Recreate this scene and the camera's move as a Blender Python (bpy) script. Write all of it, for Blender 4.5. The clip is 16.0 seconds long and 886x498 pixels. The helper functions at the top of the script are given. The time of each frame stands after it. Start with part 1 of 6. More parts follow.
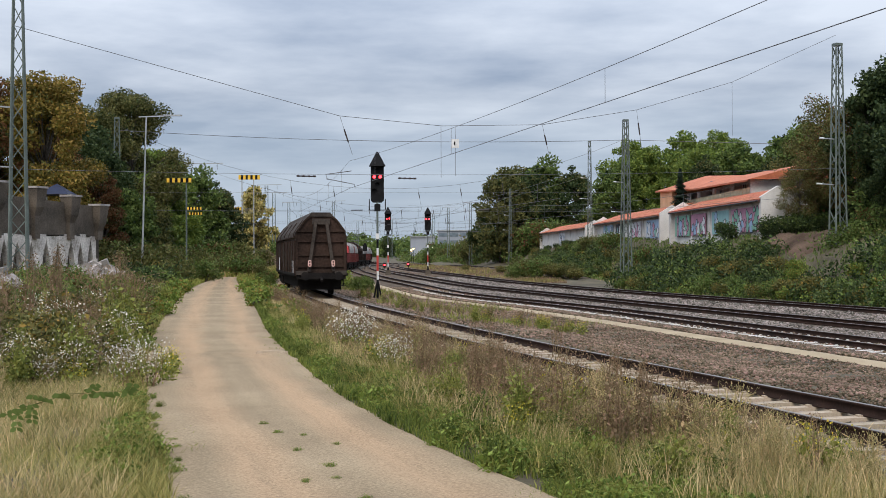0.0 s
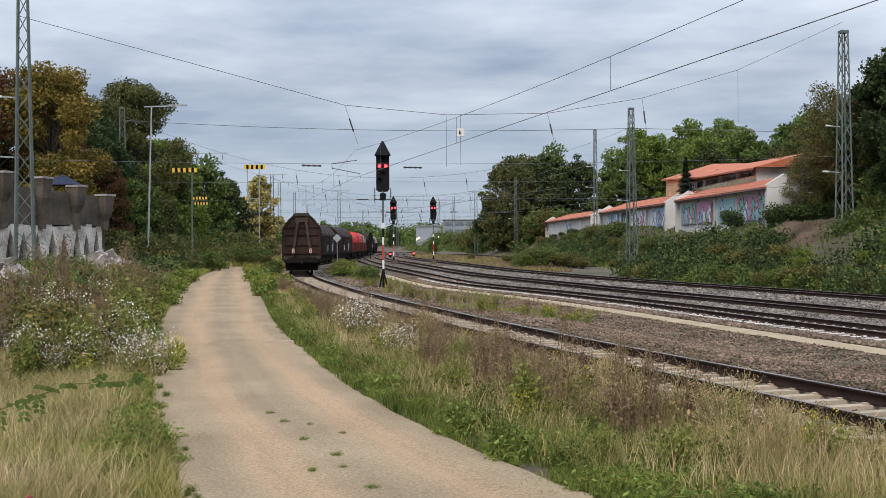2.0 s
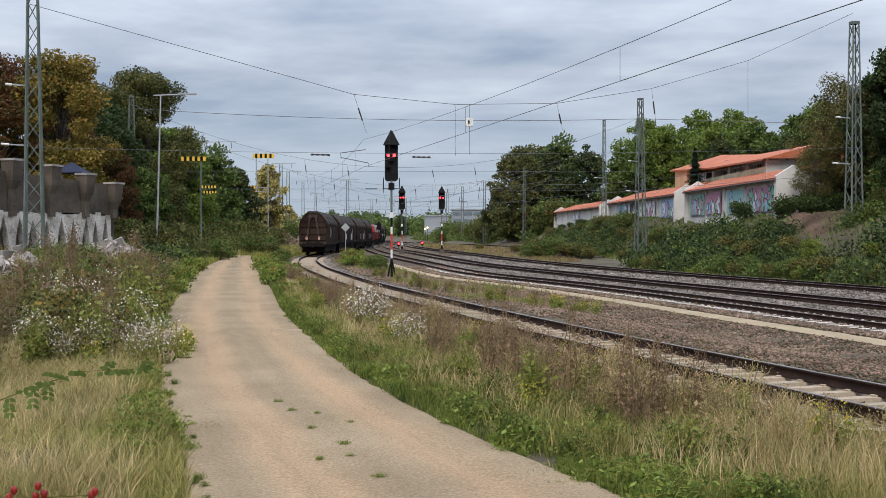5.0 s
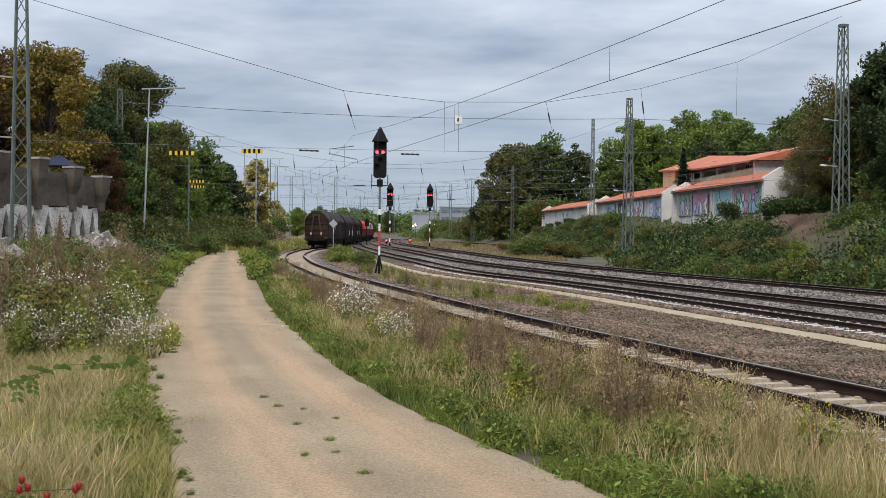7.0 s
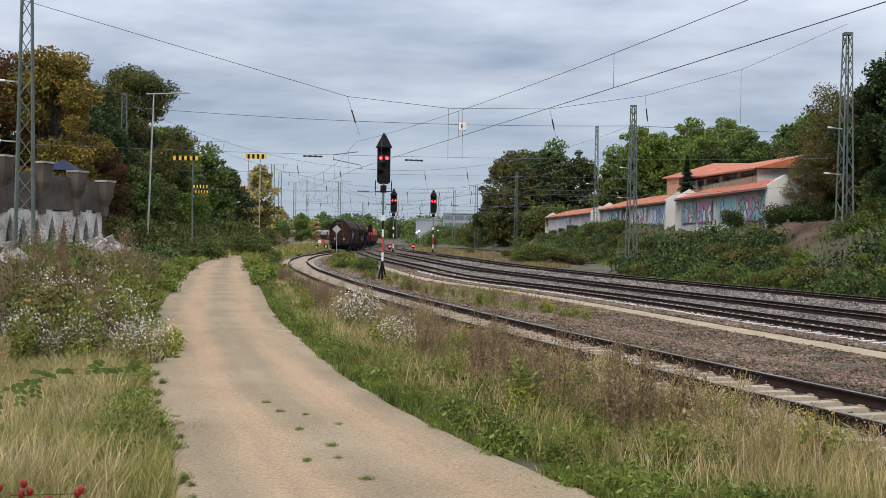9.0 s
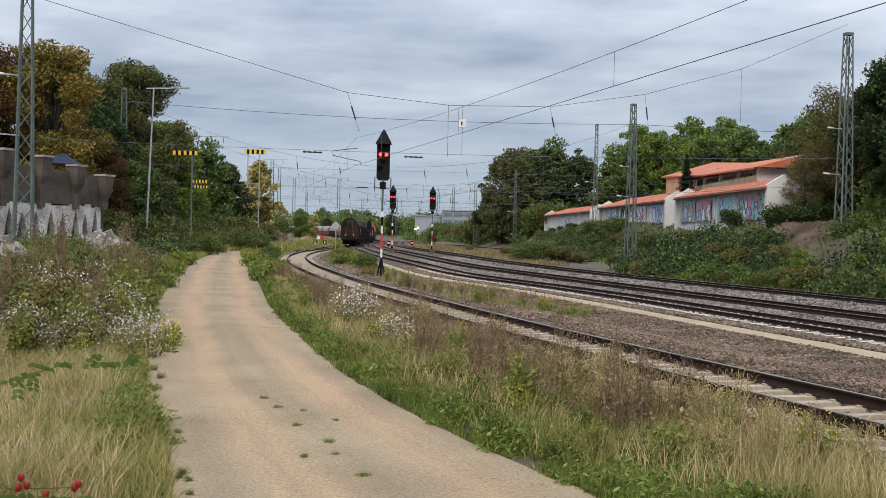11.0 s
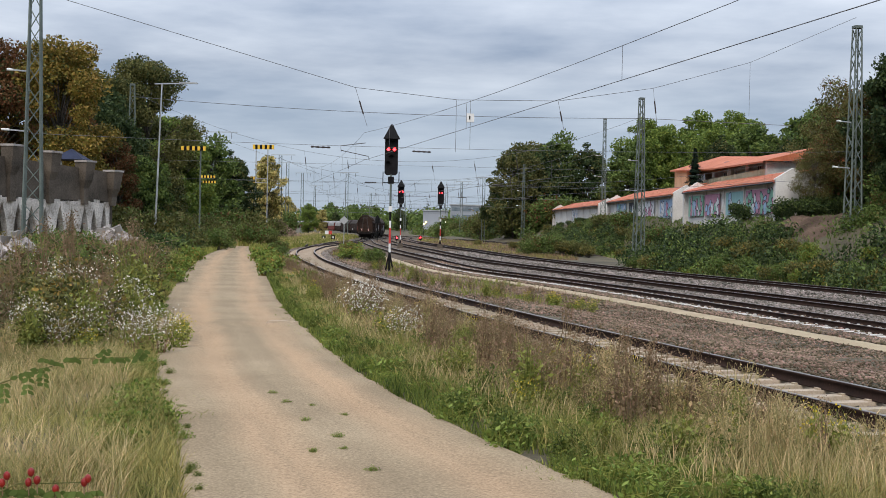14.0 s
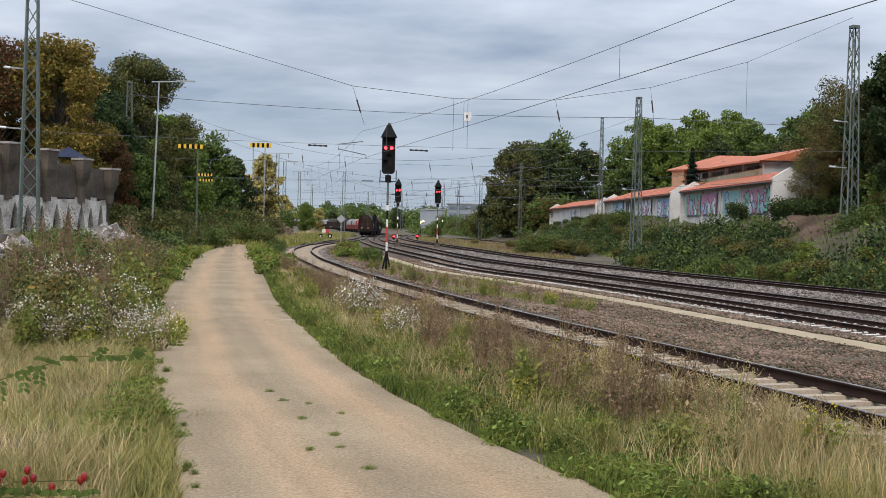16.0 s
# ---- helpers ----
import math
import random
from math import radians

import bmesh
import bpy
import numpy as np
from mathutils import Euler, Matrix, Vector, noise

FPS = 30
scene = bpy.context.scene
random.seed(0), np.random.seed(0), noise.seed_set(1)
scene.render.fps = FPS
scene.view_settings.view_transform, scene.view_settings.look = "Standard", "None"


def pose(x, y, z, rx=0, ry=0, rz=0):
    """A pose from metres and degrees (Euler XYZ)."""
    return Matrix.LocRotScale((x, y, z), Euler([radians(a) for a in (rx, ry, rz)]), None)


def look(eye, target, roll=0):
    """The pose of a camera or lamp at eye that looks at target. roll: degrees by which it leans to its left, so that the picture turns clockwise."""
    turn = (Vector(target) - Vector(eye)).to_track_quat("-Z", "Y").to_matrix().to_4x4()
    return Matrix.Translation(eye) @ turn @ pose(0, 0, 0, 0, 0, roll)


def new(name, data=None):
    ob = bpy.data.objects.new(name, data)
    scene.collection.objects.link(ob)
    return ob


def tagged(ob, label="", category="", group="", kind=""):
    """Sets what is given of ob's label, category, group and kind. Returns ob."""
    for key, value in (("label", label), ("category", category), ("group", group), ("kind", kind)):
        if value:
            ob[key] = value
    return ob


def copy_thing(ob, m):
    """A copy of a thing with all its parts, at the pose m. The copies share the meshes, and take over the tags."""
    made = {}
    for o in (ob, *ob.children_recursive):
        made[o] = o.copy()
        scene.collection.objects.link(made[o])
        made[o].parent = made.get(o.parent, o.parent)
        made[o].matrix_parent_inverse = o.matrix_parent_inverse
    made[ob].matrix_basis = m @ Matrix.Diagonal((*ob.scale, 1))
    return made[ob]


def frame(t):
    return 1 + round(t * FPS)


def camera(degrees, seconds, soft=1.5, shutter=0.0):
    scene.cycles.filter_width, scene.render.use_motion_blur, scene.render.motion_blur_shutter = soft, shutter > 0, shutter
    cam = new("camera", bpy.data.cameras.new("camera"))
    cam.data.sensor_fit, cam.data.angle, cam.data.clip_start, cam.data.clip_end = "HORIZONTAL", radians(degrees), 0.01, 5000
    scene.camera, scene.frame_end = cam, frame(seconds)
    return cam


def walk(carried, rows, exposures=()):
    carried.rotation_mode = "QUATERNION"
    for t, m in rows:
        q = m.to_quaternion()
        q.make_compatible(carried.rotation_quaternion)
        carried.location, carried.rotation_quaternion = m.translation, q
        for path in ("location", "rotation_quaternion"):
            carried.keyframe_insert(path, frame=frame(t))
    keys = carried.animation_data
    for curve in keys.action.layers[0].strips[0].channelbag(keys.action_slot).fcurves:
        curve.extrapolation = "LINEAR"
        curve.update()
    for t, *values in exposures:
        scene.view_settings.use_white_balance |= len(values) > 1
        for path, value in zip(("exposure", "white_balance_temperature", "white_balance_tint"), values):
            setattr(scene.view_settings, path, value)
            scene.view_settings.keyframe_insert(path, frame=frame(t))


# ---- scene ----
cam = camera(40.0, 16.0, 0.7)

# ---- camera: hand-held at one spot, turning a little ----
EYE = (0.0, 0.0, 1.95)
PATH = [(0.0, -0.398, 0.271, 0.234), (0.5, -0.37, 0.457, 0.301), (1.0, -0.321, 0.275, 0.411), (1.5, -0.211, 0.023, 0.458),
        (2.0, -0.134, -0.242, 0.41), (2.5, 0.025, -0.422, 0.246), (3.0, 0.129, -0.55, 0.007), (3.5, 0.327, -0.714, 0.008),
        (4.0, 0.315, -0.716, 0.119), (6.5, -0.13, -0.802, -0.256), (7.0, -0.312, -0.839, -0.55), (7.5, -0.392, -0.608, -0.63),
        (8.0, -0.322, -0.451, -0.78), (8.5, -0.188, -0.492, -0.802), (9.0, -0.154, -0.55, -0.833), (11.5, -0.214, -0.697, -1.348),
        (12.0, -0.18, -0.662, -1.239), (12.5, 0.0, -0.67, -1.2), (13.0, -0.099, -0.708, -1.231), (13.5, -0.086, -0.867, -1.145),
        (14.0, 0.185, -0.951, -1.155), (14.5, 0.327, -0.92, -1.11), (15.0, 0.263, -0.79, -0.981), (15.5, 0.118, -0.755, -1.182),
        (16.0, 0.046, -1.007, -1.283)]
walk(cam, [(t, pose(*EYE, 90 + p, r, y)) for t, y, p, r in PATH])

# ---- overcast daylight ----
world = bpy.data.worlds.new("overcast_sky")
scene.world = world
world.use_nodes = True
SUN_EL, SUN_AZ = 55.0, 200.0


def build_sky():
    nt = world.node_tree
    nt.nodes.clear()
    N, L = nt.nodes.new, nt.links.new
    out, bg = N("ShaderNodeOutputWorld"), N("ShaderNodeBackground")
    sky = N("ShaderNodeTexSky")
    sky.sky_type, sky.sun_disc = "NISHITA", False
    sky.sun_elevation, sky.sun_rotation = radians(SUN_EL), radians(SUN_AZ)
    tc, sep = N("ShaderNodeTexCoord"), N("ShaderNodeSeparateXYZ")
    L(tc.outputs["Generated"], sep.inputs[0])
    # cloud deck: the direction met with a flat layer overhead
    zz = N("ShaderNodeMath"); zz.operation = "MAXIMUM"; zz.inputs[1].default_value = 0.0
    L(sep.outputs["Z"], zz.inputs[0])
    za = N("ShaderNodeMath"); za.operation = "ADD"; za.inputs[1].default_value = 0.075
    L(zz.outputs[0], za.inputs[0])
    dv = N("ShaderNodeVectorMath"); dv.operation = "DIVIDE"
    cz = N("ShaderNodeCombineXYZ")
    for i in range(3):
        L(za.outputs[0], cz.inputs[i])
    L(tc.outputs["Generated"], dv.inputs[0]); L(cz.outputs[0], dv.inputs[1])
    n1 = N("ShaderNodeTexNoise"); n1.inputs["Scale"].default_value = 0.9; n1.inputs["Detail"].default_value = 7; n1.inputs["Roughness"].default_value = 0.55
    n2 = N("ShaderNodeTexNoise"); n2.inputs["Scale"].default_value = 0.33; n2.inputs["Detail"].default_value = 4
    L(dv.outputs[0], n1.inputs["Vector"]); L(dv.outputs[0], n2.inputs["Vector"])
    mx = N("ShaderNodeMix"); mx.inputs[0].default_value = 0.42
    L(n1.outputs[0], mx.inputs["A"]); L(n2.outputs[0], mx.inputs["B"])
    ramp = N("ShaderNodeValToRGB")
    el = ramp.color_ramp.elements
    el[0].position, el[0].color = 0.405, CLOUD_DARK
    el[1].position, el[1].color = 0.60, CLOUD_LIGHT
    L(mx.outputs["Result"], ramp.inputs[0])
    # pale haze low over the horizon
    hz = N("ShaderNodeMapRange"); hz.inputs["From Min"].default_value = 0.0; hz.inputs["From Max"].default_value = 0.13
    L(zz.outputs[0], hz.inputs["Value"])
    hm = N("ShaderNodeMix"); hm.data_type = "RGBA"; hm.inputs["A"].default_value = HAZE
    L(hz.outputs[0], hm.inputs[0]); L(ramp.outputs[0], hm.inputs["B"])
    # an overcast sky is about three times as bright overhead as at the horizon
    up = N("ShaderNodeMath"); up.operation = "MULTIPLY_ADD"; up.inputs[1].default_value, up.inputs[2].default_value = 2.7, 0.66
    L(zz.outputs[0], up.inputs[0])
    hs = N("ShaderNodeVectorMath"); hs.operation = "SCALE"
    L(hm.outputs["Result"], hs.inputs[0]); L(up.outputs[0], hs.inputs["Scale"])
    sc = N("ShaderNodeMix"); sc.data_type = "RGBA"; sc.inputs[0].default_value = 0.88
    dim = N("ShaderNodeVectorMath"); dim.operation = "SCALE"; dim.inputs["Scale"].default_value = 0.1
    L(sky.outputs[0], dim.inputs[0])
    L(dim.outputs[0], sc.inputs["A"]); L(hs.outputs[0], sc.inputs["B"])
    L(sc.outputs["Result"], bg.inputs[0]); bg.inputs[1].default_value = SKY_STRENGTH
    L(bg.outputs[0], out.inputs[0])


CLOUD_DARK, CLOUD_LIGHT, HAZE = (0.315, 0.385, 0.515, 1), (0.70, 0.76, 0.865, 1), (0.605, 0.735, 0.915, 1)
SKY_STRENGTH = 1.0
build_sky()
sun = new("sun", bpy.data.lights.new("sun", "SUN"))
sun.data.energy, sun.data.angle, sun.data.color = 2.0, radians(32), (1.0, 0.89, 0.755)
sun.matrix_world = look((0, 0, 60), (60 * math.sin(radians(SUN_AZ)) * -0.9, -60 * math.cos(radians(SUN_AZ)) * 0.9, 0))
scene.view_settings.exposure = 0.0

# ---- materials ----


def mat(name, c1, c2, scale=3.0, rough=0.85, bump=0.3, metal=0.0, fine=40.0, rand=0.0, island=0.0, bdist=0.01, coord="Object", spec=0.4):
    """Two colours mixed by a coarse and a fine noise, with relief; rand: spread between objects, island: between loose pieces."""
    m = bpy.data.materials.new(name)
    m.use_nodes = True
    nt = m.node_tree
    N, L = nt.nodes.new, nt.links.new
    b = nt.nodes["Principled BSDF"]
    b.inputs["Roughness"].default_value, b.inputs["Metallic"].default_value = rough, metal
    b.inputs["Specular IOR Level"].default_value = spec
    tc = N("ShaderNodeTexCoord")
    n1, n2 = N("ShaderNodeTexNoise"), N("ShaderNodeTexNoise")
    n1.inputs["Scale"].default_value, n1.inputs["Detail"].default_value = scale, 5
    n2.inputs["Scale"].default_value, n2.inputs["Detail"].default_value = fine, 4
    for n in (n1, n2):
        L(tc.outputs[coord], n.inputs["Vector"])
    mx = N("ShaderNodeMath"); mx.operation = "MULTIPLY_ADD"; mx.inputs[1].default_value = 0.6
    hf = N("ShaderNodeMath"); hf.operation = "MULTIPLY"; hf.inputs[1].default_value = 0.4
    L(n2.outputs[0], hf.inputs[0]); L(n1.outputs[0], mx.inputs[0]); L(hf.outputs[0], mx.inputs[2])
    ramp = N("ShaderNodeValToRGB")
    e = ramp.color_ramp.elements
    e[0].position, e[0].color, e[1].position, e[1].color = 0.36, (*c1, 1), 0.64, (*c2, 1)
    L(mx.outputs[0], ramp.inputs[0])
    col = ramp.outputs[0]
    for kind, amount in (("ShaderNodeObjectInfo", rand), ("ShaderNodeNewGeometry", island)):
        if amount:
            src = N(kind)
            mr = N("ShaderNodeMapRange")
            mr.inputs["To Min"].default_value, mr.inputs["To Max"].default_value = 1 - amount, 1 + amount
            L(src.outputs["Random" if rand and kind == "ShaderNodeObjectInfo" else "Random Per Island"], mr.inputs["Value"])
            hs = N("ShaderNodeHueSaturation")
            L(mr.outputs[0], hs.inputs["Value"]); L(col, hs.inputs["Color"])
            mh = N("ShaderNodeMapRange")
            mh.inputs["To Min"].default_value, mh.inputs["To Max"].default_value = 0.5 + amount * 0.06, 0.5 - amount * 0.06
            L(mr.inputs["Value"].links[0].from_socket, mh.inputs["Value"]); L(mh.outputs[0], hs.inputs["Hue"])
            col = hs.outputs[0]
    L(col, b.inputs["Base Color"])
    if bump:
        bp = N("ShaderNodeBump"); bp.inputs["Strength"].default_value, bp.inputs["Distance"].default_value = bump, bdist
        L(mx.outputs[0], bp.inputs["Height"]); L(bp.outputs[0], b.inputs["Normal"])
    return m


def glow(name, colour, strength):
    m = bpy.data.materials.new(name)
    m.use_nodes = True
    b = m.node_tree.nodes["Principled BSDF"]
    b.inputs["Base Color"].default_value = (*colour, 1)
    b.inputs["Emission Color"].default_value = (*colour, 1)
    b.inputs["Emission Strength"].default_value = strength
    return m


def leafy(name, c1, c2, island=0.35):
    m = mat(name, c1, c2, 0.6, 0.65, 0.0, fine=6.0, island=island, spec=0.12)
    b = m.node_tree.nodes["Principled BSDF"]
    nt = m.node_tree
    tr, ad = nt.nodes.new("ShaderNodeBsdfTranslucent"), nt.nodes.new("ShaderNodeMixShader")
    ad.inputs[0].default_value = 0.16
    nt.links.new(b.inputs["Base Color"].links[0].from_socket, tr.inputs["Color"])
    nt.links.new(b.outputs[0], ad.inputs[1]); nt.links.new(tr.outputs[0], ad.inputs[2])
    nt.links.new(ad.outputs[0], nt.nodes["Material Output"].inputs[0])
    return m


M = {
    "soil": mat("soil_and_litter", (0.045, 0.038, 0.022), (0.13, 0.105, 0.06), 0.5, 0.95, 0.6, fine=14, bdist=0.03),
    "ballast": mat("ballast_stone_bed", (0.10, 0.085, 0.072), (0.26, 0.22, 0.182), 1.2, 0.9, 1.0, fine=16, bdist=0.05, spec=0.1),
    "stone": mat("loose_ballast_stone", (0.09, 0.078, 0.066), (0.27, 0.235, 0.20), 0.8, 0.9, 0.2, fine=20, island=0.75, spec=0.1),
    "brownstone": mat("brown_old_ballast", (0.09, 0.064, 0.042), (0.27, 0.20, 0.14), 0.8, 0.92, 0.2, fine=20, island=0.65, spec=0.08),
    "bedrock": mat("dark_rusty_ballast", (0.05, 0.037, 0.028), (0.15, 0.115, 0.085), 1.2, 0.92, 1.0, fine=16, bdist=0.05, spec=0.08),
    "palesleeper": mat("pale_sleeper", (0.5, 0.47, 0.43), (0.7, 0.67, 0.62), 2.0, 0.9, 0.3, rand=0.1),
    "bareearth": mat("bare_brown_earth", (0.05, 0.033, 0.023), (0.15, 0.10, 0.07), 0.6, 0.95, 0.8, fine=9, bdist=0.06, spec=0.1),
    "sand": mat("trodden_sand", (0.28, 0.215, 0.13), (0.42, 0.335, 0.215), 0.8, 0.95, 0.3, fine=30),
    "rail": mat("rusty_rail_side", (0.013, 0.0075, 0.0055), (0.042, 0.022, 0.015), 2.0, 0.85, 0.2, fine=30, spec=0.15),
    "railtop": mat("worn_rail_head", (0.15, 0.13, 0.12), (0.27, 0.25, 0.235), 1.5, 0.45, 0.05, metal=0.7),
    "sleeper": mat("weathered_concrete_sleeper", (0.28, 0.215, 0.15), (0.47, 0.385, 0.28), 2.0, 0.9, 0.4, rand=0.15),
    "concrete": mat("weathered_dark_concrete", (0.045, 0.036, 0.027), (0.135, 0.108, 0.082), 0.7, 0.92, 0.5, fine=12),
    "whitewall": mat("peeling_white_wall", (0.24, 0.205, 0.165), (0.78, 0.72, 0.65), 1.1, 0.9, 0.4, fine=8),
    "plaster": mat("pale_plaster_wall", (0.50, 0.47, 0.44), (0.70, 0.67, 0.63), 0.6, 0.9, 0.2, fine=8),
    "salmon": mat("apricot_plaster_wall", (0.62, 0.34, 0.18), (0.75, 0.45, 0.26), 0.6, 0.9, 0.2, fine=8),
    "cream": mat("cream_balcony_panel", (0.62, 0.50, 0.30), (0.75, 0.64, 0.42), 1.0, 0.85, 0.2, rand=0.12),
    "tile": mat("red_clay_roof_tile", (0.36, 0.10, 0.045), (0.54, 0.175, 0.085), 0.7, 0.8, 0.3, fine=9, rand=0.16),
    # near-black; on openings it paints in the shade of the inside
    "dark": mat("dark_opening", (0.02, 0.02, 0.022), (0.04, 0.04, 0.042), 2, 0.6, 0.0),
    "glass": mat("dull_window_glass", (0.10, 0.13, 0.15), (0.20, 0.24, 0.27), 1, 0.15, 0.0),
    "mast": mat("green_grey_painted_steel", (0.075, 0.095, 0.083), (0.15, 0.175, 0.155), 1.5, 0.6, 0.2),
    "galv": mat("galvanised_steel", (0.30, 0.31, 0.31), (0.46, 0.47, 0.47), 1.5, 0.5, 0.1, metal=0.3),
    "wire": mat("dark_wire", (0.09, 0.09, 0.095), (0.16, 0.16, 0.165), 2, 0.6, 0.0),
    "insul": mat("brown_insulator", (0.03, 0.022, 0.02), (0.06, 0.045, 0.04), 2, 0.3, 0.0),
    "black": mat("matt_black_metal", (0.006, 0.006, 0.006), (0.016, 0.016, 0.017), 2, 0.85, 0.1, spec=0.15),
    "white": mat("dirty_white_paint", (0.62, 0.61, 0.58), (0.80, 0.79, 0.77), 2, 0.6, 0.1),
    "red": mat("red_paint", (0.42, 0.03, 0.025), (0.58, 0.06, 0.05), 2, 0.6, 0.1),
    "yellow": mat("yellow_board_paint", (0.70, 0.42, 0.03), (0.85, 0.55, 0.06), 2, 0.6, 0.1),
    "wagon": mat("grimy_brown_wagon", (0.012, 0.008, 0.006), (0.056, 0.034, 0.025), 0.9, 0.8, 0.3, fine=9, rand=0.12, spec=0.12),
    "wagonroof": mat("dusty_grey_brown_roof", (0.022, 0.018, 0.015), (0.075, 0.060, 0.050), 0.9, 0.8, 0.3, fine=9, spec=0.15),
    "wagonred": mat("dull_oxide_red_wagon", (0.11, 0.022, 0.018), (0.22, 0.05, 0.04), 0.9, 0.7, 0.3, fine=9),
    "hoodred": mat("bright_red_tarpaulin", (0.55, 0.03, 0.03), (0.70, 0.06, 0.05), 0.8, 0.6, 0.2, fine=9),
    "hoodgrey": mat("grey_tarpaulin", (0.2, 0.19, 0.18), (0.34, 0.325, 0.31), 0.8, 0.6, 0.2, fine=9),
    "under": mat("black_running_gear", (0.010, 0.009, 0.009), (0.020, 0.017, 0.015), 2, 0.9, 0.2, spec=0.1),
    "navy": mat("dark_blue_canvas", (0.01, 0.014, 0.035), (0.02, 0.028, 0.06), 1, 0.8, 0.1),
    "bark": mat("tree_bark", (0.05, 0.042, 0.032), (0.13, 0.11, 0.09), 3, 0.95, 0.6, fine=20, bdist=0.03),
    "leaf_green": leafy("mid_green_leaves", (0.07, 0.11, 0.026), (0.14, 0.19, 0.05)),
    "leaf_dark": leafy("dark_green_leaves", (0.026, 0.044, 0.017), (0.064, 0.092, 0.032), 0.5),
    "leaf_light": leafy("light_green_leaves", (0.115, 0.165, 0.03), (0.195, 0.255, 0.055)),
    "leaf_olive": leafy("dull_olive_leaves", (0.076, 0.08, 0.024), (0.165, 0.16, 0.052), 0.45),
    "leaf_gold": leafy("yellowing_leaves", (0.125, 0.098, 0.022), (0.29, 0.215, 0.045), 0.5),
    "leaf_rust": leafy("rust_brown_leaves", (0.10, 0.045, 0.02), (0.17, 0.09, 0.035)),
    "needle": leafy("dark_spruce_needles", (0.012, 0.024, 0.014), (0.026, 0.045, 0.026)),
    "lush": leafy("lush_green_herbs", (0.075, 0.105, 0.02), (0.185, 0.22, 0.052), 0.55),
    "olivegrass": leafy("dull_olive_grass", (0.16, 0.155, 0.046), (0.375, 0.335, 0.11), 0.5),
    "leaf_pale": leafy("pale_yellow_leaves", (0.34, 0.29, 0.09), (0.56, 0.47, 0.17)),
    "grass": leafy("green_grass", (0.13, 0.155, 0.03), (0.29, 0.295, 0.075)),
    "straw": leafy("dry_straw_grass", (0.30, 0.235, 0.10), (0.60, 0.49, 0.245), 0.5),
    "stalk": leafy("brown_dead_stalks", (0.15, 0.098, 0.055), (0.31, 0.215, 0.125)),
    "petal_white": leafy("white_flower_heads", (0.70, 0.66, 0.56), (0.86, 0.82, 0.72), 0.12),
    "petal_yellow": leafy("yellow_flower_heads", (0.55, 0.42, 0.03), (0.75, 0.60, 0.06), 0.2),
    "hip": mat("red_rose_hips", (0.16, 0.008, 0.006), (0.30, 0.02, 0.012), 10, 0.3, 0.0),
    "rubble": mat("broken_rubble", (0.18, 0.16, 0.14), (0.42, 0.38, 0.35), 1.5, 0.95, 0.4, island=0.4),
    # far walls: distance haze is put into this paler, bluish colour
    "far": mat("far_pale_facade", (0.24, 0.26, 0.29), (0.34, 0.36, 0.39), 0.1, 0.8, 0.0),
    "lamp_red": glow("lit_red_lens", (1.0, 0.016, 0.022), 16.0),
    "lamp_warm": glow("lit_yellow_lens", (1.0, 0.62, 0.2), 9.0),
    "lamp_white": glow("lit_white_lens", (1.0, 0.95, 0.8), 7.0),
    "plate": mat("red_white_tail_plate", (0.60, 0.30, 0.24), (0.80, 0.52, 0.46), 8, 0.5, 0.0),
}
GRAF = [mat("spray_" + n, tuple(v * 0.8 for v in c), c, 1.2, 0.8, 0.0) for n, c in
        (("green", (0.25, 0.48, 0.36)), ("white", (0.72, 0.72, 0.74)), ("pink", (0.52, 0.24, 0.33)), ("blue", (0.35, 0.48, 0.66)), ("black", (0.05, 0.05, 0.06)), ("teal", (0.3, 0.5, 0.5)))]


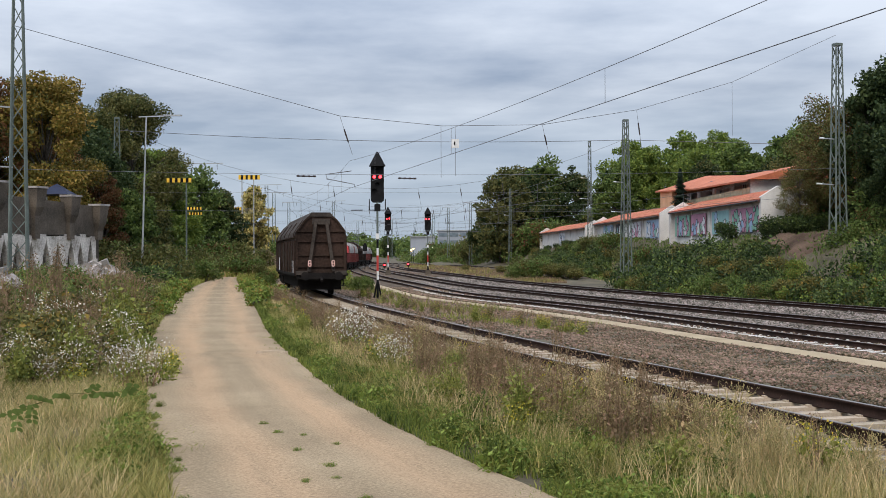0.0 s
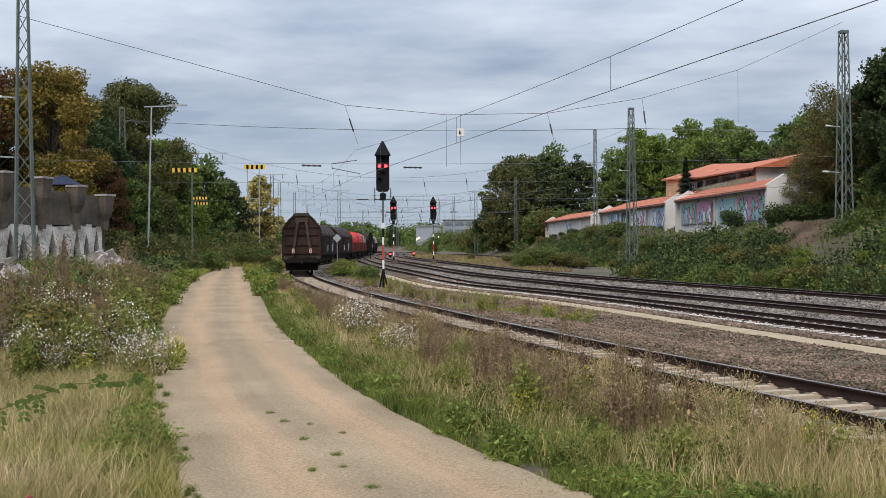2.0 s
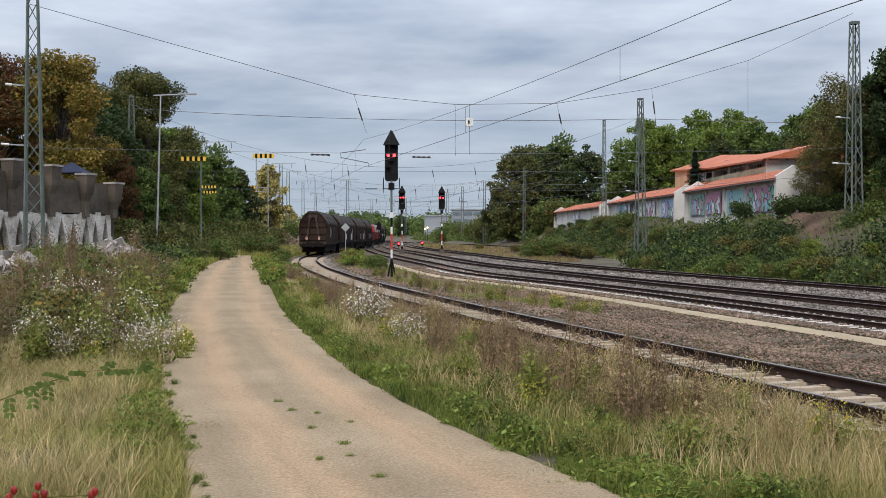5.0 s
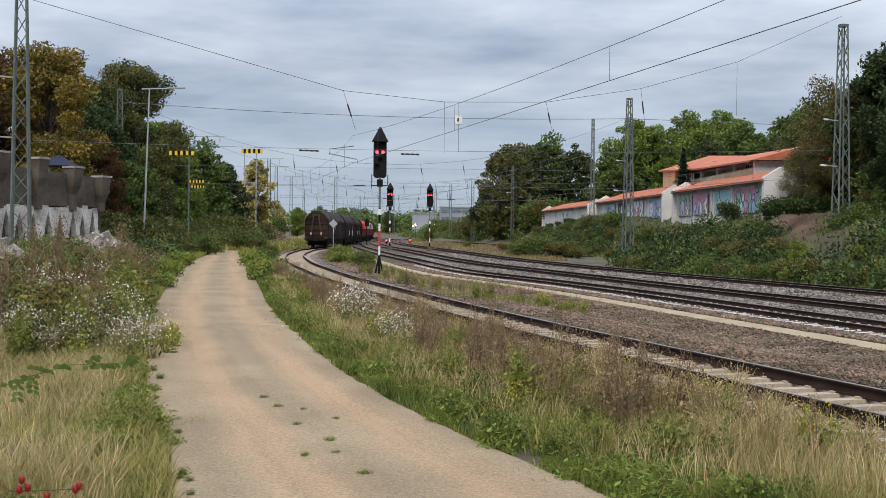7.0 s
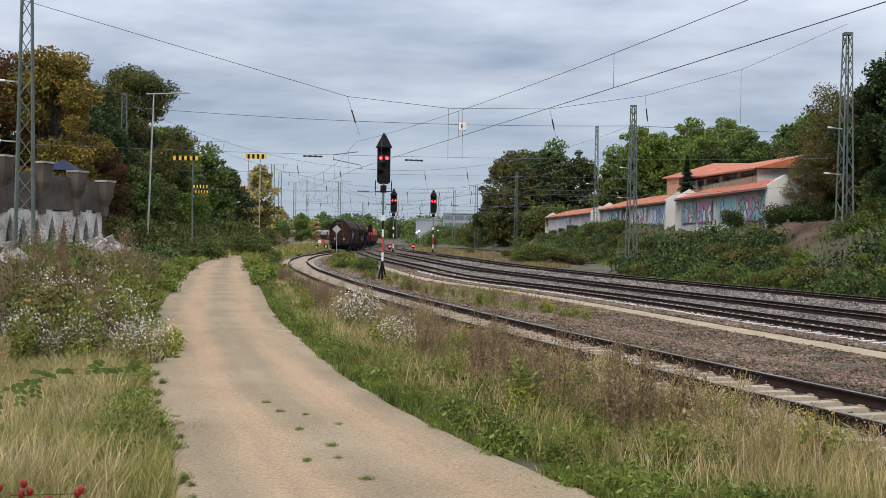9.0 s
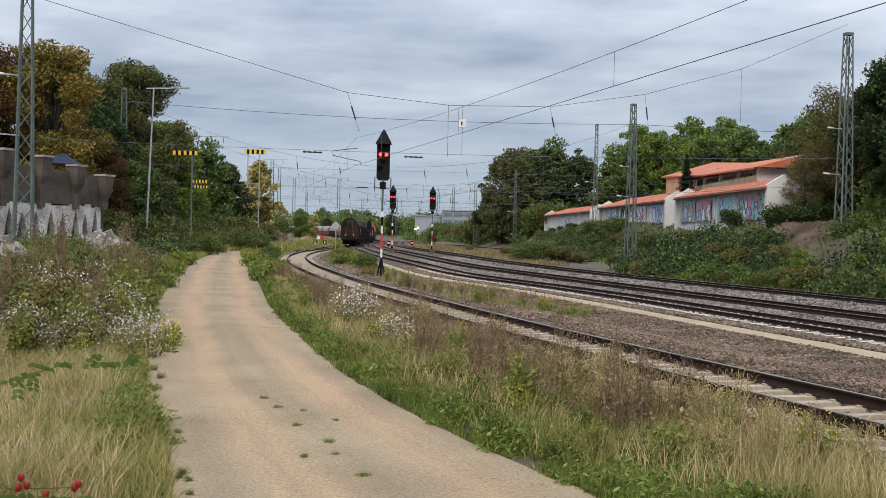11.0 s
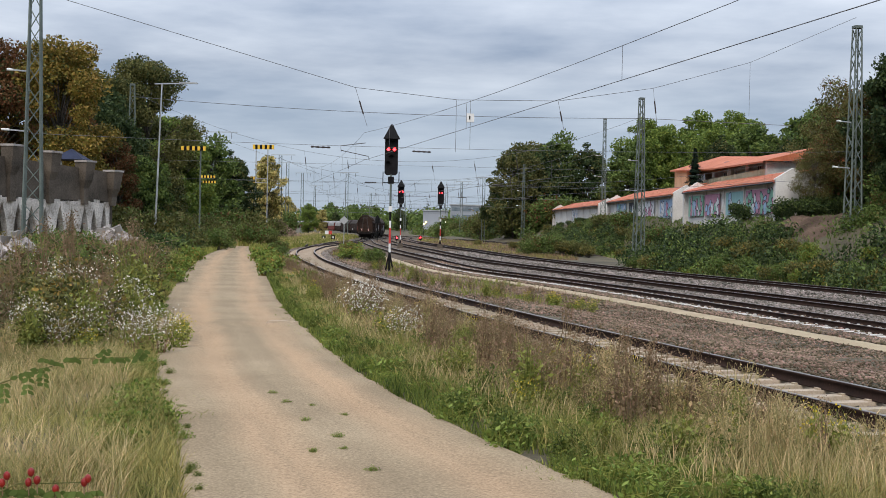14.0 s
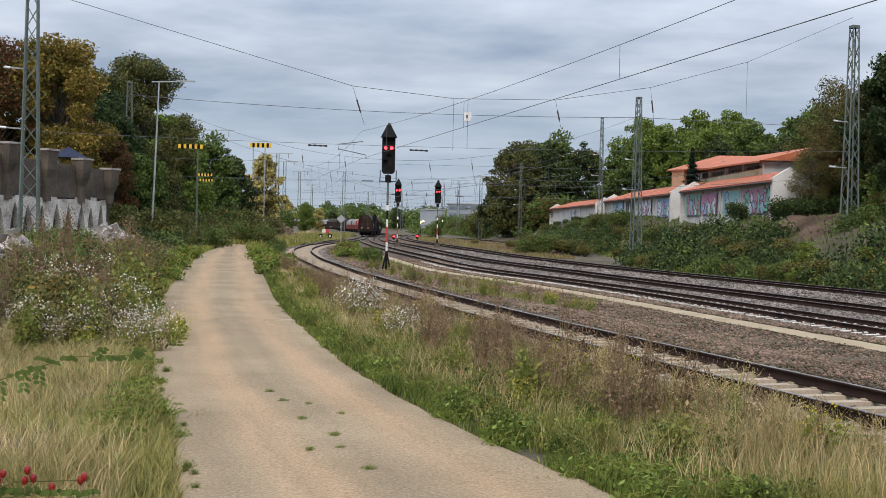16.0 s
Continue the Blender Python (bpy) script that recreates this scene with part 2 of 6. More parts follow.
# ---- mesh tools ----
class MB:
    """Collects vertices and faces of one mesh."""

    def __init__(self):
        self.v, self.f = [], []

    def add(self, verts, faces):
        o = len(self.v)
        self.v.extend(tuple(p) for p in verts)
        self.f.extend(tuple(i + o for i in f) for f in faces)
        return self

    def box(self, c, s, m=None):
        x, y, z = (k / 2 for k in s)
        p = [Vector((i * x, j * y, k * z)) for i in (-1, 1) for j in (-1, 1) for k in (-1, 1)]
        p = [(m @ q if m else q) + Vector(c) for q in p]
        return self.add(p, [(0, 1, 3, 2), (4, 6, 7, 5), (0, 4, 5, 1), (2, 3, 7, 6), (0, 2, 6, 4), (1, 5, 7, 3)])

    def beam(self, a, b, w, h=None, n=4, w2=None):
        """A prism from a to b with n sides, w across; w2 at b."""
        a, b = Vector(a), Vector(b)
        d = b - a
        if d.length < 1e-6:
            return self
        q = d.to_track_quat("Z", "Y")
        h, w2 = h or w, w2 if w2 is not None else w
        k = math.sqrt(2) if n == 4 else 1.0
        ring = []
        for p, s in ((a, 1.0), (b, w2 / w)):
            for i in range(n):
                t = 2 * math.pi * (i + 0.5) / n
                ring.append(p + q @ Vector((math.cos(t) * w / 2 * k * s, math.sin(t) * h / 2 * k * s, 0)))
        f = [(i, (i + 1) % n, n + (i + 1) % n, n + i) for i in range(n)]
        return self.add(ring, f + [tuple(range(n))[::-1], tuple(range(n, 2 * n))])

    def tube(self, pts, w, n=3):
        """One unbroken round bar through the points."""
        pts = [Vector(p) for p in pts]
        ring, f = [], []
        for k, p in enumerate(pts):
            d = (pts[min(k + 1, len(pts) - 1)] - pts[max(k - 1, 0)]).normalized()
            u = d.orthogonal() if abs(d.z) > 0.9 else d.cross(Vector((0, 0, 1)))
            u.normalize(); v = d.cross(u)
            ring += [p + (u * math.cos(6.2832 * i / n) + v * math.sin(6.2832 * i / n)) * w / 2 for i in range(n)]
            if k:
                o = (k - 1) * n
                f += [(o + i, o + (i + 1) % n, o + n + (i + 1) % n, o + n + i) for i in range(n)]
        return self.add(ring, f)

    def prism(self, prof, a, b):
        """Profile of (x, z) pulled along y from a to b."""
        n = len(prof)
        v = [(x, a, z) for x, z in prof] + [(x, b, z) for x, z in prof]
        return self.add(v, [(i, i + n, (i + 1) % n + n, (i + 1) % n) for i in range(n)] + [tuple(range(n)), tuple(range(2 * n - 1, n - 1, -1))])

    def mesh(self, name, material, smooth=False):
        me = bpy.data.meshes.new(name)
        me.from_pydata(self.v, [], self.f)
        me.materials.append(material)
        if smooth:
            me.polygons.foreach_set("use_smooth", [True] * len(me.polygons))
        me.update()
        return me


def fast_mesh(name, v, quads, material, tris=None):
    """A mesh from number arrays: vertices, four-sided faces, three-sided faces."""
    me = bpy.data.meshes.new(name)
    nq, nt = (0 if quads is None else len(quads)), (0 if tris is None else len(tris))
    me.vertices.add(len(v)); me.vertices.foreach_set("co", np.asarray(v, np.float32).ravel())
    idx = np.concatenate([a.ravel() for a in (quads, tris) if a is not None and len(a)]).astype(np.int32)
    me.loops.add(len(idx)); me.loops.foreach_set("vertex_index", idx)
    me.polygons.add(nq + nt)
    start = np.concatenate([np.arange(nq) * 4, nq * 4 + np.arange(nt) * 3]).astype(np.int32)
    me.polygons.foreach_set("loop_start", start)
    me.materials.append(material)
    me.update(calc_edges=True)
    return me


def part(name, mb, material, parent, label="", smooth=False):
    me = mb.mesh(name, M[material] if isinstance(material, str) else material, smooth) if isinstance(mb, MB) else mb
    ob = new(name, me)
    ob.parent = parent
    if label:
        ob["label"] = label
    return ob


def thing(name, label, category, group="", m=None, kind="", mesh=None):
    ob = tagged(new(name, mesh), label, category, group, kind)
    if m is not None:
        ob.matrix_basis = m
    return ob


def spline(pts, n=12):
    """Points (along, across) joined by a smooth curve; returns arrays y, x."""
    P = np.array(pts, float)
    ys = np.linspace(P[0, 0], P[-1, 0], int((P[-1, 0] - P[0, 0]) * 2) + 1)
    d = np.gradient(P[:, 1], P[:, 0])
    i = np.clip(np.searchsorted(P[:, 0], ys, "right") - 1, 0, len(P) - 2)
    h = P[i + 1, 0] - P[i, 0]
    t = (ys - P[i, 0]) / h
    xs = ((2 * t**3 - 3 * t**2 + 1) * P[i, 1] + (t**3 - 2 * t**2 + t) * h * d[i] + (-2 * t**3 + 3 * t**2) * P[i + 1, 1] + (t**3 - t**2) * h * d[i + 1])
    return ys, xs


def smooth01(v):
    v = np.clip(v, 0, 1)
    return v * v * (3 - 2 * v)


# ---- plan of the lines, seen from above: (along y, across x) ----
SIDING = spline([(-30, 19.0), (0, 10.4), (14.8, 6.1), (20, 4.55), (27.8, 2.35), (40, -0.7), (57.5, -4.65), (70, -7.0), (78, -8.45), (91, -10.4), (111, -12.75), (124, -13.6), (134, -14.1), (146, -14.15),
                 (160, -13.85), (180, -13.8), (195, -14.0), (207, -14.3), (225, -15.1), (240, -15.8), (258, -16.1), (278, -16.0), (300, -16.8), (325, -19.3), (350, -23), (400, -32.5), (450, -46), (500, -64), (540, -82), (580, -104), (620, -130), (660, -160), (700, -195)])
LINE_A = spline([(-32, 27.95), (0, 21.11), (39.1, 12.92), (66.5, 6.69), (79.2, 2.68), (105.8, -2.2), (118, -4.4), (135, -6.9), (155, -9.3), (175, -11.2), (200, -13), (230, -15.2)])
LINE_B = spline([(-32, 32.29), (0, 26.58), (48.2, 16.02), (80.2, 8.25), (99.6, 3.11), (114.5, 0.4), (132, -2.2), (157, -5.6), (183, -8.3), (218, -10.9), (250, -12.3), (278, -12.4), (300, -13.1), (325, -15.6), (350, -19.3), (400, -28.8), (450, -42.3), (540, -78)])
LINE_C = spline([(-32, 39.74), (0, 33.04), (61.8, 20.49), (98.3, 9.94), (116.7, 5.6), (127.3, 3.9), (144.7, 1.2), (172.5, -2.4), (216, -6.6), (250, -8.5), (278, -8.7), (300, -9.4), (325, -11.9), (350, -15.6), (400, -25), (450, -38.5), (540, -74)])
LINE_D = spline([(80, 12.5), (95, 13.6), (120, 14.3), (147, 13.6), (175, 12.6), (205, 10.9), (230, 7.6), (261, 2.6), (302, -4.4), (345, -11.6), (400, -21.5), (450, -35), (540, -70)])
BRANCH = spline([(130, -14.5), (142, -15.6), (158, -16.6), (178, -17.0), (205, -18.4), (240, -22.0)])
PATH_L = spline([(-12, 3.0), (0, 0.1), (8.8, -2.0), (10.6, -2.42), (14.9, -3.62), (21.0, -5.1), (28.9, -6.82), (44.6, -9.8), (79, -15.5), (98, -18.0), (115, -19.9), (128, -20.6)])
PATH_R = spline([(-12, 8.6), (0, 4.6), (9.1, 1.34), (11, 0.6), (14.7, -0.6), (22.2, -2.36), (46.3, -6.7), (81.7, -12.9), (98, -15.9), (115, -18.2), (128, -19.1)])


def at_line(line, y):
    return np.interp(y, line[0], line[1])


def main_top(y):
    """Rail height of the main lines, which lie lower than the siding and climb to it."""
    return -0.72 + 0.52 * smooth01((np.asarray(y, float) - 60) / 95)


def bank_foot(y):
    """Where the bank begins, behind the last line."""
    y = np.asarray(y, float)
    return np.maximum(at_line(LINE_C, y) + 3.4, np.where(y > 95, at_line(LINE_D, y) + 2.6, -99.0))


def ground_z(x, y):
    """Height of the earth: level track bed, the higher cart track, the bank beyond the lines."""
    x, y = np.asarray(x, float), np.asarray(y, float)
    yc = np.clip(y, -30, 500)
    off = x - at_line(SIDING, yc)
    z = -0.46 * smooth01((off + 4.2) / 2.4)
    z = z + (main_top(y) + 0.2) * smooth01((off - 2.6) / 5.0)
    c = x - bank_foot(yc)
    fade = 1 - 0.75 * smooth01((y - 170) / 120)
    z = z + (4.2 * smooth01(c / (10.0 - 4.5 * smooth01((y - 100) / 40))) + 2.0 * smooth01((c - 14) / 30)) * fade
    l = at_line(PATH_L, np.clip(y, -12, 130)) - x
    z = z + 0.5 * smooth01((l - 2.0) / 9.0) + 2.0 * smooth01((l - 22) / 30)
    return z


def cells(lo, hi, step, far):
    a = list(np.arange(lo, hi + 0.01, step))
    k = step
    while a[-1] < far:
        k *= 1.5; a.append(a[-1] + k)
    k = step
    while a[0] > -far:
        k *= 1.5; a.insert(0, a[0] - k)
    return np.array(a)


def grid_mesh(name, X, Y, Z, material):
    ny, nx = X.shape
    v = np.stack([X, Y, Z], -1).reshape(-1, 3)
    i = np.arange(ny * nx).reshape(ny, nx)
    q = np.stack([i[:-1, :-1], i[:-1, 1:], i[1:, 1:], i[1:, :-1]], -1).reshape(-1, 4)
    me = fast_mesh(name, v, q, material)
    me.polygons.foreach_set("use_smooth", [True] * len(me.polygons))
    return me


def strip(line_l, line_r, ys, over, material, name, nx=6, wobble=0.0, crown=0.0):
    """A sheet between two lines, laid over the earth."""
    l, r = at_line(line_l, ys), at_line(line_r, ys)
    if wobble:
        l = l + np.array([noise.noise((0.0, y * 0.9, 3.0)) + 0.6 * noise.noise((5.0, y * 2.9, 3.0)) for y in ys]) * wobble
        r = r + np.array([noise.noise((9.0, y * 0.9, 3.0)) + 0.6 * noise.noise((7.0, y * 2.9, 3.0)) for y in ys]) * wobble
    t = np.linspace(0, 1, nx)
    X = l[:, None] * (1 - t) + r[:, None] * t
    Y = np.repeat(ys[:, None], nx, 1)
    Z = over(X, Y) if callable(over) else ground_z(X, Y) + over
    if wobble:
        Z[:, 0] -= 0.05; Z[:, -1] -= 0.05
    me = grid_mesh(name, X, Y, Z, material)
    uv = me.uv_layers.new(name="across")
    U = (X - l[:, None]) / np.maximum((r - l)[:, None], 1e-3)
    lv = np.empty(len(me.loops), np.int32); me.loops.foreach_get("vertex_index", lv)
    uv.data.foreach_set("uv", np.stack([U.ravel()[lv], Y.ravel()[lv]], -1).astype(np.float32).ravel())
    return me


def path_material():
    m = mat("sandy_cart_track", (0.228, 0.170, 0.105), (0.325, 0.248, 0.157), 0.6, 0.95, 0.5, fine=26, spec=0.12)
    nt = m.node_tree
    N, L = nt.nodes.new, nt.links.new
    b = nt.nodes["Principled BSDF"]
    base = b.inputs["Base Color"].links[0].from_socket
    uv, sep = N("ShaderNodeTexCoord"), N("ShaderNodeSeparateXYZ")
    L(uv.outputs["UV"], sep.inputs[0])
    nz = N("ShaderNodeTexNoise"); nz.inputs["Scale"].default_value = 0.35
    L(uv.outputs["Object"], nz.inputs["Vector"])
    off = N("ShaderNodeMath"); off.operation = "MULTIPLY_ADD"; off.inputs[1].default_value = 0.12
    L(nz.outputs[0], off.inputs[0]); L(sep.outputs[0], off.inputs[2])
    # two worn wheel lines, redder and paler than the crown between them
    near = []
    for c in (0.38, 0.80):
        sb = N("ShaderNodeMath"); sb.operation = "SUBTRACT"; sb.inputs[1].default_value = c
        ab = N("ShaderNodeMath"); ab.operation = "ABSOLUTE"
        L(off.outputs[0], sb.inputs[0]); L(sb.outputs[0], ab.inputs[0])
        near.append(ab)
    wv = N("ShaderNodeMath"); wv.operation = "MINIMUM"
    L(near[0].outputs[0], wv.inputs[0]); L(near[1].outputs[0], wv.inputs[1])
    st = N("ShaderNodeTexNoise"); st.inputs["Scale"].default_value = 1.0; st.inputs["Detail"].default_value = 6
    mp = N("ShaderNodeMapping"); mp.inputs["Scale"].default_value = (9.0, 0.16, 1.0)
    L(uv.outputs["UV"], mp.inputs[0]); L(mp.outputs[0], st.inputs["Vector"])
    mr = N("ShaderNodeMapRange"); mr.inputs["From Min"].default_value, mr.inputs["From Max"].default_value = 0.15, 0.03
    L(wv.outputs[0], mr.inputs["Value"])
    mu = N("ShaderNodeMath"); mu.operation = "MULTIPLY"
    L(mr.outputs[0], mu.inputs[0]); L(st.outputs[0], mu.inputs[1])
    mx = N("ShaderNodeMix"); mx.data_type = "RGBA"; mx.inputs["B"].default_value = (0.45, 0.29, 0.17, 1)
    sv = N("ShaderNodeMapRange")
    for k, v in (("From Min", 0.3), ("From Max", 0.7), ("To Min", 0.9), ("To Max", 1.1)):
        sv.inputs[k].default_value = v
    L(st.outputs[0], sv.inputs["Value"])
    hv = N("ShaderNodeHueSaturation"); L(sv.outputs[0], hv.inputs["Value"]); L(base, hv.inputs["Color"])
    base = hv.outputs[0]
    # grit: fine light and dark grains
    gn = N("ShaderNodeTexNoise"); gn.inputs["Scale"].default_value = 38.0; gn.inputs["Detail"].default_value = 9; gn.inputs["Roughness"].default_value = 0.75
    L(uv.outputs["Object"], gn.inputs["Vector"])
    gm = N("ShaderNodeMapRange")
    for k, v in (("From Min", 0.36), ("From Max", 0.64), ("To Min", 0.66), ("To Max", 1.3)):
        gm.inputs[k].default_value = v
    L(gn.outputs[0], gm.inputs["Value"])
    mk = N("ShaderNodeMath"); mk.operation = "MULTIPLY"; mk.inputs[1].default_value = 0.95; mk.use_clamp = True
    L(mu.outputs[0], mk.inputs[0])
    L(mk.outputs[0], mx.inputs[0]); L(base, mx.inputs["A"]); hg = N("ShaderNodeHueSaturation")
    L(gm.outputs[0], hg.inputs["Value"]); L(mx.outputs["Result"], hg.inputs["Color"]); L(hg.outputs[0], b.inputs["Base Color"])
    return m


# ---- ground ----
def path_height(X, Y):
    """Two shallow wheel ruts, a low crown, and a worn sill across the track."""
    l, r = at_line(PATH_L, Y), at_line(PATH_R, Y)
    u = (X - l) / np.maximum(r - l, 0.1)
    rut = np.exp(-((u - 0.33) / 0.07) ** 2) + np.exp(-((u - 0.74) / 0.07) ** 2)
    sill = np.exp(-((Y - 23.8 + 0.4 * (u - 0.5)) / 0.22) ** 2)
    edge = np.clip(np.minimum(u, 1 - u) / 0.12, 0, 1)
    return ground_z(X, Y) + 0.008 + edge * (0.022 - 0.03 * rut + 0.045 * sill)


def build_ground():
    xs, ys = cells(-40, 50, 0.7, 2600), cells(-6, 130, 0.7, 3200)
    X, Y = np.meshgrid(xs, ys)
    Z = ground_z(X, Y)
    rough = np.array([noise.fractal((x * 0.5, y * 0.5, 0), 1.0, 2.0, 3) if abs(x) < 60 and -10 < y < 160 else 0 for x, y in zip(X.ravel(), Y.ravel())]).reshape(X.shape)
    pl, pr = at_line(PATH_L, np.clip(Y, -12, 135)), at_line(PATH_R, np.clip(Y, -12, 135))
    on = np.clip(np.minimum(X - pl, pr - X) + 0.3, -1, 0) * -1
    Z = Z + rough * 0.06 * on - 0.02
    tagged(new("ground", grid_mesh("ground", X, Y, Z, M["soil"])), "rough earth with litter and sparse weeds", "ground", kind="structure")
    ys = np.arange(-12, 135, 0.33)
    tagged(new("path", strip(PATH_L, PATH_R, ys, path_height, path_material(), "path", 22, 0.11)),
           "sandy unpaved cart track with worn wheel lines", "path", kind="structure")


def offset(line, d):
    y, x = line
    s = np.gradient(x, y)
    k = np.sqrt(1 + s * s)
    return y, x + d * k


def bed(name, line, half, top, ys, label, material="bedrock"):
    """Ballast bed with sloping shoulders along a line."""
    off = np.array([-half - 0.5, -half, -half * 0.55, -0.72, 0, 0.72, half * 0.55, half, half + 0.5])
    zz = np.array([-0.24, -0.02, 0, 0, 0, 0, 0, -0.02, -0.24])
    c = at_line(line, ys)
    k = np.sqrt(1 + np.gradient(c, ys) ** 2)
    X = c[:, None] + off[None] * k[:, None]
    Y = np.repeat(ys[:, None], len(off), 1)
    tagged(new(name, grid_mesh(name, X, Y, np.broadcast_to(top(ys) if callable(top) else top, ys.shape)[:, None] + zz[None], M[material])), label, "ballast bed", kind="structure")


RAIL_TOP = -0.2
PROFILE = [(-0.07, -0.172), (-0.07, -0.155), (-0.014, -0.135), (-0.014, -0.045), (-0.036, -0.035), (-0.036, -0.004), (0.036, -0.004), (0.036, -0.035), (0.014, -0.045), (0.014, -0.135), (0.07, -0.155), (0.07, -0.172)]


def sweep(line, d, prof, ys, top):
    c = at_line(line, ys)
    s = np.gradient(c, ys)
    k = np.sqrt(1 + s * s)
    nx_, ny_ = 1 / k, -s / k
    P = np.array(prof)
    X = (c + d * nx_)[:, None] + P[None, :, 0] * nx_[:, None]
    Y = (ys + d * ny_)[:, None] + P[None, :, 0] * ny_[:, None]
    Z = np.broadcast_to(top(ys) if callable(top) else top, ys.shape)[:, None] + P[None, :, 1]
    n, m = X.shape
    v = np.stack([X, Y, Z], -1).reshape(-1, 3)
    i = np.arange(n * m).reshape(n, m)
    j = np.roll(i, -1, 1)
    q = np.stack([i[:-1], j[:-1], j[1:], i[1:]], -1).reshape(-1, 4)
    return v, q


def sleeper_mesh(material):
    mb = MB()
    prof = [(-0.13, -0.2), (0.13, -0.2), (0.11, 0.0), (-0.11, 0.0)]
    mb.add([(x, p, z) for x in (-1.3, 1.3) for p, z in prof], [(0, 1, 2, 3), (7, 6, 5, 4), (0, 4, 5, 1), (1, 5, 6, 2), (2, 6, 7, 3), (3, 7, 4, 0)])
    for s in (-0.75, 0.75):
        for d in (-0.11, 0.11):
            mb.box((s + d, 0, 0.012), (0.06, 0.10, 0.03))
    return mb.mesh("sleeper", M[material])


def build_track(name, line, y0, y1, label, sleepers=None, top=RAIL_TOP, material="sleeper"):
    ys = np.concatenate([np.arange(y0, min(y1, 200), 1.0), np.arange(max(y0, 200), y1, 3.0)])
    tr = thing(name, label, "railway track", "railway tracks", kind="structure")
    for side in (-0.75, 0.75):
        v, q = sweep(line, side, PROFILE, ys, top)
        r = part("rail", fast_mesh("rail", v, q, M["rail"]), "rail", tr, "rust-brown steel rail")
        v, q = sweep(line, side, [(-0.036, -0.006), (-0.03, 0.002), (0.03, 0.002), (0.036, -0.006)], ys, top)
        part("running_surface", fast_mesh("running_surface", v, q, M["railtop"]), "railtop", r, "worn grey top of the rail")
    if sleepers:
        a, b, far = sleepers
        me = sleeper_mesh(material)
        y = a
        rest = MB()
        while y < far:
            x = float(at_line(line, y)); s = float(at_line(line, y + 0.5) - at_line(line, y - 0.5))
            m = pose(x, y, float(top(y) if callable(top) else top) - 0.175, 0, 0, -math.degrees(math.atan(s)))
            if y < b:
                ob = part("sleeper", me, None, tr); ob.matrix_basis = m
            else:
                rest.add([m @ v.co for v in me.vertices], [tuple(p.vertices) for p in me.polygons])
            y += 0.62 / math.sqrt(1 + s * s)
        if rest.v:
            tagged(part("far_sleepers", rest, "sleeper", tr), kind="stuff")
    return tr


# ---- vegetation tools ----
def leaf_cloud(rng, centres, radii, count, size, flat=0.75):
    """Leaf quads on the shells of many lumps; arrays of vertices and faces."""
    centres, radii = np.asarray(centres, float), np.asarray(radii, float)
    w = radii**2 / np.sum(radii**2)
    k = rng.choice(len(radii), count, p=w)
    d = rng.normal(size=(count, 3)); d /= np.linalg.norm(d, axis=1)[:, None]
    r = radii[k] * (0.3 + 0.85 * rng.random(count) ** 0.7 + 0.25 * rng.random(count) ** 6)
    c = centres[k] + d * r[:, None] * np.array([1, 1, flat])
    a = rng.normal(size=(count, 3)) * 0.8 + d * 0.3
    a /= np.linalg.norm(a, axis=1)[:, None]
    b = np.cross(a, rng.normal(size=(count, 3))); b /= np.linalg.norm(b, axis=1)[:, None]
    s = size * (0.6 + 0.8 * rng.random(count))[:, None]
    a, b = a * s, b * s * 0.6
    v = np.stack([c - a, c + b * 0.9 - a * 0.1, c + a, c - b], 1).reshape(-1, 3)
    return v, np.arange(count * 4).reshape(-1, 4)


def foliage_mesh(name, rng, cs, rs, count, size, flat, leaf, mix):
    """Leaves of two tints in one mesh; a fifth of them, in every second lump, take the second tint."""
    n2 = count // 5 if mix else 0
    v, q = leaf_cloud(rng, cs, rs, count, size, flat)
    if n2:
        v2, q2 = leaf_cloud(rng, cs[::2], [r * 1.05 for r in rs[::2]], n2, size, flat)
        v, q = np.concatenate([v, v2]), np.concatenate([q, q2 + len(v)])
    me = fast_mesh(name, v, q, M[leaf])
    if n2:
        me.materials.append(M[mix])
        me.polygons.foreach_set("material_index", np.concatenate([np.zeros(count, np.int32), np.ones(n2, np.int32)]))
    return me


